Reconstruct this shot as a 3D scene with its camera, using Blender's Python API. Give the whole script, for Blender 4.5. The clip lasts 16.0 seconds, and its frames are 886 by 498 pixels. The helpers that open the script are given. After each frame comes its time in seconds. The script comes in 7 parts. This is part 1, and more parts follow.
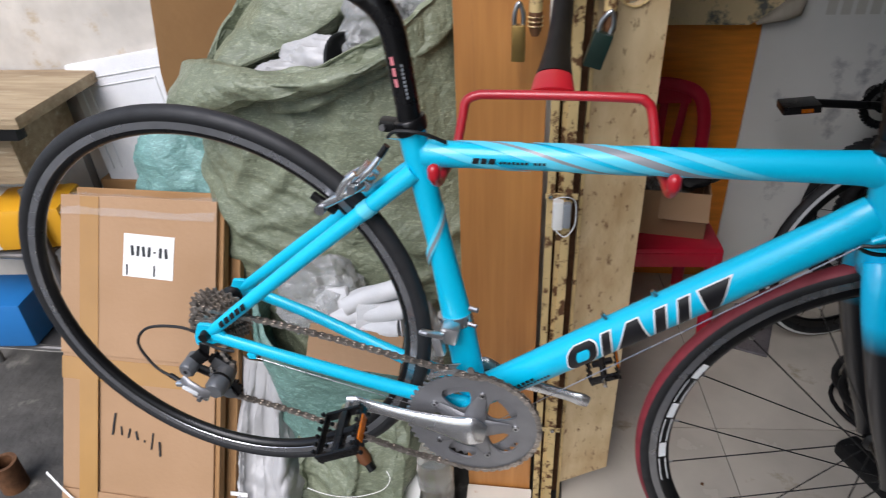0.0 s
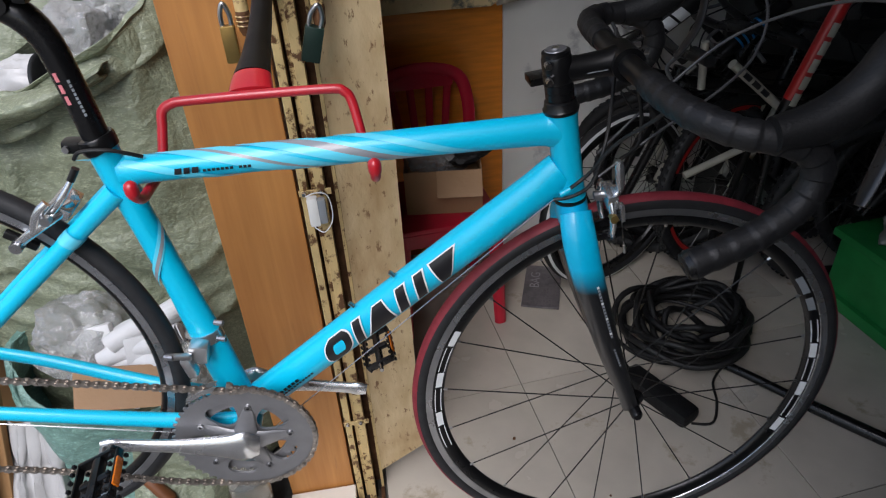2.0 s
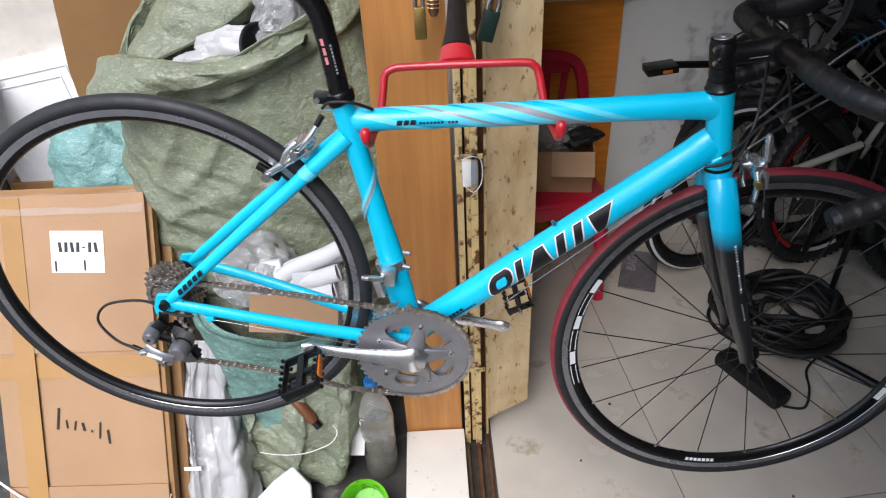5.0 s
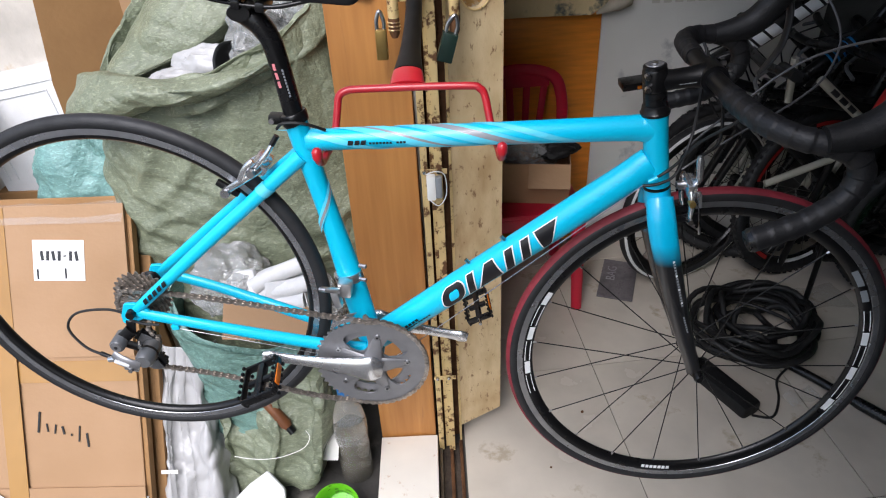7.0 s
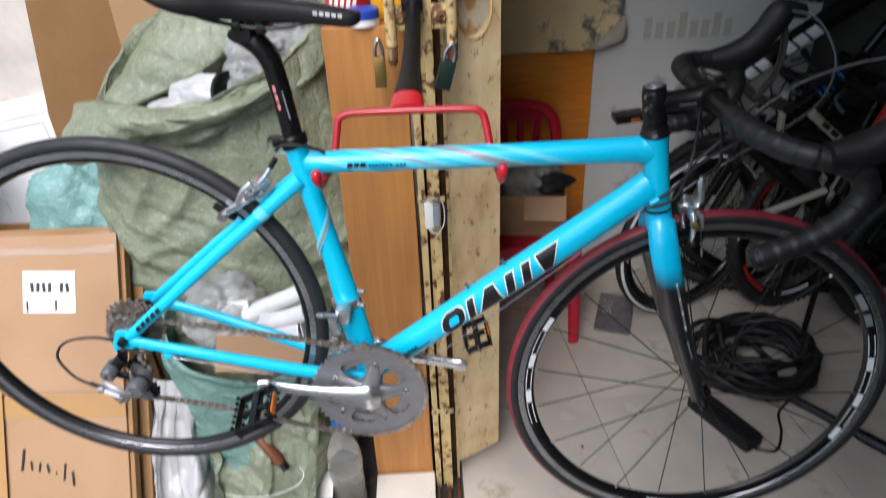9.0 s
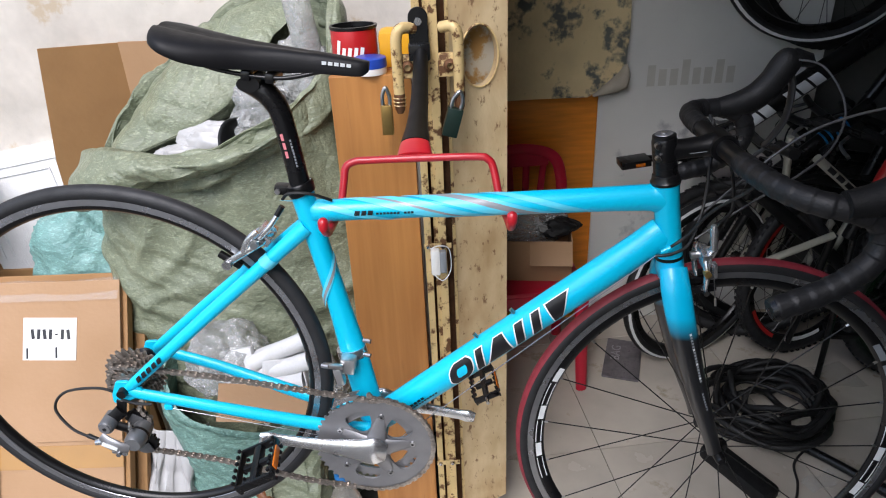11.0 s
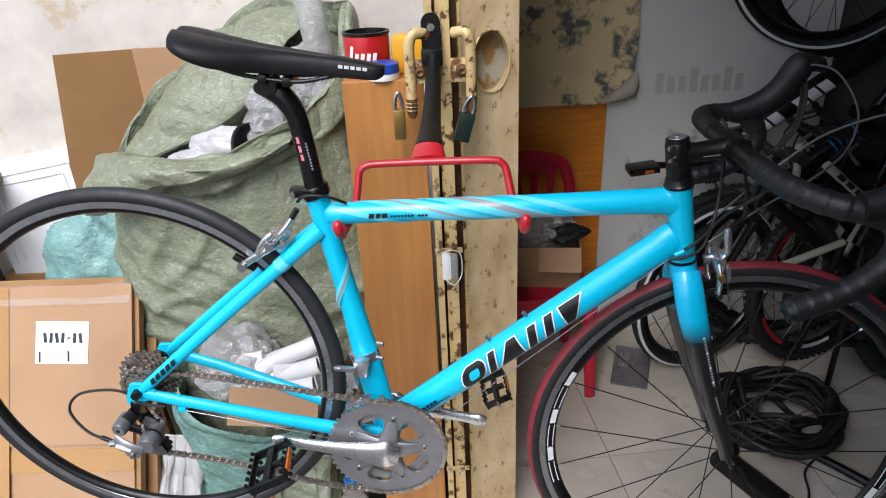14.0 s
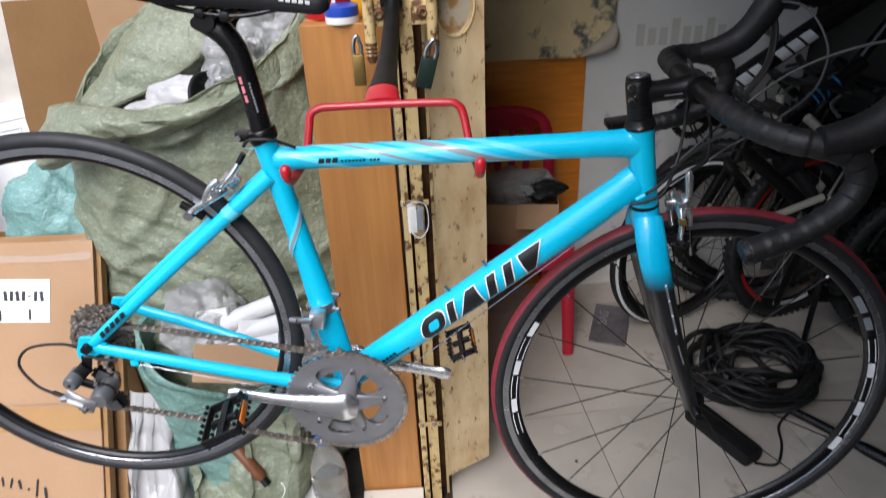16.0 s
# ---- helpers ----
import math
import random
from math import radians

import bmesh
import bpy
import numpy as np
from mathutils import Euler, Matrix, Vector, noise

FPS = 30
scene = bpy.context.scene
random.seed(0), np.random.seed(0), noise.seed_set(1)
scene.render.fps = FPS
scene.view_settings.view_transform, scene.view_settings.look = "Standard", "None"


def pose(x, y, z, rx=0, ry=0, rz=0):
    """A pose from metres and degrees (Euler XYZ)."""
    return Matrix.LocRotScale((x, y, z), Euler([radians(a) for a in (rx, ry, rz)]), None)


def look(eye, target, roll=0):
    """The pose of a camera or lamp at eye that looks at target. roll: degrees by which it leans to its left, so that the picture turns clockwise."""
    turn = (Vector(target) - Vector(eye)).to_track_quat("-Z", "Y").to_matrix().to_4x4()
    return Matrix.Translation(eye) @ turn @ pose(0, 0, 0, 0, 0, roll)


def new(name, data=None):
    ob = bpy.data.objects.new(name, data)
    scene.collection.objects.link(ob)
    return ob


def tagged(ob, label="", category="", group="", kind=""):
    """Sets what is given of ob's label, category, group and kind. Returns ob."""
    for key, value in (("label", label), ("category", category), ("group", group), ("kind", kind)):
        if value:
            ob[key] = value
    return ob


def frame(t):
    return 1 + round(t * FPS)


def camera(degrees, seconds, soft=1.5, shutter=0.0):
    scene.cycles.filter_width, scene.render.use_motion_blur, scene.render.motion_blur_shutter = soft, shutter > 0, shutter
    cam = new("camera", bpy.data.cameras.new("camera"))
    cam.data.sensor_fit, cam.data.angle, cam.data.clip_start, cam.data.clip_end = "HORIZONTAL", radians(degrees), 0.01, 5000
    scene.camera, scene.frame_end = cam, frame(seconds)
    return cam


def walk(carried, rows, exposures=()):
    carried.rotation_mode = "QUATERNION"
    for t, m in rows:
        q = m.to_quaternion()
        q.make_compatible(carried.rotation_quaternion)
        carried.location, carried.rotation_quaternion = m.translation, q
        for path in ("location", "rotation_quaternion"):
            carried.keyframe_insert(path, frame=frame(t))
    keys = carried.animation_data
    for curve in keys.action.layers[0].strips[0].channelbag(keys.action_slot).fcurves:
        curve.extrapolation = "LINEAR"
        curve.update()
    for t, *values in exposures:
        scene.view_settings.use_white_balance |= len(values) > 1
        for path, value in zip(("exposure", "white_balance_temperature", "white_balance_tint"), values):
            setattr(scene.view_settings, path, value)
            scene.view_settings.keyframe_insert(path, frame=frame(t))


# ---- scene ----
cam = camera(67.8, 16.0, soft=1.1, shutter=0.6)
PATH = [
    (0, (0.087, -0.067, 1.526), (-0.196, 1.586, 0.436), -3.0),
    (0.5, (0.138, -0.071, 1.535), (-0.049, 1.592, 0.44), -3.1),
    (1, (0.191, -0.049, 1.522), (0.234, 1.618, 0.419), -3.0),
    (1.5, (0.224, -0.03, 1.504), (0.422, 1.616, 0.385), -3.5),
    (2, (0.221, -0.07, 1.519), (0.43, 1.572, 0.397), -3.3),
    (2.5, (0.198, -0.114, 1.531), (0.412, 1.525, 0.404), -2.6),
    (3, (0.106, -0.182, 1.565), (0.265, 1.464, 0.44), -1.5),
    (3.5, (0.014, -0.218, 1.55), (0.095, 1.436, 0.428), -1.5),
    (3.7, (-0.029, -0.213, 1.566), (0.043, 1.408, 0.397), -1.7),
    (5.8, (0.114, -0.241, 1.565), (0.093, 1.418, 0.447), -3.2),
    (6, (0.119, -0.242, 1.577), (0.1, 1.414, 0.457), -3.0),
    (6.5, (0.132, -0.251, 1.593), (0.118, 1.407, 0.475), -3.0),
    (7, (0.142, -0.264, 1.599), (0.14, 1.393, 0.479), -2.9),
    (7.5, (0.139, -0.257, 1.592), (0.141, 1.394, 0.463), -2.8),
    (8, (0.141, -0.255, 1.587), (0.143, 1.326, 0.362), -2.8),
    (8.5, (0.137, -0.266, 1.586), (0.145, 1.312, 0.357), -2.8),
    (9, (0.128, -0.266, 1.569), (0.156, 1.456, 0.552), -2.6),
    (9.5, (0.126, -0.259, 1.578), (0.165, 1.512, 0.649), -2.6),
    (10, (0.121, -0.252, 1.572), (0.156, 1.523, 0.65), -2.5),
    (10.2, (0.115, -0.246, 1.576), (0.155, 1.529, 0.655), -2.5),
    (12.3, (0.135, -0.253, 1.556), (0.128, 1.545, 0.68), -2.9),
    (12.5, (0.134, -0.256, 1.563), (0.138, 1.54, 0.684), -2.8),
    (13, (0.131, -0.256, 1.562), (0.135, 1.541, 0.684), -2.8),
    (13.5, (0.128, -0.254, 1.57), (0.135, 1.54, 0.687), -2.8),
    (14, (0.108, -0.254, 1.564), (0.119, 1.542, 0.684), -2.7),
    (14.5, (0.126, -0.242, 1.555), (0.134, 1.553, 0.674), -2.8),
    (15, (0.166, -0.236, 1.523), (0.174, 1.561, 0.645), -2.9),
    (15.5, (0.177, -0.23, 1.509), (0.193, 1.568, 0.633), -2.9),
    (16, (0.163, -0.24, 1.521), (0.191, 1.508, 0.549), -2.8),
]
walk(cam, [(t, look(eye, target, roll)) for t, eye, target, roll in PATH],
     exposures=[(0, 0.42), (0.6, 0.37), (1.3, 0.34), (2.0, 0.42), (2.5, 0.56), (3.4, 0.72), (16, 0.78)])

# ---- world, sun, exposure ----
world = bpy.data.worlds.new("sky")
scene.world = world
world.use_nodes = True
wn = world.node_tree.nodes
sky = wn.new("ShaderNodeTexSky")
sky.sky_type, sky.sun_disc = "NISHITA", False
sky.sun_elevation, sky.sun_rotation = radians(50), radians(199)
sky.air_density, sky.dust_density, sky.ozone_density = 1.0, 2.0, 1.5
world.node_tree.links.new(sky.outputs[0], wn["Background"].inputs[0])
wn["Background"].inputs[1].default_value = 0.15
sun_data = bpy.data.lights.new("sun", "SUN")
sun_data.energy, sun_data.angle, sun_data.color = 2.35, radians(42), (0.965, 0.955, 1.04)
sun = new("sun", sun_data)
sun.matrix_world = look((-1.5, -3.4, 6.4), (0, 1.0, 0.8))

# ---- materials ----
MATS = {}


def mat(name, color, rough=0.5, metal=0.0, dark=None, scale=20.0, amount=0.35, bump=0.0, bump_scale=None, spec=0.5,
        trans=0.0, alpha=1.0, stretch=(1, 1, 1), stain=None, stain_scale=3.0, stain_at=0.6, coat=0.0, detail=5.0, coords="Object"):
    """A surface with two scales of variation, optional stains and relief."""
    if name in MATS:
        return MATS[name]
    m = bpy.data.materials.new(name)
    m.use_nodes = True
    nt = m.node_tree
    n, l = nt.nodes, nt.links
    b = n["Principled BSDF"]
    b.inputs["Roughness"].default_value, b.inputs["Metallic"].default_value = rough, metal
    b.inputs["Specular IOR Level"].default_value = spec
    b.inputs["Transmission Weight"].default_value, b.inputs["Alpha"].default_value = trans, alpha
    b.inputs["Coat Weight"].default_value = coat
    b.inputs["Coat Roughness"].default_value = 0.12
    co = n.new("ShaderNodeTexCoord")
    mp = n.new("ShaderNodeMapping")
    mp.inputs["Scale"].default_value = stretch
    l.new(co.outputs[coords], mp.inputs[0])
    fine = n.new("ShaderNodeTexNoise")
    fine.inputs["Scale"].default_value, fine.inputs["Detail"].default_value = scale, detail
    l.new(mp.outputs[0], fine.inputs["Vector"])
    broad = n.new("ShaderNodeTexNoise")
    broad.inputs["Scale"].default_value, broad.inputs["Detail"].default_value = scale * 0.17, 3
    l.new(mp.outputs[0], broad.inputs["Vector"])
    add = n.new("ShaderNodeMath")
    add.operation = "ADD"
    l.new(fine.outputs["Fac"], add.inputs[0]), l.new(broad.outputs["Fac"], add.inputs[1])
    ramp = n.new("ShaderNodeMapRange")
    ramp.inputs["From Min"].default_value, ramp.inputs["From Max"].default_value = 0.7, 1.3
    l.new(add.outputs[0], ramp.inputs["Value"])
    mix = n.new("ShaderNodeMix")
    mix.data_type = "RGBA"
    dark = dark or tuple(c * (1 - amount) for c in color)
    mix.inputs[6].default_value, mix.inputs[7].default_value = (*dark, 1), (*color, 1)
    l.new(ramp.outputs[0], mix.inputs[0])
    out = mix.outputs[2]
    if stain:
        st = n.new("ShaderNodeTexNoise")
        st.inputs["Scale"].default_value, st.inputs["Detail"].default_value, st.inputs["Roughness"].default_value = stain_scale, 8, 0.65
        l.new(mp.outputs[0], st.inputs["Vector"])
        sr = n.new("ShaderNodeMapRange")
        sr.inputs["From Min"].default_value, sr.inputs["From Max"].default_value = stain_at, stain_at + 0.07
        l.new(st.outputs["Fac"], sr.inputs["Value"])
        sm = n.new("ShaderNodeMix")
        sm.data_type = "RGBA"
        sm.inputs[7].default_value = (*stain, 1)
        l.new(sr.outputs[0], sm.inputs[0]), l.new(out, sm.inputs[6])
        out = sm.outputs[2]
    l.new(out, b.inputs["Base Color"])
    rr = n.new("ShaderNodeMapRange")
    rr.inputs["From Min"].default_value, rr.inputs["From Max"].default_value = 0.7, 1.3
    rr.inputs["To Min"].default_value, rr.inputs["To Max"].default_value = min(1, rough * 1.2), rough * 0.85
    l.new(add.outputs[0], rr.inputs["Value"])
    l.new(rr.outputs[0], b.inputs["Roughness"])
    if bump:
        bn = n.new("ShaderNodeTexNoise")
        bn.inputs["Scale"].default_value, bn.inputs["Detail"].default_value = bump_scale or scale * 2, 4
        l.new(mp.outputs[0], bn.inputs["Vector"])
        bp = n.new("ShaderNodeBump")
        bp.inputs["Strength"].default_value, bp.inputs["Distance"].default_value = 1.0, bump
        l.new(bn.outputs["Fac"], bp.inputs["Height"])
        l.new(bp.outputs[0], b.inputs["Normal"])
    MATS[name] = m
    return m


def weave(name, color, dark, rough=0.38, step=420.0):
    """Woven plastic sacking: a fine grid of flat threads with creases."""
    m = mat(name, color, rough, dark=dark, scale=14, bump=0.0045, bump_scale=60, stain=tuple(min(1, c * 1.15 + 0.02) for c in color), stain_scale=60, stain_at=0.66)
    nt = m.node_tree
    n, l = nt.nodes, nt.links
    b = n["Principled BSDF"]
    co = n.new("ShaderNodeTexCoord")
    prev = b.inputs["Normal"].links[0].from_socket
    base = b.inputs["Base Color"].links[0].from_socket
    # pale streaks paint the crinkled fibres and their sheen into the colour
    for k, (turn, sx, sz) in enumerate(((38, 60, 230), (-58, 75, 260))):
        mp = n.new("ShaderNodeMapping")
        mp.inputs["Rotation"].default_value = (0.3 * k, radians(turn), 0.2)
        mp.inputs["Scale"].default_value = (sx, 90, sz)
        l.new(co.outputs["Object"], mp.inputs[0])
        fibre_sheen = n.new("ShaderNodeTexNoise")
        fibre_sheen.inputs["Scale"].default_value, fibre_sheen.inputs["Detail"].default_value, fibre_sheen.inputs["Distortion"].default_value = 1.0, 3, 1.2
        l.new(mp.outputs[0], fibre_sheen.inputs["Vector"])
        fr_ = n.new("ShaderNodeMapRange")
        fr_.inputs["From Min"].default_value, fr_.inputs["From Max"].default_value = 0.56, 0.72
        fr_.inputs["To Max"].default_value = 0.55
        l.new(fibre_sheen.outputs["Fac"], fr_.inputs["Value"])
        fm = n.new("ShaderNodeMix")
        fm.data_type = "RGBA"
        fm.inputs[7].default_value = (*(min(1, c * 1.75 + 0.03) for c in color), 1)
        l.new(fr_.outputs[0], fm.inputs[0]), l.new(base, fm.inputs[6])
        base = fm.outputs[2]
    l.new(base, b.inputs["Base Color"])
    crinkle = n.new("ShaderNodeTexVoronoi")
    crinkle.feature = "DISTANCE_TO_EDGE"
    crinkle.inputs["Scale"].default_value = 24
    wob = n.new("ShaderNodeTexNoise")
    wob.inputs["Scale"].default_value, wob.inputs["Detail"].default_value = 22, 4
    l.new(co.outputs["Object"], wob.inputs["Vector"])
    vmix = n.new("ShaderNodeMix")
    vmix.data_type = "VECTOR"
    vmix.inputs[0].default_value = 0.12
    l.new(co.outputs["Object"], vmix.inputs[4]), l.new(wob.outputs["Color"], vmix.inputs[5])
    l.new(vmix.outputs[1], crinkle.inputs["Vector"])
    cb = n.new("ShaderNodeBump")
    cb.inputs["Strength"].default_value, cb.inputs["Distance"].default_value = 0.42, 0.008
    l.new(crinkle.outputs["Distance"], cb.inputs["Height"]), l.new(prev, cb.inputs["Normal"])
    prev = cb.outputs[0]
    for direction in ("X", "Z"):
        w = n.new("ShaderNodeTexWave")
        w.bands_direction = direction
        w.inputs["Scale"].default_value, w.inputs["Distortion"].default_value, w.inputs["Detail"].default_value = step / 2.2, 0.6, 1
        l.new(co.outputs["Object"], w.inputs["Vector"])
        bp = n.new("ShaderNodeBump")
        bp.inputs["Strength"].default_value, bp.inputs["Distance"].default_value = 0.35, 0.0004
        l.new(w.outputs["Fac"], bp.inputs["Height"])
        l.new(prev, bp.inputs["Normal"])
        prev = bp.outputs[0]
    l.new(prev, b.inputs["Normal"])
    return m


BLUE = mat("blue_paint", (0.0, 0.50, 0.74), 0.36, scale=6, amount=0.06, coat=0.35, spec=0.4)
BLUE_LIGHT = mat("light_blue_paint", (0.10, 0.60, 0.78), 0.36, scale=6, amount=0.06, coat=0.35, spec=0.4)
GREY_DECAL = mat("grey_decal", (0.25, 0.27, 0.29), 0.35, scale=10, amount=0.1, coat=0.5)
INK = mat("black_ink", (0.008, 0.008, 0.010), 0.35, scale=30, amount=0.2)
WHITE_INK = mat("white_ink", (0.72, 0.74, 0.74), 0.4, scale=30, amount=0.08)
PINK_INK = mat("pink_ink", (0.62, 0.20, 0.22), 0.4, scale=30, amount=0.1)
BLACK_SATIN = mat("black_satin", (0.006, 0.006, 0.0065), 0.29, scale=40, amount=0.3, spec=0.36)
BLACK_MATTE = mat("black_matte", (0.009, 0.009, 0.0095), 0.55, scale=60, amount=0.4, bump=0.0006, bump_scale=300, spec=0.3)
LEATHER = mat("saddle_leather", (0.009, 0.009, 0.010), 0.45, scale=60, amount=0.25, bump=0.00015, bump_scale=420, spec=0.2)
TAPE_WRAP = mat("bar_tape", (0.011, 0.011, 0.012), 0.5, scale=80, amount=0.3, bump=0.0006, bump_scale=260, spec=0.36)
TYRE_BLACK = mat("tyre_rubber", (0.014, 0.0145, 0.016), 0.6, scale=50, amount=0.3, bump=0.0004, bump_scale=400)
TYRE_RED = mat("red_rubber", (0.24, 0.022, 0.035), 0.6, scale=40, amount=0.35, bump=0.0005, bump_scale=400)
RIM_SILVER = mat("brake_track", (0.50, 0.51, 0.53), 0.27, 0.9, scale=30, amount=0.35)
STEEL = mat("steel", (0.55, 0.55, 0.56), 0.28, 1.0, scale=30, amount=0.2)
ALLOY = mat("polished_alloy", (0.64, 0.65, 0.66), 0.25, 0.9, scale=18, amount=0.15)
RING_GREY = mat("ring_alloy", (0.30, 0.30, 0.31), 0.40, 0.7, scale=40, amount=0.2)
CHAIN_STEEL = mat("chain_steel", (0.48, 0.43, 0.38), 0.33, 0.75, scale=200, amount=0.6)
COG_STEEL = mat("cog_steel", (0.44, 0.39, 0.34), 0.33, 0.8, scale=90, amount=0.5)
DERAILLEUR = mat("derailleur_grey", (0.15, 0.155, 0.16), 0.36, 0.3, scale=40, amount=0.3)
SPOKE_BLACK = mat("black_spoke", (0.02, 0.02, 0.02), 0.35, 0.5, scale=60, amount=0.2)
CABLE = mat("black_cable", (0.008, 0.008, 0.008), 0.55, scale=60, amount=0.2)
ORANGE = mat("orange_reflector", (0.62, 0.16, 0.012), 0.25, scale=180, amount=0.4)
RED_PAINT = mat("red_paint", (0.46, 0.012, 0.022), 0.33, scale=14, amount=0.15, coat=0.3)


# ---- mesh helpers ----
def part(name, bm, material, parent=None, label="", smooth=True, sharp=40):
    me = bpy.data.meshes.new(name)
    bm.normal_update()
    for f in bm.faces:
        f.smooth = smooth
    if smooth:
        for e in bm.edges:
            if len(e.link_faces) == 2 and e.calc_face_angle(0) > radians(sharp):
                e.smooth = False
    bm.to_mesh(me)
    bm.free()
    me.materials.append(material)
    ob = new(name, me)
    ob.parent = parent
    if label:
        ob["label"] = label
    return ob


def thing(name, m, label, category, group="", kind=""):
    ob = new(name)
    ob.matrix_world = m
    ob.empty_display_size = 0.05
    return tagged(ob, label, category, group, kind)


def bezel(bm, width=0.003, segments=2, angle=30):
    es = [e for e in bm.edges if len(e.link_faces) == 2 and e.calc_face_angle(0) > radians(angle)]
    bmesh.ops.bevel(bm, geom=es, offset=width, segments=segments, affect="EDGES", profile=0.6)
    return bm


def box(size, at=(0, 0, 0), rot=(0, 0, 0), bevel=0.0, bm=None):
    b = bmesh.new()
    bmesh.ops.create_cube(b, size=1.0)
    b.transform(pose(*at, *rot) @ Matrix.Diagonal((*size, 1)))
    if bevel:
        bezel(b, bevel)
    return merge(bm, b)


def merge(bm, b):
    if bm is None:
        return b
    me = bpy.data.meshes.new("tmp")
    b.to_mesh(me)
    b.free()
    bm.from_mesh(me)
    bpy.data.meshes.remove(me)
    return bm


def spline(pts, per=6, closed=False):
    """Points along a smooth curve through pts (any dimension)."""
    p = [np.array(q, float) for q in pts]
    out = []
    n = len(p)
    for i in range(n if closed else n - 1):
        a, b, c, d = (p[(i - 1) % n], p[i], p[(i + 1) % n], p[(i + 2) % n]) if closed else (p[max(i - 1, 0)], p[i], p[i + 1], p[min(i + 2, n - 1)])
        for k in range(per):
            t = k / per
            out.append(0.5 * (2 * b + (c - a) * t + (2 * a - 5 * b + 4 * c - d) * t * t + (3 * b - a - 3 * c + d) * t ** 3))
    if not closed:
        out.append(p[-1])
    return out


def sweep(pts, radii, seg=14, closed=False, up=(0, 1, 0), bm=None, caps=True, ridges=None):
    """A tube along pts; radii: one value, one per point, or pairs (across, along up)."""
    b = bm or bmesh.new()
    P = [Vector(q[:3]) for q in pts]
    n = len(P)
    if not hasattr(radii, "__len__"):
        radii = [radii] * n
    rings = []
    upv = Vector(up)
    for i in range(n):
        if closed:
            d = P[(i + 1) % n] - P[i - 1]
        else:
            d = P[min(i + 1, n - 1)] - P[max(i - 1, 0)]
        d.normalize()
        side = d.cross(upv)
        if side.length < 1e-3:
            side = d.cross(Vector((0.3, 0.2, 1)))
        side.normalize()
        u = side.cross(d).normalized()
        r = radii[i]
        ra, rb = (r if hasattr(r, "__len__") else (r, r))
        rings.append([b.verts.new(P[i] + side * ra * math.cos(a) + u * rb * math.sin(a)) for a in (2 * math.pi * k / seg for k in range(seg))])
    for i in range(n if closed else n - 1):
        A, B = rings[i], rings[(i + 1) % n]
        for k in range(seg):
            b.faces.new((A[k], A[(k + 1) % seg], B[(k + 1) % seg], B[k]))
    if caps and not closed:
        b.faces.new(rings[0][::-1]), b.faces.new(rings[-1])
    bmesh.ops.recalc_face_normals(b, faces=b.faces[-(n * seg + 2):] if bm else b.faces)
    return b


def lathe(profile, seg=64, axis="Y", closed=True, bm=None):
    """Turns (radius, along) pairs about an axis."""
    b = bm or bmesh.new()
    rings = []
    for k in range(seg):
        a = 2 * math.pi * k / seg
        ring = []
        for r, h in profile:
            c, s = r * math.cos(a), r * math.sin(a)
            ring.append(b.verts.new((c, h, s) if axis == "Y" else (c, s, h) if axis == "Z" else (h, c, s)))
        rings.append(ring)
    m = len(profile)
    faces = []
    for k in range(seg):
        A, B = rings[k], rings[(k + 1) % seg]
        for i in range(m if closed else m - 1):
            j = (i + 1) % m
            try:
                faces.append(b.faces.new((A[i], A[j], B[j], B[i])))
            except ValueError:
                pass
    bmesh.ops.remove_doubles(b, verts=b.verts, dist=1e-6)
    bmesh.ops.recalc_face_normals(b, faces=b.faces)
    return b


def plate(outline, y0, y1, bm=None, bevel=0.0):
    """A flat plate in the x-z plane with the outline given, between y0 and y1."""
    b = bmesh.new()
    f = b.faces.new([b.verts.new((x, y0, z)) for x, z in outline])
    ex = bmesh.ops.extrude_face_region(b, geom=[f])
    bmesh.ops.translate(b, vec=(0, y1 - y0, 0), verts=[v for v in ex["geom"] if isinstance(v, bmesh.types.BMVert)])
    bmesh.ops.recalc_face_normals(b, faces=b.faces)
    if bevel:
        bezel(b, bevel, 1)
    return merge(bm, b)


def rod(a, b, r, seg=10, bm=None, r2=None):
    return sweep([a, b], [r, r if r2 is None else r2], seg, bm=bm, up=(0.13, 0.91, 0.2))


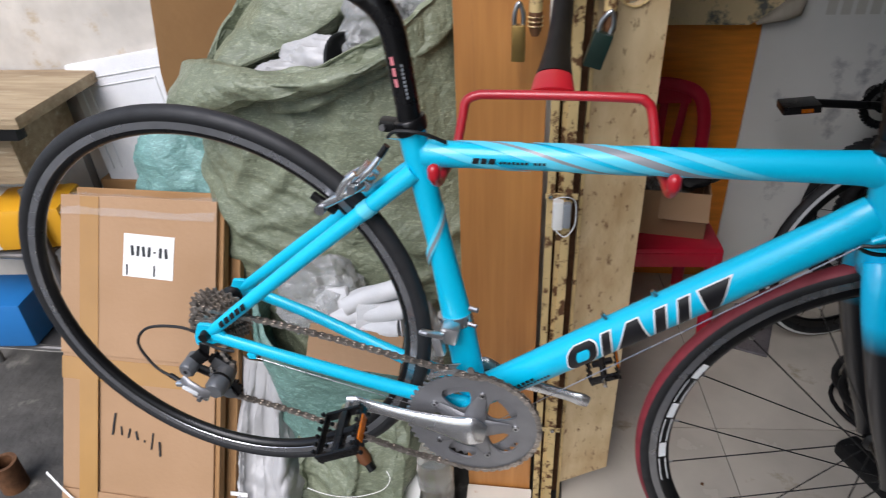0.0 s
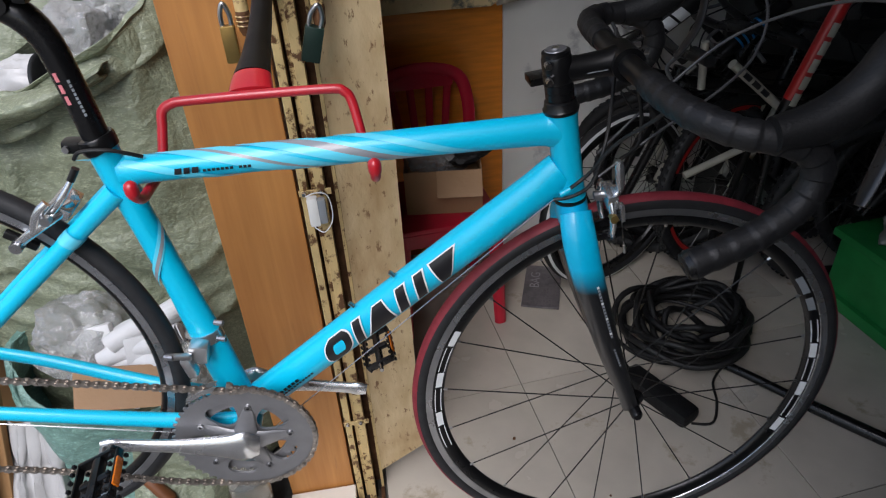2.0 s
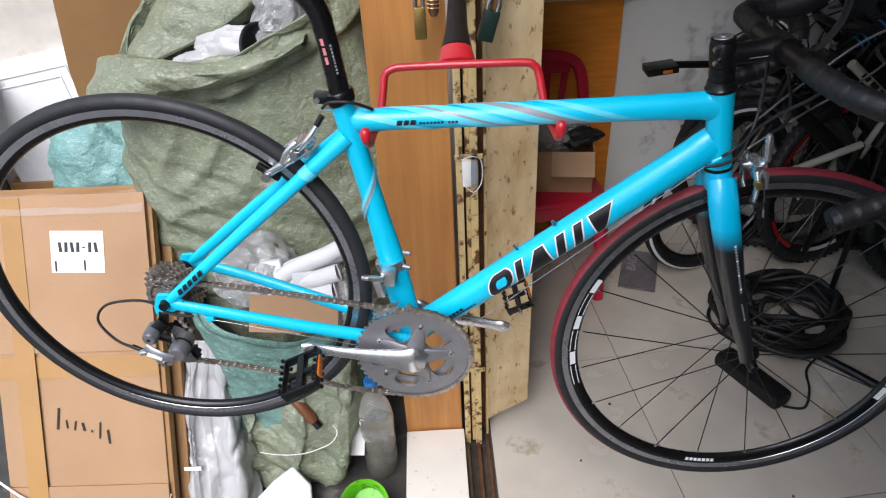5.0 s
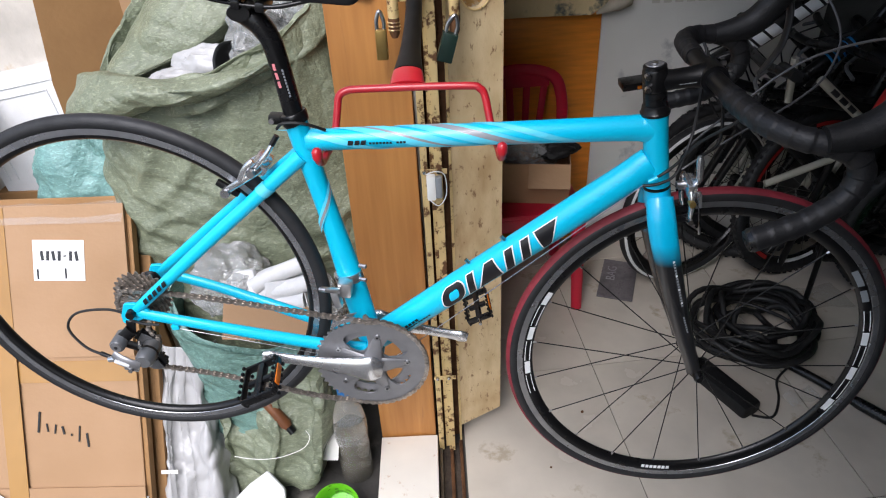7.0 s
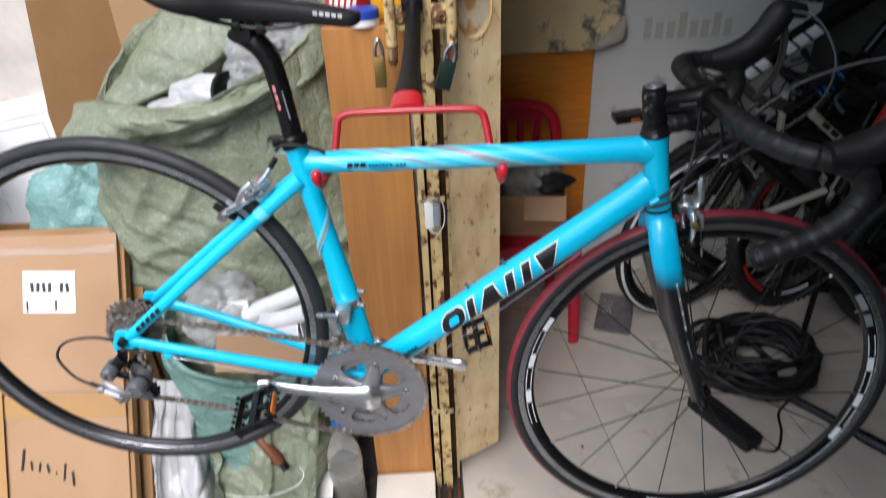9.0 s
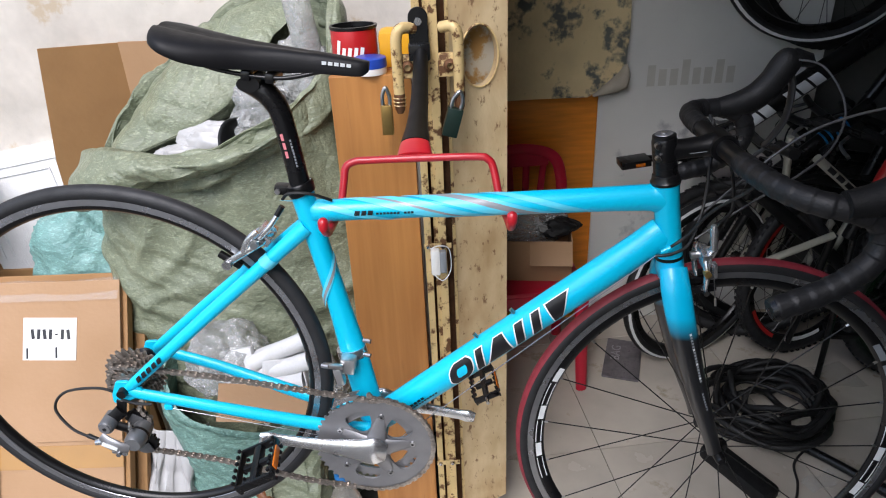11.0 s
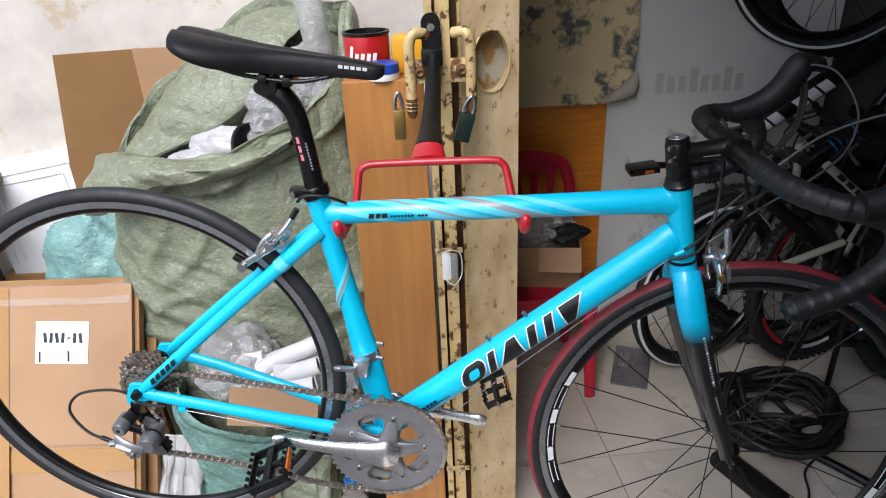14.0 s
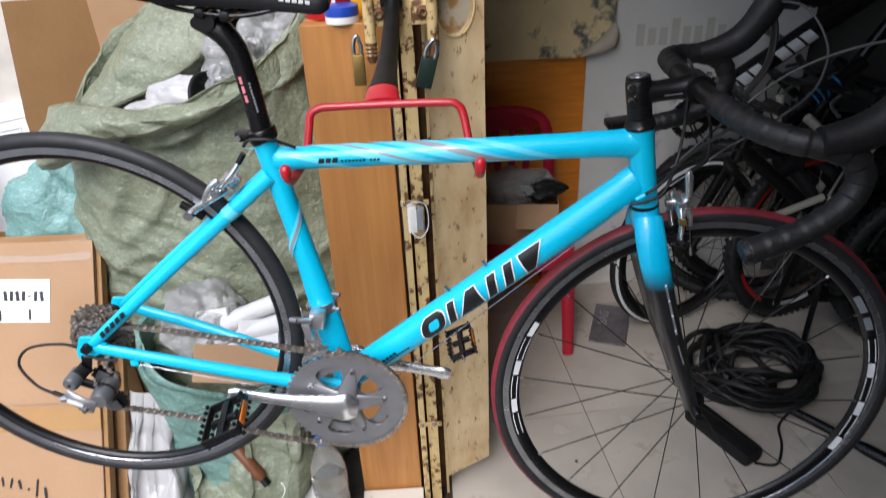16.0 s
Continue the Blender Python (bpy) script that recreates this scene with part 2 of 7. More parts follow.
def patch(p0, p1, r, s0, s1, a0, a1, slant=0.0, lift=0.0009, ns=8, na=8, taper=0.0, round_ends=0.0):
    """A thin curved decal on the tube p0-p1: from s0 to s1 metres along it and from a0 to a1 degrees round it (0: towards the viewer's side,
    90: up); slant shifts it along the tube by so many metres over its height."""
    b = bmesh.new()
    p0, p1 = Vector(p0), Vector(p1)
    d = (p1 - p0).normalized()
    near = Vector((0, -1, 0))
    up = near.cross(d).normalized()
    if up.z < 0:
        up = -up
    ra, rb = r if hasattr(r, "__len__") else (r, r)
    grid = []
    for j in range(na + 1):
        v = j / na
        a = radians(a0 + (a1 - a0) * v)
        row = []
        for i in range(ns + 1):
            wide = (1 - taper * (v - 0.5)) * (1 - round_ends * abs(2 * v - 1) ** 3)
            s = (s0 + s1) / 2 + (s1 - s0) * (i / ns - 0.5) * wide + slant * (v - 0.5)
            row.append(b.verts.new(p0 + d * s + near * (ra + lift) * math.cos(a) + up * (rb + lift) * math.sin(a)))
        grid.append(row)
    for j in range(na):
        for i in range(ns):
            b.faces.new((grid[j][i], grid[j][i + 1], grid[j + 1][i + 1], grid[j + 1][i]))
    bmesh.ops.recalc_face_normals(b, faces=b.faces)
    if b.faces[0].normal.dot(near) < 0 and abs(a0 + a1) < 180:
        bmesh.ops.reverse_faces(b, faces=b.faces)
    return b


def gear(teeth, root, tip, y0, y1, inner, seg_per=4):
    """A toothed ring about the y axis."""
    b = bmesh.new()
    n = teeth * seg_per
    lo, hi = [], []
    for k in range(n):
        a = 2 * math.pi * k / n
        r = tip if k % seg_per in (0, 1) else root
        for lst, y in ((lo, y0), (hi, y1)):
            lst.append((b.verts.new((r * math.cos(a), y, r * math.sin(a))), b.verts.new((inner * math.cos(a), y, inner * math.sin(a)))))
    for k in range(n):
        j = (k + 1) % n
        b.faces.new((lo[k][0], lo[j][0], lo[j][1], lo[k][1]))
        b.faces.new((hi[k][0], hi[k][1], hi[j][1], hi[j][0]))
        b.faces.new((lo[k][0], hi[k][0], hi[j][0], lo[j][0]))
        b.faces.new((lo[k][1], lo[j][1], hi[j][1], hi[k][1]))
    bmesh.ops.recalc_face_normals(b, faces=b.faces)
    return b


# ---- large structure ----
FLOOR_TILE = mat("floor_tile", (0.62, 0.565, 0.475), 0.24, scale=6, amount=0.26, stain=(0.42, 0.36, 0.27), stain_scale=6, stain_at=0.585)
GROUT = mat("grout", (0.10, 0.095, 0.085), 0.8, scale=60)
CONCRETE = mat("dark_concrete", (0.085, 0.08, 0.072), 0.75, scale=14, amount=0.5, bump=0.004, bump_scale=40, stain=(0.16, 0.15, 0.13), stain_scale=6, stain_at=0.6)
PLASTER = mat("lime_plaster", (0.61, 0.565, 0.50), 0.8, scale=16, amount=0.26, bump=0.003, bump_scale=30, stain=(0.44, 0.36, 0.26), stain_scale=9, stain_at=0.585)
MOULD = mat("mouldy_plaster", (0.82, 0.66, 0.37), 0.85, scale=6, amount=0.28, bump=0.004, bump_scale=40, stain=(0.13, 0.135, 0.12), stain_scale=7.5, stain_at=0.545)
ORANGE_PLY = mat("orange_ply", (0.84, 0.28, 0.028), 0.35, scale=8, amount=0.32, stretch=(1, 1, 9))
GREY_SHEET = mat("grey_sheet", (0.74, 0.735, 0.69), 0.45, scale=4, amount=0.14, stain=(0.36, 0.36, 0.36), stain_scale=3, stain_at=0.6)
# grey kept low so that little light bounces about the shop
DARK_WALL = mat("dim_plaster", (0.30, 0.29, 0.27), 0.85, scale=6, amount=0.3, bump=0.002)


def slab(name, lo, hi, material, label, category="", bevel=0.0):
    size = [b - a for a, b in zip(lo, hi)]
    mid = [(a + b) / 2 for a, b in zip(lo, hi)]
    ob = part(name, box(size, bevel=bevel), material, smooth=False)
    ob.location = mid
    return tagged(ob, label, category or name.split("_")[0], kind="structure")


slab("ground", (-400, -400, -0.32), (400, 400, -0.02), CONCRETE, "dark worn concrete ground outside the shop door", "ground")
slab("floor_base", (0.165, -2.4, -0.016), (3.2, 2.15, -0.004), GROUT, "dark grout bed under the shop floor tiles", "floor")
slab("wall_left", (-3.2, 1.5, -0.02), (0.16, 1.68, 3.0), PLASTER, "cream lime plaster wall with chipped patches", "wall")
slab("wall_back", (0.16, 2.15, -0.02), (1.52, 2.3, 3.0), MOULD, "yellowed plaster wall with grey mould stains", "wall")
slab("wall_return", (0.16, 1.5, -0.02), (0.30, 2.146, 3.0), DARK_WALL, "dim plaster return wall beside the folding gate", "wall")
# unseen walls and ceiling, added to shut the sky out of the shop
slab("wall_right", (3.2, -2.5, -0.02), (3.35, 2.3, 3.0), DARK_WALL, "unseen dim plaster side wall added to close off the shop", "wall")
slab("wall_front", (0.30, -2.55, -0.02), (3.2, -2.4, 3.0), DARK_WALL, "unseen dim plaster wall added to close the shop behind", "wall")
slab("ceiling", (0.16, -2.55, 3.0), (3.35, 2.3, 3.12), DARK_WALL, "unseen dim plastered ceiling added over the shop", "ceiling")
# out of view: added beside and over the opening to hold back daylight
slab("wall_door", (0.16, -2.4, -0.02), (0.30, -0.6, 3.0), DARK_WALL, "unseen plaster wall added to narrow the daylight into the shop", "wall")
slab("wall_lintel", (0.16, -0.6, 2.38), (0.30, 1.5, 3.0), DARK_WALL, "unseen plaster lintel added to cut daylight into the shop", "wall")
# wall split here; its darker grey stands in for shade behind the clutter
slab("wall_corner", (1.52, 2.15, -0.02), (3.2, 2.3, 3.0), mat("shaded_plaster", (0.11, 0.11, 0.10), 0.85, scale=6, amount=0.4, bump=0.002), "plaster wall coloured dark for the shade behind the bicycles", "wall")

# floor tiles, 0.6 m, turned a little against the door line
floor = thing("floor", pose(0.673, 0.756, 0, 0, 0, 4.6), "large cream ceramic floor tiles with dark joints", "floor", kind="structure")
tile_bm = box((0.597, 0.597, 0.012), bevel=0.0012)
first_tile = part("tile", tile_bm, FLOOR_TILE, floor, smooth=False)
tile_mesh = first_tile.data
first_tile.location = (0.3, 0.3, -0.006)
for i in range(0, 5):
    for j in range(-5, 3):
        if (i, j) == (0, 0):
            continue
        tile = new("tile", tile_mesh)
        tile.parent = floor
        tile.location = (0.3 + 0.6 * i, 0.3 + 0.6 * j, -0.006)
# the tiles cut along the door line
for j in range(-5, 3):
    y0, y1 = 0.6 * j + 0.0015, 0.6 * j + 0.5985
    x0, x1 = -0.497 + 0.0805 * y0, -0.497 + 0.0805 * y1
    cut = bmesh.new()
    top = [cut.verts.new(p) for p in ((x0, y0, 0.0), (-0.0015, y0, 0.0), (-0.0015, y1, 0.0), (x1, y1, 0.0))]
    ex = bmesh.ops.extrude_face_region(cut, geom=[cut.faces.new(top)])
    bmesh.ops.translate(cut, vec=(0, 0, -0.012), verts=[v for v in ex["geom"] if isinstance(v, bmesh.types.BMVert)])
    bmesh.ops.recalc_face_normals(cut, faces=cut.faces)
    part("tile", cut, FLOOR_TILE, floor, smooth=False)

panel = part("orange_panel", box((0.62, 0.012, 0.97), bevel=0.002), ORANGE_PLY, smooth=False)
panel.location = (0.44, 2.143, 0.485)
tagged(panel, "orange-brown plywood panel along the foot of the wall", "wall panel", kind="structure")
sheet = part("wall_sheet", box((0.80, 0.01, 1.9), bevel=0.002), GREY_SHEET, smooth=False)
sheet.location = (0.745 + 0.40, 2.124, 0.95 + 0.0)
tagged(sheet, "pale grey sheet panel leaning flat on the wall", "wall panel", kind="structure")

paper = thing("wall_paper", pose(0, 0, 0), "yellowed mouldy wall paper peeling at its lower corner", "wall paper", kind="structure")
part("paper_sheet", plate([(0.302, 0.958), (0.50, 0.962), (0.700, 0.960), (0.724, 0.974), (0.770, 1.012), (0.806, 1.044), (0.832, 1.078), (0.836, 1.20), (0.831, 1.32), (0.838, 1.60), (0.834, 2.99), (0.302, 2.99)], 2.104, 2.108), MOULD, paper, smooth=False)
curl = bmesh.new()
rows = [[curl.verts.new((x0 + (x1 - x0) * k / 4, 2.103 - 0.022 * math.sin(math.pi * k / 5.2), z0 + (z1 - z0) * k / 4)) for k in range(5)] for x0, z0, x1, z1 in ((0.716, 0.968, 0.718, 0.965), (0.770, 1.012, 0.795, 0.974), (0.806, 1.044, 0.838, 0.990), (0.832, 1.078, 0.846, 1.030))]
for a, b in zip(rows, rows[1:]):
    for k in range(4):
        curl.faces.new((a[k], a[k + 1], b[k + 1], b[k]))
curl_ob = part("curled_corner", curl, mat("paper_back", (0.50, 0.45, 0.36), 0.8, scale=20, amount=0.2), paper, "curled corner of bare paper")
curl_ob.modifiers.new("thickness", "SOLIDIFY").thickness = 0.002

# ---- the blue road bicycle on its hook ----
YAW = -3.43
bike = thing("road_bicycle", pose(0, 0.676, 0.42, 0, 0, YAW), "turquoise aluminium road bicycle with drop bars hung on a red hook", "bicycle")
Z0 = 0.42


def L(u, off, z):
    """Bicycle coordinates: along it, towards the viewer's side, height over the floor."""
    return Vector((u, -off, z - Z0))


def tube(name, pts, radii, material=BLUE, parent=None, per=8, seg=24, label="", up=(0, 1, 0)):
    full = spline([(*L(*p), *((r if hasattr(r, "__len__") else (r, r)))) for p, r in zip(pts, radii)], per)
    return part(name, sweep([q[:3] for q in full], [(q[3], q[4]) for q in full], seg, up=up), material, parent or bike, label)


BB, HUB, FHUB = (0.002, 0, 0.757), (-0.402, 0, 0.888), (0.602, -0.0127, 0.7124)
ST0, ST1 = (-0.0735, 0, 1.214), (-0.004, 0, 0.775)
seat_tube = tube("seat_tube", [ST0, (-0.066, 0, 1.165), (-0.044, 0, 1.04), (-0.022, 0, 0.90), ST1], [(0.0185, 0.0165), (0.0175, 0.0175), (0.0175, 0.016), (0.023, 0.016), (0.023, 0.018)], up=(0, 1, 0))
TT0, TT1 = (-0.06, 0, 1.1765), (0.468, 0, 1.1835)
top_tube = tube("top_tube", [TT0, (-0.035, 0, 1.1768), (0.10, 0, 1.1785), (0.30, 0, 1.181), (0.428, 0, 1.183), (0.452, 0, 1.1833), TT1], [(0.0215, 0.0172), (0.0172, 0.0165), (0.0165, 0.0165), (0.018, 0.017), (0.0200, 0.017), (0.0228, 0.0176), (0.0285, 0.0188)])
DT0, DT1 = (0.470, 0, 1.125), (0.012, 0, 0.775)
down_tube = tube("down_tube", [DT0, (0.455, 0, 1.1135), (0.437, 0, 1.0997), (0.36, 0, 1.040), (0.20, 0, 0.918), DT1], [(0.0270, 0.0185), (0.0268, 0.0193), (0.0255, 0.0200), (0.0265, 0.0215), (0.0265, 0.0215), (0.0255, 0.021)])
head_tube = tube("head_tube", [(0.4655, 0, 1.206), (0.468, 0, 1.188), (0.475, 0, 1.145), (0.482, 0, 1.098), (0.4835, 0, 1.088)], [0.0205, 0.0192, 0.0188, 0.0195, 0.0205])
part("bottom_bracket_shell", sweep([L(BB[0], 0.036, BB[2]), L(BB[0], -0.036, BB[2])], 0.0215, 28, up=(0, 0, 1)), BLUE, bike)
for s in (1, -1):
    tube("seat_stay", [(-0.070, 0.012 * s, 1.156), (-0.13, 0.024 * s, 1.108), (-0.25, 0.042 * s, 1.012), (-0.37, 0.056 * s, 0.912), (-0.398, 0.058 * s, 0.889)], [(0.013, 0.011), (0.0115, 0.0095), (0.0105, 0.009), (0.0095, 0.008), (0.008, 0.005)])
    tube("chain_stay", [(-0.012, 0.022 * s, 0.764), (-0.06, 0.028 * s, 0.775), (-0.14, 0.036 * s, 0.800), (-0.28, 0.052 * s, 0.850), (-0.37, 0.058 * s, 0.878), (-0.397, 0.059 * s, 0.886)], [(0.015, 0.009), (0.014, 0.0095), (0.012, 0.010), (0.0105, 0.0085), (0.0105, 0.007), (0.009, 0.004)])
    drop = plate([(-0.424, 0.880), (-0.412, 0.906), (-0.394, 0.907), (-0.372, 0.892), (-0.368, 0.880), (-0.388, 0.872), (-0.402, 0.866), (-0.416, 0.858), (-0.425, 0.866)], 0.058 * s - 0.0035, 0.058 * s + 0.0035, bevel=0.001)
    drop.transform(Matrix.Diagonal((1, -1, 1, 1)))
    bmesh.ops.translate(drop, vec=(0, 0, -Z0), verts=drop.verts)
    bmesh.ops.recalc_face_normals(drop, faces=drop.faces)
    part("dropout", drop, BLUE, bike)
# light bands on the seat stay and seat tube
SS0, SS1 = L(-0.13, 0.024, 1.108), L(-0.25, 0.042, 1.012)
part("stay_band", patch(SS0, SS1, 0.0118, -0.006, 0.012, -90, 100, 0.006), BLUE_LIGHT, bike, "pale blue band")
for s0, s1, m in ((0.150, 0.170, BLUE_LIGHT), (0.158, 0.166, GREY_DECAL)):
    part("seat_tube_stripe", patch(L(*ST0), L(*ST1), (0.0170, 0.0200), s0, s1, -80, 80, -0.085, 0.0012 if m is GREY_DECAL else 0.0007), m, bike, "diagonal stripe")
# top tube graphics
for s0, s1, sl, m, lift in ((0.03, 0.06, -0.16, BLUE_LIGHT, 0.0006), (0.12, 0.20, -0.16, BLUE_LIGHT, 0.0006), (0.215, 0.30, -0.16, BLUE_LIGHT, 0.0006), (0.155, 0.168, -0.16, GREY_DECAL, 0.0010), (0.252, 0.282, -0.16, GREY_DECAL, 0.0010), (0.33, 0.36, -0.16, BLUE_LIGHT, 0.0006)):
    part("top_tube_stripe", patch(L(*TT0), L(*TT1), 0.0178, s0, s1, -60, 100, sl, lift * 0.45), m, bike, "diagonal paint stripe")


def bars_on(p0, p1, r, spans, a0, a1, material, name="lettering", slant=0.0, lift=0.0016):
    """Plain bars that stand for lettering on a tube."""
    for s0, s1 in spans:
        part(name, patch(p0, p1, r, s0, s1, a0, a1, slant, lift, 3, 4), material, bike, "dark lettering drawn as plain bars")


bars_on(L(*TT0), L(*TT1), 0.0178, [(0.066, 0.074), (0.0765, 0.0835), (0.086, 0.0935)], -8, 14, INK, slant=0.002)
bars_on(L(*TT0), L(*TT1), 0.0178, [(0.0985 + 0.0052 * k, 0.1022 + 0.0052 * k) for k in range(11) if k != 7], -6, 4, INK, lift=0.0018)
# large emblem on the down tube: five blocks with a white edge
D0, D1 = L(0.012, 0, 0.775), L(0.470, 0, 1.125)
DT_R = (0.0225, 0.0278)
emblem = [(0.160, 0.207, 0.0, 0.5), (0.216, 0.229, 0.0, 0.0), (0.247, 0.279, 0.95, 0.0), (0.297, 0.312, 0.0, 0.0), (0.330, 0.345, 0.0, 0.0), (0.365, 0.393, -1.0, 0.0)]
for s0, s1, tp, rd_e in emblem:
    part("emblem_edge", patch(D0, D1, DT_R, s0 - 0.0025, s1 + 0.0025, -37, 42, 0.020, 0.0010, 6, 12, tp, rd_e), WHITE_INK, bike, "white outline of the emblem")
    part("emblem_block", patch(D0, D1, DT_R, s0, s1, -33, 38, 0.018, 0.0018, 6, 12, tp, rd_e), INK, bike, "black emblem block")
part("emblem_core", patch(D0, D1, DT_R, 0.174, 0.195, -14, 17, 0.008, 0.0024, 6, 8, 0.0, 0.3), BLUE, bike, "turquoise core of the round emblem block")
bars_on(D0, D1, (0.0225, 0.0278), [(0.052 + 0.008 * k, 0.058 + 0.008 * k) for k in range(6)], -8, 2, INK)
bars_on(D0, D1, (0.0225, 0.0278), [(0.052 + 0.006 * k, 0.0565 + 0.006 * k) for k in range(12)], -18, -11, INK)
bars_on(L(-0.398, 0.058, 0.889), L(-0.25, 0.042, 1.012), 0.0105, [(0.036 + 0.0128 * k, 0.0450 + 0.0128 * k) for k in range(5)], -16, 26, INK, "small_emblem", 0.004)
bars_on(L(-0.37, 0.058, 0.878), L(-0.06, 0.028, 0.775), 0.012, [(0.12 + 0.0075 * k, 0.1255 + 0.0075 * k) for k in range(15)], -40, -22, INK)

# headset, stem, bars
AX = Vector((-0.139, 0, 0.99))


def on_axis(s, off=0.0):
    return L(0.4655 + AX.x * s, off, 1.206 + AX.z * s)


headset = part("headset", sweep([on_axis(0), on_axis(0.004), on_axis(0.006), on_axis(0.014), on_axis(0.016)], [0.0215, 0.0222, 0.0205, 0.019, 0.0165], 28), BLACK_SATIN, bike)
for k in range(2):
    part("spacer", sweep([on_axis(0.0165 + 0.0098 * k), on_axis(0.0258 + 0.0098 * k)], 0.0172, 28), BLACK_SATIN, bike)
stem = part("stem", sweep([on_axis(0.036), on_axis(0.039), on_axis(0.066), on_axis(0.069)], [0.0165, 0.0178, 0.0178, 0.0165], 28), BLACK_SATIN, bike, "black alloy stem")
CL = (0.536, 0, 1.262)
full = [L(0.459, 0, 1.255), L(0.485, 0, 1.257), L(0.510, 0, 1.260), L(0.527, 0, 1.262)]
part("stem_arm", sweep(full, [(0.0165, 0.0155), (0.0145, 0.015), (0.015, 0.016), (0.0185, 0.019)], 24), BLACK_SATIN, stem)
part("stem_clamp", sweep([L(CL[0], 0.021, CL[2]), L(CL[0], -0.021, CL[2])], 0.0195, 24, up=(0, 0, 1)), BLACK_SATIN, stem)
part("top_cap", sweep([on_axis(0.0695), on_axis(0.0735), on_axis(0.075)], [0.0168, 0.0165, 0.013], 28), BLACK_SATIN, stem)
part("cap_ring", sweep([on_axis(0.074), on_axis(0.076)], [0.0135, 0.0125], 24), RING_GREY, stem)
part("cap_bolt", sweep([on_axis(0.075), on_axis(0.078)], 0.0045, 8), STEEL, stem)
for s in (0.043, 0.062):
    part("pinch_bolt", rod(on_axis(s, 0.012) + Vector((-0.014, 0, 0)), on_axis(s, 0.022) + Vector((-0.014, 0, 0)), 0.004, 8), STEEL, stem)
for dz in (0.012, -0.012):
    for off in (0.013, -0.013):
        part("face_bolt", rod(L(0.552, off, 1.262 + dz), L(0.559, off, 1.262 + dz), 0.0035, 8), STEEL, stem)
part("stem_lettering", patch(L(0.459, 0, 1.255), L(0.527, 0, 1.262), 0.0158, 0.030, 0.060, -14, -9, 0, 0.0006), GREY_DECAL, stem, "grey lettering drawn as a plain bar")

near_bar = [(0.536, 0.0, 1.262), (0.537, 0.05, 1.262), (0.542, 0.11, 1.260), (0.555, 0.160, 1.257), (0.583, 0.193, 1.252), (0.619, 0.207, 1.247), (0.648, 0.210, 1.234), (0.659, 0.212, 1.208), (0.645, 0.214, 1.176), (0.605, 0.217, 1.147), (0.546, 0.220, 1.124)]
far_bar = [(0.536, 0.0, 1.262), (0.536, -0.05, 1.262), (0.537, -0.12, 1.262), (0.545, -0.172, 1.260), (0.569, -0.203, 1.258), (0.611, -0.212, 1.255), (0.646, -0.213, 1.240), (0.659, -0.214, 1.210), (0.645, -0.216, 1.178), (0.605, -0.219, 1.150), (0.548, -0.222, 1.135)]
handlebar = part("handlebar", sweep([q for q in spline([L(*p) for p in near_bar[:3]], 6)], 0.0132, 18, up=(0, 0, 1)), BLACK_SATIN, bike, "black drop handlebar")
for path in (near_bar, far_bar):
    pts = spline([L(*p) for p in path], 14)
    cut = pts[20:]
    # wound tape: overlapping turns give a stepped outline
    radii, turn, run = [], 0.021, 0.0
    for i, q in enumerate(cut):
        run += float(np.linalg.norm(q - cut[i - 1])) if i else 0
        radii.append(0.0148 + 0.0014 * ((run / turn) % 1.0))
    fine = spline([(*q, r) for q, r in zip(cut, radii)], 2)
    part("bar_tape", sweep([q[:3] for q in fine], [q[3] for q in fine], 18, up=(0.2, 0.3, 0.9)), TAPE_WRAP, handlebar, "black wound cork bar tape")
    part("bar_core", sweep(pts[:22], 0.0132, 18, up=(0, 0, 1)), BLACK_SATIN, handlebar)
    e0, e1 = Vector(pts[-1]), Vector(pts[-1]) - (Vector(pts[-4]) - Vector(pts[-1])).normalized() * 0.006
    part("bar_plug", sweep([e0, e1], [0.0165, 0.0140], 18, up=(0, 0, 1)), BLACK_SATIN, handlebar)
for s in (1, -1):
    o = 0.211 * s
    hood = spline([(*L(0.605, o, 1.256), 0.0165, 0.0165), (*L(0.640, o, 1.262), 0.021, 0.020), (*L(0.668, o, 1.276), 0.0225, 0.021), (*L(0.688, o, 1.298), 0.022, 0.021), (*L(0.703, o, 1.322), 0.0235, 0.022), (*L(0.713, o, 1.338), 0.020, 0.019), (*L(0.719, o, 1.345), 0.009, 0.009)], 6)
    lever = part("brake_hood", sweep([q[:3] for q in hood], [(q[3], q[4]) for q in hood], 18), BLACK_MATTE, bike, "black rubber brake hood")
    part("lever_body", sweep([L(0.698, o, 1.326), L(0.722, o, 1.336), L(0.742, o, 1.331), L(0.752, o, 1.322)], [(0.0175, 0.015), (0.0155, 0.013), (0.012, 0.010), (0.005, 0.005)], 16), BLACK_MATTE, lever)
    blade = spline([(*L(0.712, o, 1.322), 0.006, 0.009), (*L(0.724, o, 1.285), 0.005, 0.010), (*L(0.722, o, 1.235), 0.004, 0.010), (*L(0.708, o + 0.01 * s, 1.195), 0.004, 0.009), (*L(0.700, o + 0.016 * s, 1.180), 0.003, 0.006)], 6)
    part("brake_lever", sweep([q[:3] for q in blade], [(q[3], q[4]) for q in blade], 12), mat("lever_metal", (0.05, 0.05, 0.052), 0.3, 0.6, scale=40, amount=0.3), lever, "dark metal brake lever")

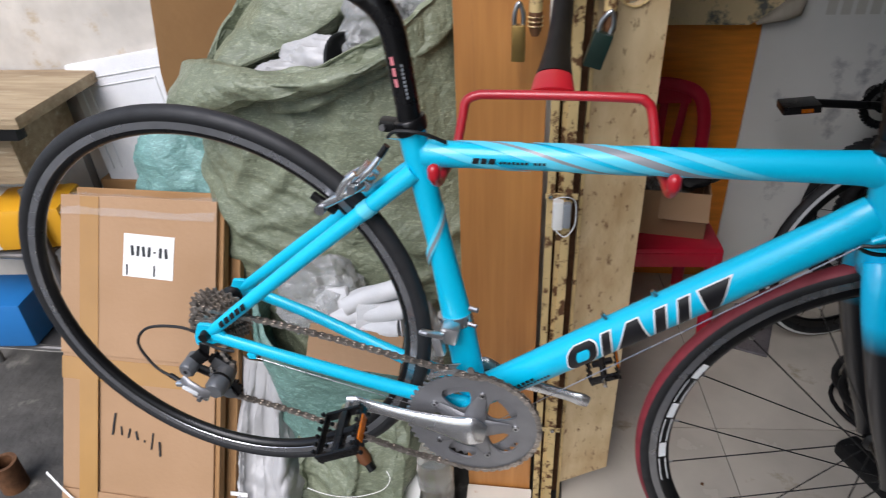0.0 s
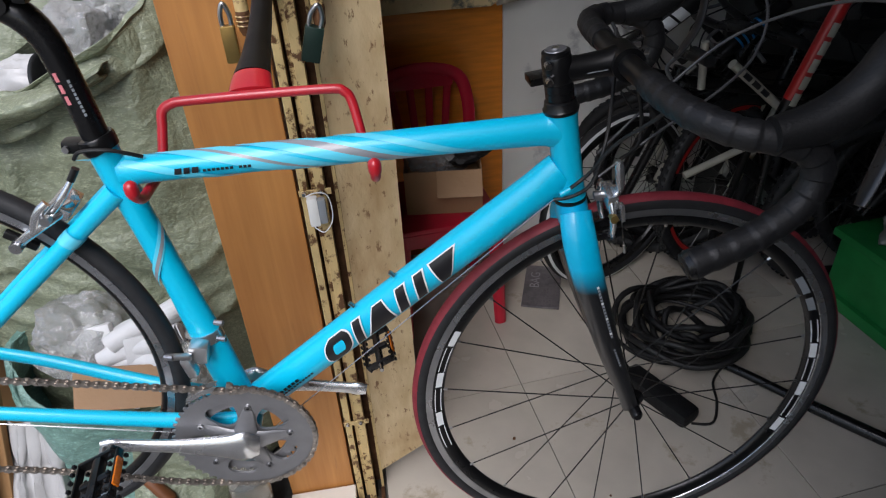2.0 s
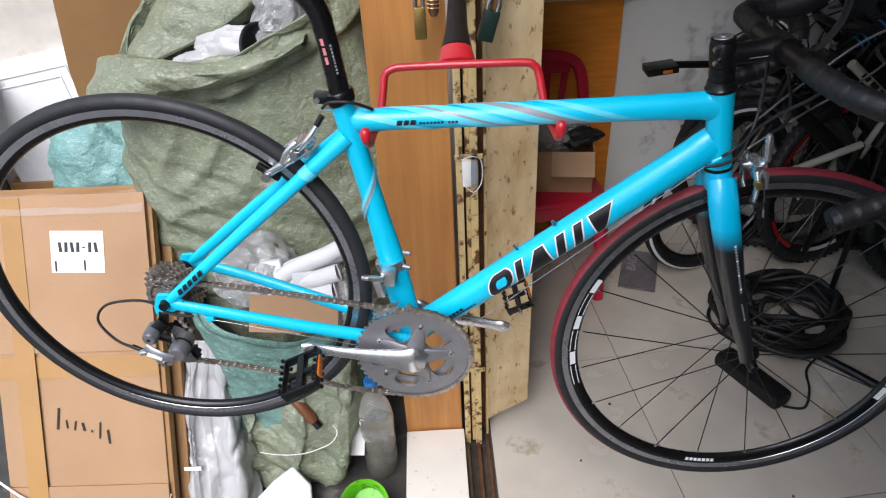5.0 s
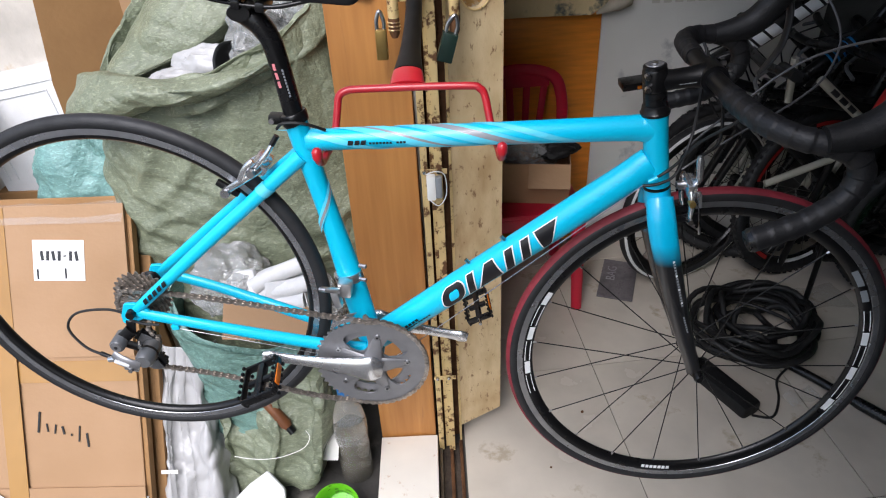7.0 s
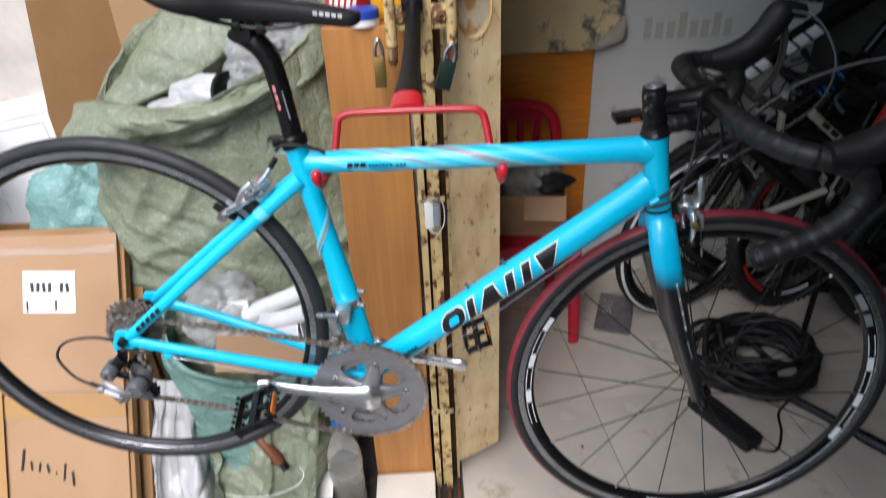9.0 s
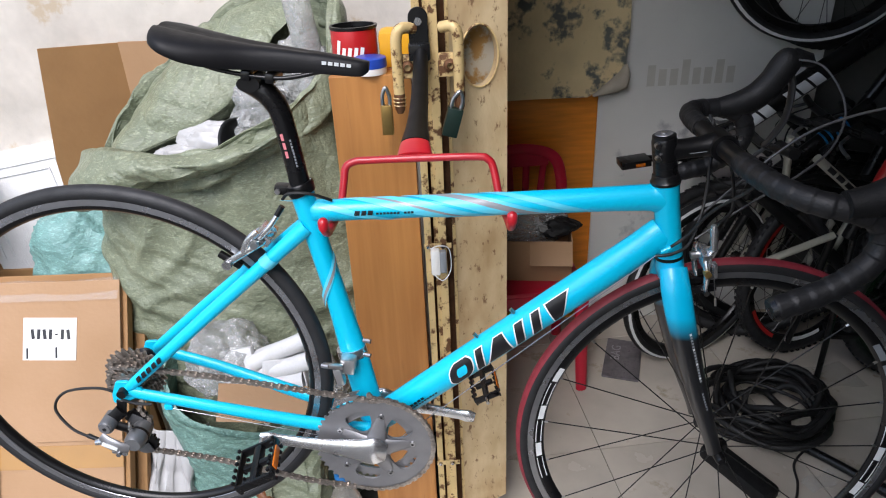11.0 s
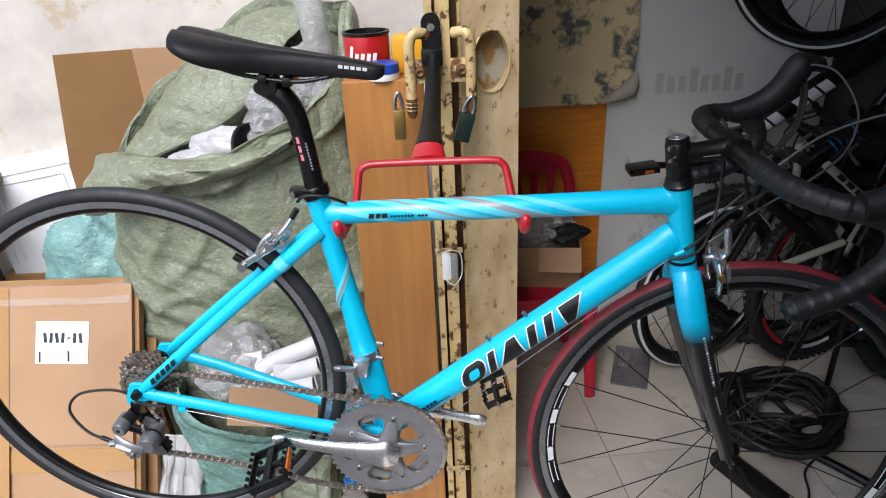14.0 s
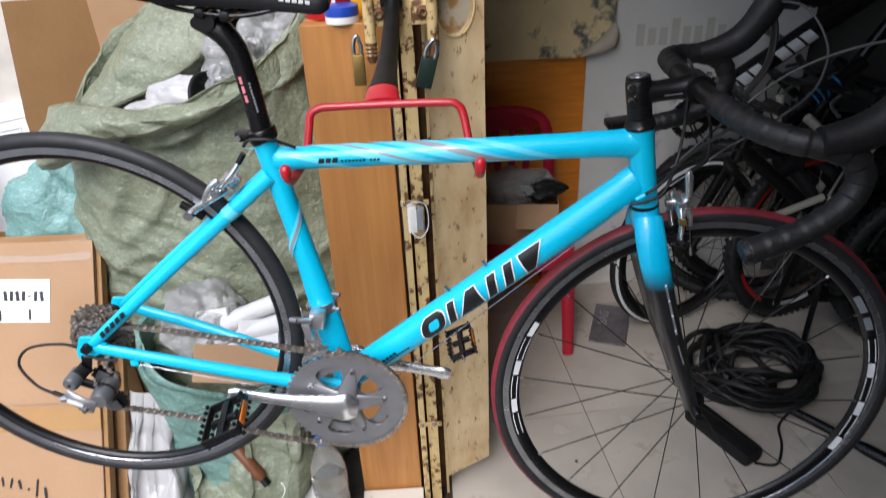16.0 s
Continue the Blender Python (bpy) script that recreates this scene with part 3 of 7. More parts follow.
# fork
part("crown_race", sweep([L(0.4838, 0, 1.087), L(0.4845, 0, 1.083)], 0.0212, 28), BLACK_SATIN, bike)
FORK = bpy.data.materials.new("fork_fade")
FORK.use_nodes = True
fn, fl = FORK.node_tree.nodes, FORK.node_tree.links
fb = fn["Principled BSDF"]
fb.inputs["Roughness"].default_value, fb.inputs["Coat Weight"].default_value = 0.33, 0.4
ftc, fsep, frg, fmx = fn.new("ShaderNodeTexCoord"), fn.new("ShaderNodeSeparateXYZ"), fn.new("ShaderNodeMapRange"), fn.new("ShaderNodeMix")
fmx.data_type = "RGBA"
frg.inputs["From Min"].default_value, frg.inputs["From Max"].default_value = 0.965 - Z0, 1.005 - Z0
fl.new(ftc.outputs["Object"], fsep.inputs[0]), fl.new(fsep.outputs["Z"], frg.inputs["Value"]), fl.new(frg.outputs[0], fmx.inputs[0])
fmx.inputs[6].default_value, fmx.inputs[7].default_value = (0.012, 0.012, 0.013, 1), (0.0, 0.44, 0.70, 1)
fl.new(fmx.outputs[2], fb.inputs["Base Color"])
fork = part("fork_crown", sweep([L(0.4847, 0, 1.083), L(0.487, 0, 1.066), L(0.490, 0.001, 1.052), L(0.492, 0.002, 1.044)], [(0.0205, 0.0205), (0.0215, 0.024), (0.020, 0.029), (0.014, 0.022)], 28), FORK, bike, "turquoise fork crown")
near_leg = [(0.4865, 0.018, 1.072), (0.490, 0.036, 1.040), (0.503, 0.046, 0.984), (0.540, 0.047, 0.862), (0.580, 0.042, 0.752), (0.592, 0.040, 0.7165)]
far_leg = [(0.4865, -0.018, 1.072), (0.490, -0.036, 1.040), (0.503, -0.052, 0.984), (0.540, -0.060, 0.862), (0.580, -0.064, 0.752), (0.592, -0.065, 0.7165)]
for leg in (near_leg, far_leg):
    tube("fork_blade", leg, [(0.021, 0.015), (0.0225, 0.0145), (0.0215, 0.013), (0.0175, 0.012), (0.0130, 0.0105), (0.0125, 0.0075)], FORK, fork, label="fork blade fading from turquoise to black")
for a, b, r0, r1 in ((near_leg[2], near_leg[3], 0.0125, 0.012),):
    for k in range(17):
        part("fork_lettering", patch(L(*a), L(*b), (0.0125, 0.0195), 0.008 + 0.0058 * k, 0.0122 + 0.0058 * k, 15, 25, 0, 0.0016, 2, 2), GREY_DECAL if k % 5 else WHITE_INK, fork, "white lettering drawn as plain bars")
for k in range(7):
    part("fork_lettering", patch(L(*near_leg[3]), L(*near_leg[4]), (0.0115, 0.0155), 0.002 + 0.0058 * k, 0.0062 + 0.0058 * k, 15, 25, 0, 0.0016, 2, 2), GREY_DECAL, fork)


# ---- wheels ----
def wheel(owner, at, R, tread, label, spokes, hub_material, decals, deep=1.0):
    """tyre, rim with a brake track on each side, hub, spokes one by one; its axle lies along y. R: outer radius."""
    w = new("wheel")
    w.parent = owner
    w.location = at
    w["label"] = label
    r0 = R - 0.0125
    tread_prof = [(r0 + 0.0125 * math.cos(a), 0.0125 * math.sin(a)) for a in (radians(d) for d in range(-48, 49, 8))]
    tyre = part("tyre", lathe([(r0 - 0.0085, -0.0088), (r0 - 0.004, -0.0118), (r0 + 0.003, -0.0126), *[(q[0], q[1]) for q in tread_prof], (r0 + 0.003, 0.0126), (r0 - 0.004, 0.0118), (r0 - 0.0085, 0.0088)], 120, closed=False), TYRE_BLACK, w, "black rubber tyre")
    if tread is not TYRE_BLACK:
        part("tread", lathe([(q[0] + 0.0006, q[1] * 1.03) for q in [(r0 + 0.0125 * math.cos(a), 0.0125 * math.sin(a)) for a in (radians(d) for d in range(-62, 63, 8))]], 120, closed=False), tread, tyre, "dark red tread")
    r1 = r0 - 0.0085
    rim = part("rim", lathe([(r1 - 0.0115, 0.0092), (r1 - 0.0115 - 0.0085 * deep, 0.0078), (r1 - 0.0115 - 0.0165 * deep, 0.0036), (r1 - 0.0115 - 0.018 * deep, 0.0), (r1 - 0.0115 - 0.0165 * deep, -0.0036), (r1 - 0.0115 - 0.0085 * deep, -0.0078), (r1 - 0.0115, -0.0092), (r1 - 0.004, -0.0075), (r1 - 0.004, 0.0075)], 120), BLACK_SATIN, w, "black alloy rim")
    for s in (1, -1):
        part("brake_track", lathe([(r1 + 0.0005, 0.0096 * s), (r1 + 0.0008, 0.0102 * s), (r1 - 0.0096, 0.0099 * s), (r1 - 0.0102, 0.0090 * s)], 120, closed=False), RIM_SILVER, rim, "worn silver brake track")
    hub = part("hub", lathe([(0.0055, -0.050), (0.0085, -0.048), (0.0085, -0.040), (0.018, -0.037), (0.0185, -0.034), (0.011, -0.029), (0.0095, 0), (0.011, 0.029), (0.0185, 0.034), (0.018, 0.037), (0.0085, 0.040), (0.0085, 0.048), (0.0055, 0.050)], 28, closed=False), hub_material, w)
    sb = rod((0, 0, 0), (0, 0, 1), 0.0011, 6)
    sm = bpy.data.meshes.new("spoke")
    sb.to_mesh(sm)
    sb.free()
    sm.materials.append(SPOKE_BLACK)
    nb = rod((0, 0, 0), (0, 0, 0.010), 0.0023, 6)
    nip_mesh = bpy.data.meshes.new("nipple")
    nb.to_mesh(nip_mesh)
    nb.free()
    nip_mesh.materials.append(STEEL)
    rr = r1 - 0.0285
    for k in range(spokes):
        a = 2 * math.pi * (k + 0.65) / spokes
        side = -1 if k % 2 else 1
        p = Vector((0.017 * math.cos(a), 0.034 * side, 0.017 * math.sin(a)))
        q = Vector((rr * math.cos(a), 0.002 * side, rr * math.sin(a)))
        sp = new("spoke", sm)
        sp.parent = w
        d = q - p
        nip = new("nipple", nip_mesh)
        nip.parent = w
        nip.matrix_basis = Matrix.Translation(q - d.normalized() * 0.006) @ d.to_track_quat("Z", "Y").to_matrix().to_4x4()
        sp.matrix_basis = Matrix.Translation(p) @ d.to_track_quat("Z", "Y").to_matrix().to_4x4() @ Matrix.Diagonal((1, 1, d.length, 1))
    # decals on the near face of the rim
    for a0, a1, f0, f1, m in decals:
        b = bmesh.new()
        n = max(2, int((a1 - a0) / 2))
        rows = []
        for i in range(n + 1):
            a = radians(a0 + (a1 - a0) * i / n)
            row = []
            for f in (f0, f1):
                r = r1 - 0.0125 - 0.013 * f
                y = -(0.0094 - 0.0035 * f) - 0.0007
                row.append(b.verts.new((r * math.cos(a), y, r * math.sin(a))))
            rows.append(row)
        for i in range(n):
            b.faces.new((rows[i][0], rows[i + 1][0], rows[i + 1][1], rows[i][1]))
        part("rim_decal", b, m, rim)
    return w


FRONT_DECALS = []
for base in (151, 333):
    for k in range(3):
        b0 = base + 15.5 * k
        FRONT_DECALS += [(b0, b0 + 5.5, 0.1, 0.9, WHITE_INK), (b0 + 6.2, b0 + 15, 0.08, 0.2, WHITE_INK), (b0 + 6.2, b0 + 15, 0.8, 0.92, WHITE_INK)]
FRONT_DECALS += [(383, 388, 0.1, 0.9, GREY_DECAL), (390, 397, 0.1, 0.9, GREY_DECAL)]
FRONT_DECALS += [(259 + 1.6 * k, 260.2 + 1.6 * k, 0.25, 0.75, WHITE_INK) for k in range(7)]
front_wheel = wheel(bike, L(*FHUB), 0.350, TYRE_RED, "front wheel with dark red tread and black spokes", 20, BLACK_SATIN, FRONT_DECALS)
rear_wheel = wheel(bike, L(HUB[0] - 0.002, 0.004, HUB[2] + 0.003), 0.3405, TYRE_BLACK, "rear wheel with black tyre and silver brake track", 0, BLACK_SATIN, [], 0.5)
front_wheel.rotation_euler = (radians(-2.7), 0, 0)
for off, far in ((FHUB[1] + 0.062, False), (FHUB[1] - 0.062, True)):
    s = -1 if far else 1
    part("skewer_nut", sweep([L(FHUB[0] - 0.004, off - 0.012 * s, FHUB[2] - 0.002), L(FHUB[0] - 0.004, off + 0.008 * s, FHUB[2] - 0.002), L(FHUB[0] - 0.004, off + 0.012 * s, FHUB[2] - 0.002)], [0.0095, 0.009, 0.006], 14, up=(0, 0, 1)), BLACK_SATIN, front_wheel).matrix_parent_inverse = Matrix.Translation(-L(*FHUB))
for s in (1, -1):
    part("skewer_nut", sweep([L(HUB[0], 0.06 * s, HUB[2]), L(HUB[0], 0.072 * s, HUB[2])], [0.009, 0.0075], 14, up=(0, 0, 1)), BLACK_SATIN, bike)

# ---- drivetrain ----
cassette = new("cassette")
cassette.parent, cassette.location = bike, L(HUB[0], 0, HUB[2])
cassette["label"] = "worn steel nine-speed cassette"
for k, teeth in enumerate((12, 13, 14, 15, 17, 19, 21, 23, 25)):
    r = teeth * 0.0127 / (2 * math.pi)
    y = -(0.047 - 0.0042 * k)
    part("sprocket", gear(teeth, r - 0.003, r + 0.0026, y - 0.0009, y + 0.0009, r - 0.014), COG_STEEL, cassette, smooth=False)
part("freehub", sweep([(0, -0.012, 0), (0, -0.050, 0)], 0.0165, 20, up=(0, 0, 1)), DERAILLEUR, cassette)
part("spoke_flange", lathe([(0.010, -0.006), (0.030, -0.004), (0.030, -0.001), (0.010, 0.002)], 32), BLACK_SATIN, cassette)

crank = new("crankset")
crank.parent, crank.location = bike, L(0.003, 0.05, 0.757)
crank["label"] = "silver alloy crankset with grey chainrings"
def windowed_ring(teeth, windows, y0, y1):
    """A toothed disc with rounded windows between its arms."""
    r = teeth * 0.0127 / (2 * math.pi)
    outline = []
    for k in range(teeth):
        for f, e in ((0.0, -0.0035), (0.30, -0.0030), (0.46, 0.0018), (0.60, 0.0018), (0.80, -0.0030)):
            a = 2 * math.pi * (k + f) / teeth
            outline.append(((r + e) * math.cos(a), (r + e) * math.sin(a)))
    holes = []
    for d in windows:
        a0 = radians(d)
        ring = []
        for k in range(28):
            t = 2 * math.pi * k / 28
            rad = 0.0555 + 0.0225 * math.copysign(abs(math.cos(t)) ** 0.85, math.cos(t))
            tan = (0.0205 + 0.30 * (rad - 0.0555)) * math.copysign(abs(math.sin(t)) ** 0.85, math.sin(t))
            ring.append((rad * math.cos(a0) - tan * math.sin(a0), rad * math.sin(a0) + tan * math.cos(a0)))
        holes.append(ring)
    b = bmesh.new()
    sides = []
    for y in (y0, y1):
        loops = [[b.verts.new((p[0], y, p[1])) for p in lp2] for lp2 in [outline] + holes]
        es = [b.edges.new((q[i], q[(i + 1) % len(q)])) for q in loops for i in range(len(q))]
        bmesh.ops.triangle_fill(b, use_beauty=True, use_dissolve=False, edges=es)
        sides.append(loops)
    for a, c in zip(*sides):
        for i in range(len(a)):
            k = (i + 1) % len(a)
            b.faces.new((a[i], a[k], c[k], c[i]))
    bmesh.ops.recalc_face_normals(b, faces=b.faces)
    return b


WINDOWS = [111 - 72 * k for k in range(5)]
part("outer_chainring", windowed_ring(50, WINDOWS, -0.0060, -0.0022), RING_GREY, crank, "grey machined chainring with five windows", smooth=False)
ri = 39 * 0.0127 / (2 * math.pi)
part("inner_chainring", gear(39, ri - 0.0035, ri + 0.002, 0.0022, 0.0058, 0.060), RING_GREY, crank, "grey machined chainring", smooth=False)
for d in WINDOWS:
    a = radians(d + 36)
    dx, dz = math.cos(a), math.sin(a)
    part("spider_arm", sweep([(0.012 * dx, -0.011, 0.012 * dz), (0.030 * dx, -0.010, 0.030 * dz), (0.048 * dx, -0.0080, 0.048 * dz), (0.062 * dx, -0.0066, 0.062 * dz)], [(0.0200, 0.005), (0.0150, 0.0036), (0.0110, 0.0018), (0.0070, 0.0006)], 16, up=(0, 1, 0)), RING_GREY, crank)
    part("ring_bolt", sweep([(0.0665 * dx, -0.0058, 0.0665 * dz), (0.0665 * dx, -0.0092, 0.0665 * dz)], 0.0046, 14, up=(0, 0, 1)), STEEL, crank)
    # raised black hexagon paints the shade of the bolt's hollow
    part("bolt_socket", sweep([(0.0665 * dx, -0.0090, 0.0665 * dz), (0.0665 * dx, -0.0096, 0.0665 * dz)], 0.0024, 6, up=(0, 0, 1)), INK, crank, smooth=False)
arm_dir = Vector((-0.177, -0.02, 0.039))


def arm(sign, y):
    d = Vector((arm_dir.x * sign, 0, arm_dir.z * sign))
    secs = spline([(*(d * -0.12), 0.019, 0.006), (*(d * 0.0), 0.0290, 0.0110), (*(d * 0.18), 0.0210, 0.0095), (*(d * 0.5), 0.0125, 0.0070), (*(d * 0.85), 0.0112, 0.0065), (*(d * 0.98), 0.0135, 0.0065), (*(d * 1.06), 0.0100, 0.0055)], 6)
    return sweep([(q[0], y - 0.010 * min(1, max(0, i / len(secs))), q[2]) for i, q in enumerate(secs)], [(q[3], q[4]) for q in secs], 20)


part("crank_arm", arm(1, -0.018), ALLOY, crank, "polished alloy crank arm")
part("crank_arm", arm(-0.93, 0.115), ALLOY, crank, "polished alloy crank arm")
part("axle", sweep([(0, -0.012, 0), (0, 0.115, 0)], 0.011, 20, up=(0, 0, 1)), DERAILLEUR, crank)
part("crank_bolt", lathe([(0.0, -0.0285), (0.0095, -0.028), (0.0105, -0.024), (0.0105, -0.018)], 20, closed=False), STEEL, crank)


def pedal(at, s):
    p = new("pedal")
    p.parent, p.location = bike, at
    p.rotation_euler, p.scale = (radians(6), radians(-24), radians(4)), (0.80, 0.84, 0.85) if s > 0 else (0.62, 0.85, 0.8)
    p["label"] = "black platform pedal with orange reflectors"
    body = box((0.018, 0.085, 0.018), bevel=0.006)
    body = box((0.060, 0.012, 0.012), (0, 0, 0), bevel=0.004, bm=body)
    part("pedal_core", body, BLACK_SATIN, p)
    for x in (-0.040, 0.040):
        cage = box((0.005, 0.088, 0.014), (x, 0, 0), bevel=0.002)
        for k in range(6):
            for z in (0.014, -0.014):
                cage = box((0.006, 0.006, 0.007), (x, -0.038 + 0.0152 * k, z), bevel=0.0012, bm=cage)
        part("pedal_cage", cage, BLACK_SATIN, p)
        if x > 0:
            part("reflector", box((0.004, 0.050, 0.013), (x * 1.09, 0, 0), bevel=0.001), ORANGE, p, "orange reflector")
    for y in (-0.043, 0.043):
        side = box((0.080, 0.006, 0.018), (0, y, 0), bevel=0.002)
        part("pedal_side", side, BLACK_SATIN, p)
    part("pedal_axle", rod((0, 0.02 * s, 0), (0, 0.062 * s, 0), 0.0055, 10), STEEL, p)


pedal(L(-0.172, 0.137, 0.797), 1)
pedal(L(0.198, -0.150, 0.722), -1)

# derailleur at the back
rd = new("rear_derailleur")
rd.parent, rd.location = bike, L(0, 0, Z0)
rd["label"] = "grey rear derailleur"
part("hanger", plate([(-0.418, 0.872 - Z0), (-0.402, 0.868 - Z0), (-0.410, 0.842 - Z0), (-0.424, 0.842 - Z0)], -0.064, -0.058, bevel=0.001), BLACK_SATIN, rd)
part("upper_link", sweep([L(-0.412, 0.066, 0.852), L(-0.424, 0.068, 0.842), L(-0.436, 0.068, 0.832)], [(0.012, 0.005), (0.011, 0.005), (0.012, 0.005)], 14), BLACK_SATIN, rd)
upper_knob = part("upper_knuckle", sweep([L(-0.436, 0.056, 0.832), L(-0.436, 0.086, 0.832), L(-0.436, 0.089, 0.832)], [0.0135, 0.0130, 0.0105], 22, up=(0, 0, 1)), DERAILLEUR, rd)
part("knuckle_cap", sweep([L(-0.436, 0.088, 0.832), L(-0.436, 0.0905, 0.832)], 0.0088, 20, up=(0, 0, 1)), RING_GREY, rd)
# flat black hexagon on the cap, in place of a shaded hollow
part("cap_socket", sweep([L(-0.436, 0.0900, 0.832), L(-0.436, 0.0912, 0.832)], 0.0035, 6, up=(0, 0, 1)), INK, rd, smooth=False)
part("outer_link", sweep([L(-0.445, 0.090, 0.818), L(-0.434, 0.096, 0.810), L(-0.416, 0.098, 0.800), L(-0.402, 0.094, 0.794)], [(0.0085, 0.004), (0.0125, 0.005), (0.0125, 0.005), (0.0095, 0.004)], 16), RING_GREY, rd, "grey alloy link")
part("nameplate", box((0.026, 0.003, 0.007), tuple(L(-0.428, 0.1025, 0.8065)), (0, 29, 0), 0.001), WHITE_INK, rd, "pale nameplate")
part("inner_link", sweep([L(-0.432, 0.070, 0.826), L(-0.398, 0.066, 0.806)], [(0.009, 0.005), (0.009, 0.005)], 12), BLACK_SATIN, rd)
part("lower_knuckle", sweep([L(-0.394, 0.046, 0.802), L(-0.394, 0.062, 0.802), L(-0.394, 0.090, 0.802), L(-0.394, 0.096, 0.802)], [0.0150, 0.0175, 0.0165, 0.0125], 24, up=(0, 0, 1)), DERAILLEUR, rd, "dark grey spring housing")
part("housing_rim", sweep([L(-0.394, 0.0700, 0.802), L(-0.394, 0.0735, 0.802)], 0.0184, 24, up=(0, 0, 1)), BLACK_SATIN, rd)
part("pinch_screw", sweep([L(-0.418, 0.096, 0.788), L(-0.418, 0.104, 0.788)], [0.0050, 0.0042], 6, up=(0, 0, 1)), STEEL, rd, smooth=False)
part("stop_screw", rod(L(-0.404, 0.070, 0.826), L(-0.396, 0.086, 0.829), 0.0032, 8), STEEL, rd)
part("clamp_foot", box((0.026, 0.008, 0.011), tuple(L(-0.422, 0.090, 0.784)), (0, 18, 0), 0.003), ALLOY, rd)
part("barrel_adjuster", sweep([L(-0.458, 0.088, 0.803), L(-0.446, 0.089, 0.806), L(-0.438, 0.090, 0.808)], [0.0055, 0.0060, 0.0045], 12), ALLOY, rd)
G1, G2 = (-0.402, 0.046, 0.815), (-0.400, 0.046, 0.765)
for g in (G1, G2):
    wheel_b = gear(11, 0.019, 0.0225, -0.003, 0.003, 0.005)
    bmesh.ops.translate(wheel_b, vec=L(*g), verts=wheel_b.verts)
    part("jockey_wheel", wheel_b, BLACK_SATIN, rd, smooth=False)
for off in (0.052, 0.040):
    cage = sweep(spline([L(G1[0] + 0.004, off, G1[2] + 0.012), L(-0.418, off, 0.792), L(G2[0] - 0.008, off, G2[2] - 0.010), L(G2[0] + 0.010, off, G2[2] - 0.008)], 5), [(0.010, 0.0012)] * 16, 10)
    part("cage_plate", cage, DERAILLEUR, rd)
loop = spline([L(-0.415, 0.050, 0.872), L(-0.450, 0.052, 0.888), L(-0.505, 0.056, 0.884), L(-0.528, 0.062, 0.855), L(-0.505, 0.072, 0.820), L(-0.470, 0.080, 0.806), L(-0.448, 0.086, 0.803)], 8)
part("shift_cable", sweep(loop, 0.0024, 8), CABLE, rd, "black cable housing loop")
part("cable_ferrule", sweep([L(-0.476, 0.078, 0.8085), L(-0.452, 0.085, 0.8035)], [0.0042, 0.0036], 10), BLACK_SATIN, rd)
part("housing_run", sweep(spline([L(-0.36, 0.064, 0.862), L(-0.385, 0.066, 0.866), L(-0.41, 0.060, 0.871), L(-0.415, 0.050, 0.872)], 5), 0.0024, 8), CABLE, rd)
part("cable_stop", box((0.014, 0.008, 0.010), tuple(L(-0.335, 0.058, 0.852)), bevel=0.002), BLUE, bike)
part("shift_wire", rod(L(-0.335, 0.06, 0.851), L(-0.02, 0.03, 0.738), 0.0007, 6), STEEL, bike)

# chain, link by link on one run
rc, rs = 50 * 0.0127 / (2 * math.pi), 17 * 0.0127 / (2 * math.pi)
cx, cz, hx, hz = 0.003, 0.757, HUB[0], HUB[2]
run = []
for d in range(96, -112, -7):
    run.append((cx + (rc + 0.0008) * math.cos(radians(d)), 0.0548, cz + rc * math.sin(radians(d))))
run += [(-0.12, 0.050, 0.672), (-0.28, 0.048, 0.722), (G2[0] + 0.012, 0.046, G2[2] - 0.021), (G2[0] - 0.012, 0.046, G2[2] - 0.017), (G2[0] - 0.016, 0.046, G2[2] + 0.016), (G1[0] + 0.012, 0.046, G1[2] - 0.018), (G1[0] + 0.021, 0.046, G1[2]), (G1[0] + 0.008, 0.046, G1[2] + 0.022)]
for d in range(300, 90, -15):
    run.append((hx + rs * math.cos(radians(d)), 0.040, hz + rs * math.sin(radians(d))))
run += [(-0.26, 0.044, 0.915 - 0.013)]
dense = spline([L(*p) for p in run], 12, closed=True)
loop_pts = dense + [dense[0]]
cum = np.concatenate([[0], np.cumsum([np.linalg.norm(b - a) for a, b in zip(loop_pts, loop_pts[1:])])])
count = 2 * round(cum[-1] / 0.0127 / 2)
arr = np.array(loop_pts)
pins = [np.array([np.interp(s, cum, arr[:, c]) for c in range(3)]) for s in np.linspace(0, cum[-1], count, endpoint=False)]
verts, faces = [], []
for i in range(len(pins)):
    a, b = Vector(pins[i]), Vector(pins[(i + 1) % len(pins)])
    d = (b - a)
    if d.length > 0.03 or d.length < 1e-4:
        continue
    d.normalize()
    up = Vector((0, 1, 0)).cross(d).normalized()
    for y in ((0.0026, 0.0036) if i % 2 else (0.0014, 0.0024)):
        for s in (1, -1):
            base = len(verts)
            shape = [(-0.0042, 0), (-0.0030, 0.0040), (0.0030, 0.0041), (0.0064, 0.0026), (0.0097, 0.0041), (0.0157, 0.0040), (0.0169, 0), (0.0157, -0.0040), (0.0097, -0.0041), (0.0064, -0.0026), (0.0030, -0.0041), (-0.0030, -0.0040)]
            verts += [tuple(a + d * x + up * h + Vector((0, y * s, 0))) for x, h in shape]
            faces.append(tuple(range(base, base + 12)))
    base = len(verts)
    for y in (-0.0045, 0.0045):
        verts += [tuple(a + d * (0.0030 * math.cos(k * math.pi / 3)) + up * (0.0030 * math.sin(k * math.pi / 3)) + Vector((0, y, 0))) for k in range(6)]
    faces += [(base + k, base + (k + 1) % 6, base + 6 + (k + 1) % 6, base + 6 + k) for k in range(6)] + [tuple(range(base, base + 6)), tuple(range(base + 11, base + 5, -1))]
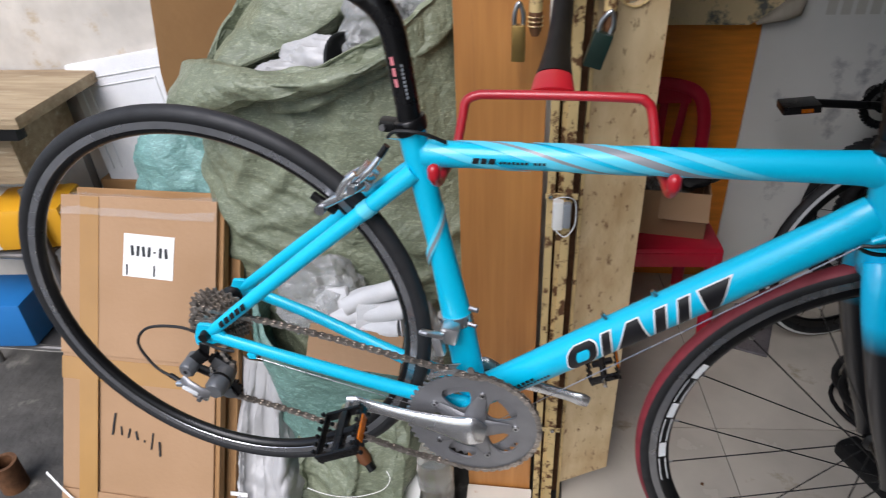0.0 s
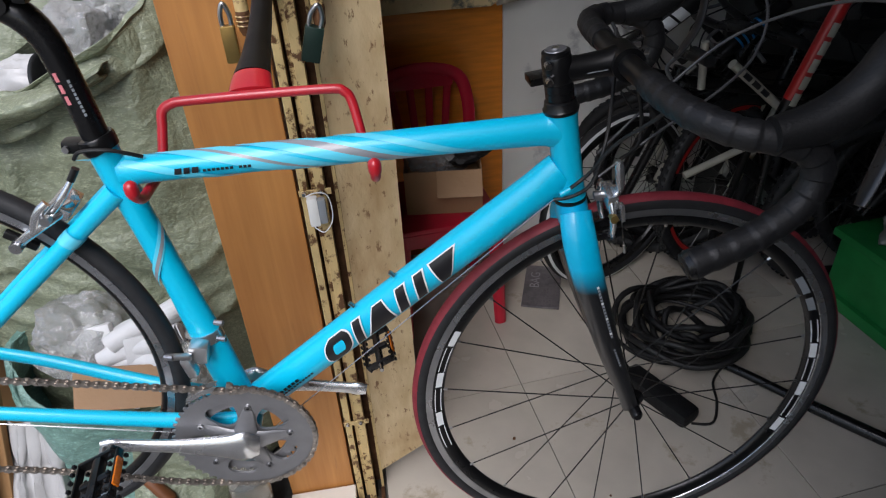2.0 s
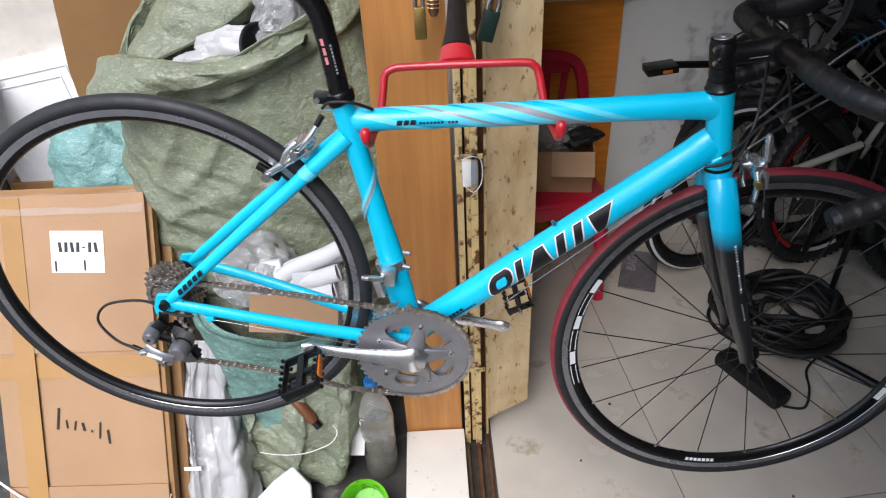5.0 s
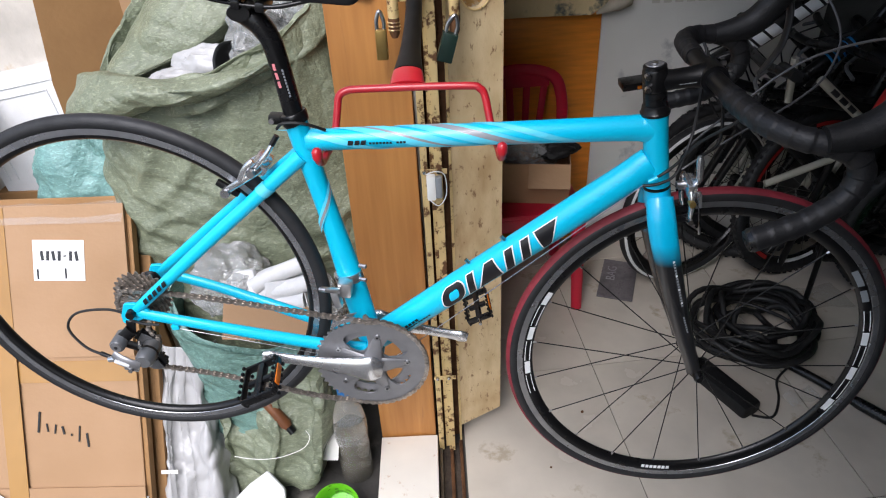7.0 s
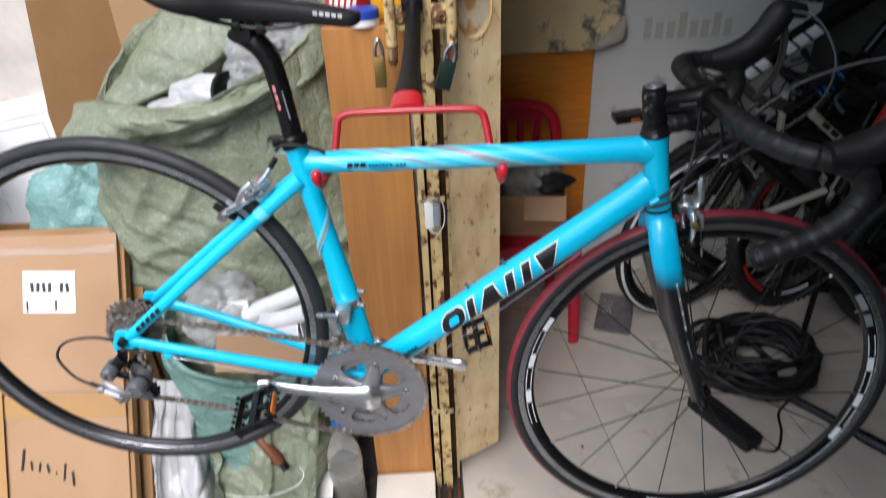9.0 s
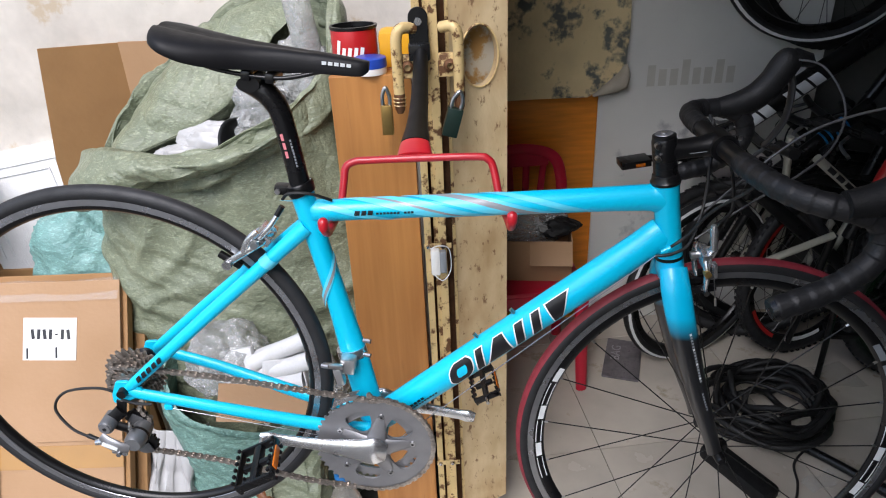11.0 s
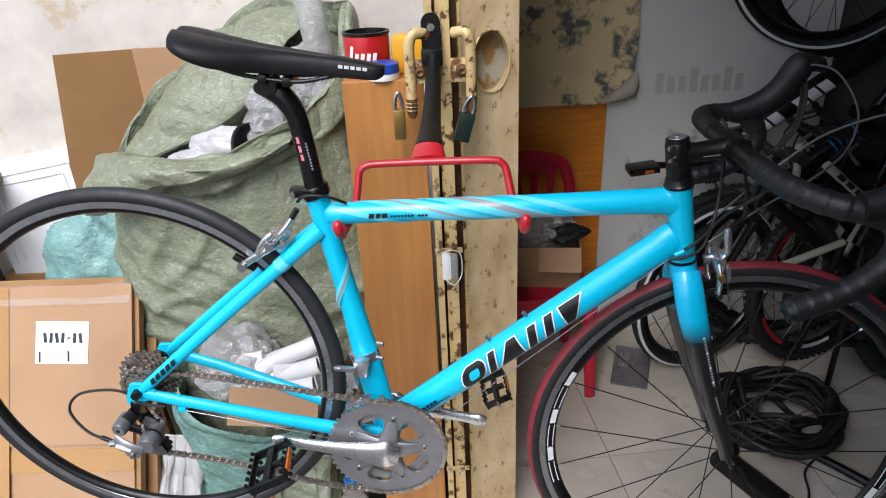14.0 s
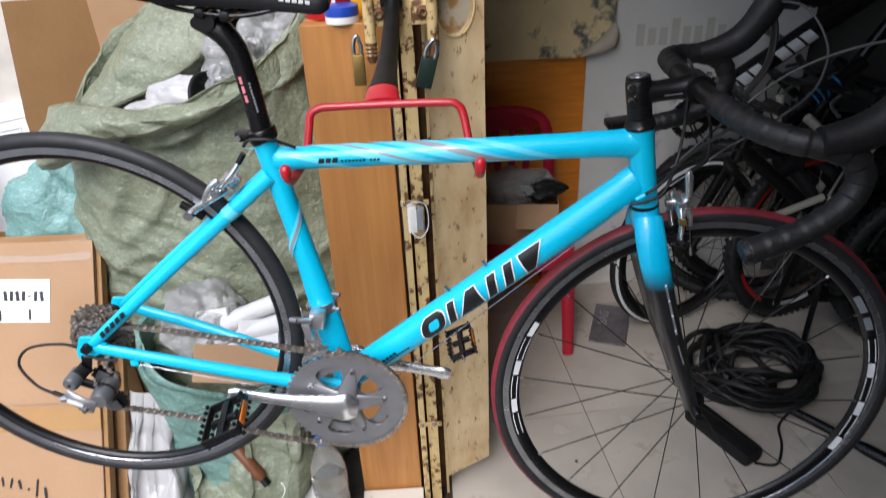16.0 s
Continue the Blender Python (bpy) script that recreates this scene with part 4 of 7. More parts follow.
cme = bpy.data.meshes.new("chain")
cme.from_pydata(verts, [], faces)
cme.materials.append(CHAIN_STEEL)
chain = new("chain", cme)
chain.parent = bike
chain["label"] = "brown-grey oiled roller chain"

# front derailleur
fd = new("front_derailleur")
fd.parent, fd.location = bike, L(0, 0, Z0)
fd["label"] = "silver front derailleur"
part("clamp_band", sweep([L(-0.0285, 0, 0.925), L(-0.0255, 0, 0.908)], [(0.0255, 0.0185), (0.0255, 0.0185)], 24), ALLOY, fd)
part("fd_body", box((0.026, 0.022, 0.030), tuple(L(-0.030, 0.030, 0.912)), (0, 12, 0), 0.005), ALLOY, fd)
part("fd_link", box((0.014, 0.016, 0.034), tuple(L(-0.044, 0.042, 0.898)), (0, -10, 0), 0.004), ALLOY, fd)
part("fd_arm", box((0.034, 0.008, 0.009), tuple(L(-0.052, 0.046, 0.920)), (0, 8, 0), 0.003), STEEL, fd)
for o2 in ((-0.004, 0.022, 0.925), (-0.002, 0.020, 0.952), (-0.070, 0.046, 0.922)):
    part("fd_bolt", rod(L(*o2), L(o2[0] + 0.012, o2[1] + 0.004, o2[2]), 0.0038, 8), STEEL, fd)
cg = [(cx + r * math.cos(radians(d)), cz + r * math.sin(radians(d)) - Z0) for r, ds in ((0.1135, range(98, 128, 6)), (0.1060, range(127, 97, -6))) for d in ds]
for off in (0.0585, 0.046):
    part("cage_side", plate(cg, -off - 0.0008, -off + 0.0008), ALLOY, fd, smooth=False)


# ---- brakes ----
BRASS_SCREW = mat("brass_screw", (0.45, 0.30, 0.10), 0.35, 0.8, scale=30, amount=0.3)
def caliper(at, lean, name="brake_caliper"):
    c = new(name)
    c.parent, c.location = bike, at
    c.rotation_euler, c.scale = (0, radians(lean), 0), (0.95, 0.95, 1.02)
    c["label"] = "silver dual-pivot brake caliper"
    for s, r in ((1, 0.0055), (-1, 0.0055)):
        p = spline([(0.002, 0.004 * s, 0.016, 0.006, 0.005), (0.004, 0.020 * s, 0.010, 0.0065, 0.005), (0.004, 0.031 * s, -0.012, 0.0065, 0.005), (0.003, 0.027 * s, -0.034, 0.006, 0.0045), (0.003, 0.020 * s, -0.044, 0.006, 0.004)], 5)
        part("caliper_arm", sweep([q[:3] for q in p], [(q[3], q[4]) for q in p], 12, up=(1, 0, 0)), ALLOY, c)
        part("pad_holder", box((0.040, 0.009, 0.011), (0.003, 0.0155 * s, -0.046), bevel=0.003), BLACK_SATIN, c, "black brake pad")
        part("pad_bolt", rod((0.003, 0.020 * s, -0.046), (0.003, 0.033 * s, -0.046), 0.0045, 10), STEEL, c)
    up_arm = spline([(0.008, -0.004, 0.012, 0.007, 0.005), (0.012, -0.022, 0.020, 0.007, 0.005), (0.014, -0.034, 0.030, 0.006, 0.005)], 5)
    part("upper_arm", sweep([q[:3] for q in up_arm], [(q[3], q[4]) for q in up_arm], 12, up=(1, 0, 0)), ALLOY, c)
    part("barrel_adjuster", sweep([(0.014, -0.034, 0.028), (0.014, -0.034, 0.044), (0.014, -0.034, 0.058), (0.014, -0.034, 0.066)], [0.0050, 0.0062, 0.0062, 0.0038], 12), ALLOY, c)
    part("caliper_body", box((0.016, 0.034, 0.026), (0.006, -0.012, 0.008), (14, 0, 0), 0.005), ALLOY, c)
    part("arm_screw", rod((0.003, -0.030, -0.010), (0.003, -0.041, -0.010), 0.0055, 10), BRASS_SCREW, c)
    part("pivot_bolt", rod((-0.012, 0, 0.006), (0.018, 0, 0.006), 0.006, 12), STEEL, c)
    part("quick_release", box((0.006, 0.012, 0.024), (0.016, -0.030, -0.008), (0, 0, 0), 0.002), ALLOY, c)
    part("cable_tail", rod((0.014, -0.033, -0.012), (0.016, -0.033, -0.062), 0.0009, 6), STEEL, c)
    part("cable_crimp", rod((0.016, -0.033, -0.056), (0.0165, -0.033, -0.068), 0.0020, 8), STEEL, c)


caliper(L(0.520, 0.022, 1.092), -8)
rear_caliper = new("brake_caliper")
rear_caliper.parent, rear_caliper.location = bike, L(0, 0, Z0)
rear_caliper["label"] = "silver rear brake caliper"
for s in (1, -1):
    p = spline([(*L(-0.128, 0.006 * s, 1.142), 0.006, 0.005), (*L(-0.138, 0.024 * s, 1.140), 0.007, 0.005), (*L(-0.162, 0.034 * s, 1.128), 0.0065, 0.005), (*L(-0.186, 0.030 * s, 1.112), 0.006, 0.0045), (*L(-0.196, 0.024 * s, 1.104), 0.006, 0.004)], 5)
    part("caliper_arm", sweep([q[:3] for q in p], [(q[3], q[4]) for q in p], 12), ALLOY, rear_caliper)
    part("pad_holder", box((0.040, 0.009, 0.011), tuple(L(-0.196, 0.0165 * s, 1.105)), (0, 38, 0), 0.003), BLACK_SATIN, rear_caliper, "black brake pad")
    part("pad_bolt", rod(L(-0.196, 0.020 * s, 1.104), L(-0.196, 0.036 * s, 1.104), 0.0075, 12), STEEL, rear_caliper)
p = spline([(*L(-0.166, 0.034, 1.126), 0.006, 0.005), (*L(-0.158, 0.036, 1.142), 0.0055, 0.004), (*L(-0.148, 0.036, 1.154), 0.0055, 0.004), (*L(-0.140, 0.034, 1.160), 0.005, 0.004)], 5)
part("upper_arm", sweep([q[:3] for q in p], [(q[3], q[4]) for q in p], 12), ALLOY, rear_caliper)
p = spline([(*L(-0.148, 0.026, 1.140), 0.0055, 0.004), (*L(-0.126, 0.028, 1.160), 0.0045, 0.0035), (*L(-0.108, 0.022, 1.182), 0.0035, 0.003)], 5)
part("lever_arm", sweep([q[:3] for q in p], [(q[3], q[4]) for q in p], 12), ALLOY, rear_caliper)
part("caliper_bridge", box((0.026, 0.050, 0.016), tuple(L(-0.138, 0.0, 1.141)), (0, 38, 0), 0.004), ALLOY, rear_caliper)
part("pivot_screw", rod(L(-0.146, 0.034, 1.140), L(-0.146, 0.043, 1.140), 0.006, 10), STEEL, rear_caliper)
part("adjuster", rod(L(-0.110, 0.022, 1.180), L(-0.100, 0.020, 1.194), 0.0045, 12), BLACK_SATIN, rear_caliper)

# seat post, clamp, saddle
part("seat_clamp", sweep([L(-0.0725, 0, 1.206), L(-0.0735, 0, 1.209), L(-0.0748, 0, 1.222), L(-0.0752, 0, 1.224)], [0.0195, 0.0212, 0.0212, 0.0195], 28), BLACK_SATIN, bike, "black seat clamp collar")
part("clamp_lug", box((0.022, 0.020, 0.015), tuple(L(-0.100, 0.004, 1.2155)), (0, 6, 0), 0.004), BLACK_SATIN, bike)
part("clamp_bolt", rod(L(-0.105, 0.012, 1.2155), L(-0.105, 0.018, 1.2155), 0.004, 8), STEEL, bike)
post = tube("seat_post", [(-0.0735, 0, 1.215), (-0.078, 0, 1.262), (-0.083, 0, 1.305), (-0.089, 0, 1.335), (-0.103, 0, 1.358), (-0.124, 0, 1.372)], [0.0150, 0.0150, 0.0150, 0.0155, 0.0165, 0.0150], BLACK_SATIN, label="black alloy seat post")
for k, (s0, s1) in enumerate(((0.052, 0.062), (0.065, 0.075), (0.078, 0.088))):
    part("post_lettering", patch(L(-0.0735, 0, 1.215), L(-0.087, 0, 1.325), 0.0150, s0, s1, -16, 0, 0.0, 0.0008, 3, 4), PINK_INK, post, "pink lettering drawn as plain bars")
for k in range(9):
    part("post_lettering", patch(L(-0.0735, 0, 1.215), L(-0.087, 0, 1.325), 0.0150, 0.036 + 0.0048 * k, 0.0395 + 0.0048 * k, 24, 34, 0.0, 0.0008, 2, 2), GREY_DECAL, post)
part("post_head", sweep([L(-0.120, 0.020, 1.374), L(-0.120, -0.020, 1.374)], [(0.016, 0.011)] * 2, 18, up=(0, 0, 1)), BLACK_SATIN, post)
saddle = new("saddle")
saddle.parent, saddle.location = bike, L(-0.094, 0, 1.414)
saddle.rotation_euler, saddle.scale = (0, radians(9.3), 0), (0.965, 1, 0.88)
saddle["label"] = "black padded racing saddle"
sec = [(-0.15, 0.026, 0.0084), (-0.145, 0.048, 0.0118), (-0.125, 0.062, 0.0168), (-0.095, 0.061, 0.0218), (-0.06, 0.05, 0.0235), (-0.02, 0.034, 0.0227), (0.025, 0.024, 0.021), (0.07, 0.019, 0.0185), (0.11, 0.0165, 0.016), (0.136, 0.014, 0.0134), (0.146, 0.008, 0.0076)]
sb = bmesh.new()
rows = []
for q in spline(sec, 4):
    x, w, t = q
    lift = 0.012 + 0.010 * max(0, (-x - 0.02) / 0.13) ** 1.5 - 0.006 * max(0, x / 0.146) ** 2
    row = []
    for k in range(25):
        a = math.pi * (-0.08 + 1.16 * k / 24)
        y = w * math.cos(a)
        dip = 0.004 * math.exp(-(y / 0.010) ** 2) * (1 if x < 0.06 else 0.3)
        row.append(sb.verts.new((x, y, lift + (t * math.sin(a) ** 0.55 if math.sin(a) > 0 else t * math.sin(a) * 1.3) - t - dip + 0.012 * (abs(math.cos(a)) ** 6) * -0.6)))
    rows.append(row)
for i in range(len(rows) - 1):
    for k in range(24):
        sb.faces.new((rows[i][k], rows[i + 1][k], rows[i + 1][k + 1], rows[i][k + 1]))
    sb.faces.new((rows[i][24], rows[i + 1][24], rows[i + 1][0], rows[i][0]))
sb.faces.new(rows[0]), sb.faces.new(rows[-1][::-1])
bmesh.ops.recalc_face_normals(sb, faces=sb.faces)
part("saddle_shell", sb, LEATHER, saddle, "black leather cover", sharp=60)
for s in (1, -1):
    part("saddle_rail", sweep(spline([(-0.115, 0.030 * s, -0.010), (-0.075, 0.024 * s, -0.028), (-0.03, 0.022 * s, -0.034), (0.03, 0.022 * s, -0.032), (0.085, 0.012 * s, -0.016), (0.115, 0.006 * s, -0.012)], 6), 0.0036, 10), BLACK_SATIN, saddle, "black saddle rail")
for x in (-0.022, 0.012):
    part("rail_clamp", box((0.014, 0.054, 0.016), (x, 0, -0.035), bevel=0.004), BLACK_SATIN, saddle)
for k in range(5):
    part("saddle_lettering", box((0.0062, 0.001, 0.005), (0.086 + 0.0085 * k, -0.0193 + 0.0007 * k, -0.002), (8, 0, 2)), WHITE_INK, saddle, smooth=False)

# cables
for pts, r, m in (
    ([(0.560, 0.11, 1.272), (0.548, 0.10, 1.235), (0.520, 0.05, 1.180), (0.497, 0.026, 1.130), (0.470, 0.030, 1.112)], 0.0024, CABLE),
    ([(0.555, -0.09, 1.272), (0.545, -0.05, 1.225), (0.525, 0.0, 1.165), (0.505, 0.022, 1.118), (0.480, 0.030, 1.104), (0.455, 0.026, 1.098)], 0.0024, CABLE),
    ([(0.560, -0.12, 1.270), (0.575, -0.05, 1.215), (0.560, 0.02, 1.170), (0.529, 0.042, 1.155)], 0.0025, CABLE),
    ([(0.700, -0.205, 1.335), (0.745, -0.17, 1.330), (0.755, -0.10, 1.285), (0.725, -0.05, 1.240), (0.66, 0.0, 1.215), (0.58, 0.02, 1.175), (0.51, 0.026, 1.125)], 0.0018, mat("grey_cable", (0.06, 0.06, 0.063), 0.4)),
    ([(0.705, 0.205, 1.335), (0.735, 0.14, 1.345), (0.72, 0.05, 1.320), (0.67, -0.02, 1.270), (0.60, -0.03, 1.205), (0.525, -0.028, 1.13)], 0.0018, mat("grey_cable", (0.06, 0.06, 0.063), 0.4)),
):
    part("brake_cable", sweep(spline([L(*p) for p in pts], 8), r, 8, up=(0.1, 0.3, 0.9)), m, bike)
part("bare_wire", rod(L(0.455, 0.026, 1.098), L(0.03, 0.036, 0.742), 0.0008, 6), STEEL, bike)
part("rear_brake_cable", sweep(spline([L(-0.098, 0.020, 1.205), L(-0.085, 0.026, 1.216), L(-0.055, 0.024, 1.214), L(-0.028, 0.008, 1.196)], 6), 0.0024, 8), CABLE, bike)
part("cable_adjuster", rod(L(0.475, 0.030, 1.114), L(0.462, 0.030, 1.107), 0.0042, 10), BLUE, bike)
for u in (0.185, 0.245):
    part("bottle_boss", rod(L(u, 0.004, 0.757 + (u - 0.002) * 0.765 + 0.034 + 0.012), L(u - 0.006, 0.004, 0.757 + (u - 0.002) * 0.765 + 0.034 + 0.019), 0.0032, 8), STEEL, bike)

# ---- more materials ----
PLYWOOD = mat("plywood", (0.47, 0.215, 0.058), 0.45, dark=(0.31, 0.122, 0.030), scale=16, stretch=(3.0, 3.0, 0.18), stain=(0.24, 0.10, 0.035), stain_scale=6, stain_at=0.58, bump=0.0006, bump_scale=30)
CREAM_WOOD = mat("cream_board", (0.66, 0.52, 0.31), 0.5, dark=(0.40, 0.27, 0.13), scale=13, stretch=(1.6, 1.6, 0.8), stain=(0.20, 0.11, 0.05), stain_scale=42, stain_at=0.575, bump=0.0015, bump_scale=50)
RUSTY = mat("rusty_cream_steel", (0.68, 0.50, 0.23), 0.5, 0.15, scale=18, amount=0.25, stain=(0.12, 0.052, 0.018), stain_scale=38, stain_at=0.525, bump=0.002, bump_scale=60)
RUST = mat("rust", (0.17, 0.075, 0.03), 0.75, 0.2, scale=40, amount=0.55, bump=0.002, bump_scale=90)
SILL_PAINT = mat("white_sill_paint", (0.80, 0.76, 0.67), 0.5, scale=8, amount=0.12, stain=(0.50, 0.33, 0.18), stain_scale=24, stain_at=0.63)
BRASS = mat("brass", (0.42, 0.27, 0.09), 0.38, 0.9, scale=30, amount=0.4)
DARK_GREEN = mat("dark_green_lock", (0.012, 0.030, 0.022), 0.4, 0.2, scale=30)
KRAFT = mat("kraft_board", (0.37, 0.22, 0.115), 0.66, dark=(0.315, 0.185, 0.092), scale=5, stretch=(1, 1, 1.2), bump=0.0008, bump_scale=70, stain=(0.38, 0.21, 0.09), stain_scale=3, stain_at=0.62)
KRAFT_DARK = mat("kraft_dark", (0.33, 0.175, 0.065), 0.7, scale=8, amount=0.2, bump=0.0008, bump_scale=70)
PACK_TAPE = mat("packing_tape", (0.38, 0.205, 0.065), 0.18, scale=12, amount=0.15)
PAPER = mat("white_paper", (0.80, 0.79, 0.75), 0.6, scale=10, amount=0.06)
FOAM = mat("white_foam", (0.66, 0.66, 0.66), 0.7, scale=40, amount=0.08, bump=0.001, bump_scale=200)
BUBBLE = mat("bubble_wrap", (0.80, 0.81, 0.79), 0.14, trans=0.70, scale=40, amount=0.25, bump=0.006, bump_scale=85, spec=0.8)
# white plastic greyed down: shade from carton and bicycle sits in its colour
SHADED_WHITE = mat("shaded_white_plastic", (0.43, 0.425, 0.42), 0.34, scale=8, amount=0.15, bump=0.003, bump_scale=30)
OLIVE = weave("olive_sacking", (0.200, 0.222, 0.148), (0.130, 0.150, 0.098))
TEAL = weave("teal_sacking", (0.165, 0.285, 0.245), (0.10, 0.195, 0.165))
AQUA = weave("aqua_sacking", (0.17, 0.32, 0.30), (0.12, 0.25, 0.23))
RED_PLASTIC = mat("red_plastic", (0.52, 0.010, 0.035), 0.35, scale=20, amount=0.2)
GREEN_PLASTIC = mat("green_plastic", (0.14, 0.52, 0.015), 0.4, scale=20, amount=0.15, stain=(0.02, 0.08, 0.006), stain_scale=35, stain_at=0.56)
CRATE_GREEN = mat("crate_green", (0.02, 0.26, 0.06), 0.45, scale=14, amount=0.3)
GREY_BAG = mat("grey_bag", (0.26, 0.26, 0.22), 0.5, scale=10, amount=0.4, bump=0.004, bump_scale=30)
YELLOW_PACK = mat("yellow_pack", (0.72, 0.36, 0.02), 0.35, scale=10, amount=0.12)
BLUE_PACK = mat("blue_pack", (0.02, 0.17, 0.45), 0.35, scale=10, amount=0.2)
OLD_WOOD = mat("old_wood", (0.44, 0.34, 0.21), 0.7, dark=(0.27, 0.19, 0.11), scale=14, stretch=(0.6, 5, 5), bump=0.003, bump_scale=30, stain=(0.46, 0.38, 0.26), stain_scale=9, stain_at=0.58)
GREY_METAL = mat("grey_metal", (0.22, 0.21, 0.20), 0.4, 0.8, scale=30, amount=0.3)
CAN_RED = mat("can_red", (0.45, 0.012, 0.015), 0.3, 0.1, scale=20, amount=0.1)
BLUE_LID = mat("blue_lid", (0.015, 0.06, 0.38), 0.35, scale=20, amount=0.1)
BROWN_HANDLE = mat("brown_handle", (0.17, 0.06, 0.02), 0.45, scale=20, amount=0.3)
BAG_MESH = mat("mesh_bag", (0.20, 0.18, 0.19), 0.3, scale=60, amount=0.5)
CLEAR = mat("clear_bottle", (0.80, 0.84, 0.82), 0.08, scale=20, amount=0.05, trans=0.92, spec=0.5)
LIQUID = mat("murky_oil", (0.15, 0.125, 0.09), 0.2, scale=10, amount=0.2)
FILM = mat("plastic_film", (0.75, 0.76, 0.74), 0.15, scale=30, amount=0.1, alpha=0.16, bump=0.006, bump_scale=40, spec=0.9)
BLUE_TRIM = mat("blue_trim", (0.02, 0.16, 0.42), 0.4)
RED_FRAME = mat("red_frame_paint", (0.42, 0.015, 0.015), 0.3, scale=10, amount=0.1, coat=0.3)
WHITE_FRAME = mat("white_frame_paint", (0.40, 0.385, 0.32), 0.35, scale=10, amount=0.15)


def solo(name, bm, material, label, category, at=(0, 0, 0), rot=(0, 0, 0), group="", kind="", smooth=True):
    ob = part(name, bm, material, smooth=smooth)
    ob.matrix_world = pose(*at, *rot)
    return tagged(ob, label, category, group, kind)


# ---- door line: plywood block, folding gate, cream board, sill, rail ----
plyw = thing("plywood_upright", pose(0.012, 1.055, 0), "orange plywood upright with dark stains beside the gate", "board")
for k in range(6):
    part("ply_sheet", box((0.160 - 0.002 * (k % 2), 0.0188, 1.296 - 0.002 * (k % 3)), (0, 0.0095 + 0.0192 * k, 0.648), bevel=0.0015), PLYWOOD, plyw, smooth=False)
gate = thing("folding_gate", pose(0.13, 1.05, 0), "folded cream steel gate with rust along its channels", "gate")
for x, w, y in ((-0.022, 0.015, 0.0), (-0.004, 0.010, 0.012), (0.009, 0.017, -0.004), (0.036, 0.007, 0.03)):
    part("channel_face", box((w, 0.006, 2.3), (x, y - 0.014, 1.15), bevel=0.0012), RUSTY, gate, smooth=False)
    for side in (-1, 1):
        part("channel_lip", box((0.0035, 0.034, 2.3), (x + side * (w / 2 - 0.0024), y + 0.0062, 1.15), bevel=0.001), RUSTY, gate, smooth=False)
part("gap_leaf", box((0.06, 0.012, 2.3), (0.010, 0.045, 1.15)), RUST, gate, "rust-brown back leaf", smooth=False)
for z in (0.30, 0.93, 1.62):
    part("strap", box((0.060, 0.004, 0.012), (-0.002, -0.019, z), (0, 0, 0), 0.001), RUSTY, gate)
    for x in (-0.022, 0.009):
        part("rivet", lathe([(0.0, -0.027), (0.004, -0.026), (0.0055, -0.022), (0.0055, -0.019)], 12, closed=False), STEEL, gate).location = (x, 0, z)
# the lock fittings
for s, x in ((-1, -0.058), (1, 0.052)):
    yoke = sweep(spline([(x * 0.45, -0.03, 1.385), (x * 0.85, -0.045, 1.388), (x * 1.02, -0.048, 1.372), (x * 1.04, -0.046, 1.33), (x * 1.04, -0.044, 1.27)], 6), [0.0105] * 25, 14, up=(0, 1, 0))
    part("bolt_handle", yoke, RUSTY, gate, "cream painted bolt handle")
    part("lock_plate", box((0.044, 0.014, 0.044), (x * 0.72, -0.034, 1.318), bevel=0.004), RUSTY, gate)
    part("keyhole_boss", lathe([(0.006, -0.012), (0.009, -0.010), (0.012, -0.004), (0.012, 0.006)], 18, closed=False), RUST, gate).location = (x * 0.72, -0.038, 1.318)
    part("lock_barrel", sweep([(x * 1.04, -0.044, 1.285), (x * 1.04, -0.044, 1.262), (x * 1.04, -0.044, 1.240), (x * 1.04, -0.044, 1.232)], [0.0095, 0.011, 0.0095, 0.006], 14), RUST, gate)
for k in range(3):
    part("barrel_ring", lathe([(0.0115, -0.0015), (0.0125, 0), (0.0115, 0.0015), (0.010, 0)], 16, "Z"), RUSTY, gate).location = (-0.0603, -0.044, 1.262 - 0.007 * k)


def padlock(at, body, label, size, lean):
    t = thing("padlock", pose(*at, 0, lean, 0), label, "padlock", "padlocks on the gate")
    w, d, h = size
    part("lock_body", box((w, d, h), (0, 0, -h / 2), bevel=0.003), body, t)
    part("shackle", sweep(spline([(-w * 0.3, 0, -0.004), (-w * 0.3, 0, 0.016), (0, 0, 0.032), (w * 0.3, 0, 0.016), (w * 0.3, 0, -0.004)], 6), 0.0038, 10), STEEL, t, "steel shackle")


padlock((0.044, 0.998, 1.252), BRASS, "brass padlock hanging from a bolt handle", (0.022, 0.016, 0.058), 0)
padlock((0.176, 0.995, 1.240), DARK_GREEN, "dark green padlock hanging from a bolt handle", (0.030, 0.022, 0.056), 16)

# wall holder
holder = thing("bicycle_hook", pose(0.112, 1.02, 1.40), "black steel wall arm with a red bicycle hook", "hook")
part("mount_plate", plate([(-0.018, -0.074), (0.018, -0.074)] + [(0.018 * math.cos(radians(d)), 0.005 + 0.018 * math.sin(radians(d))) for d in range(0, 181, 15)], -0.006, 0.0, bevel=0.001), BLACK_SATIN, holder)
part("bolt_head", sweep([(0, -0.0055, -0.002), (0, -0.012, -0.002)], 0.0075, 6, up=(0, 0, 1)), STEEL, holder, smooth=False)
part("clip", box((0.040, 0.024, 0.030), (0, -0.010, -0.055), bevel=0.003), BLACK_SATIN, holder)
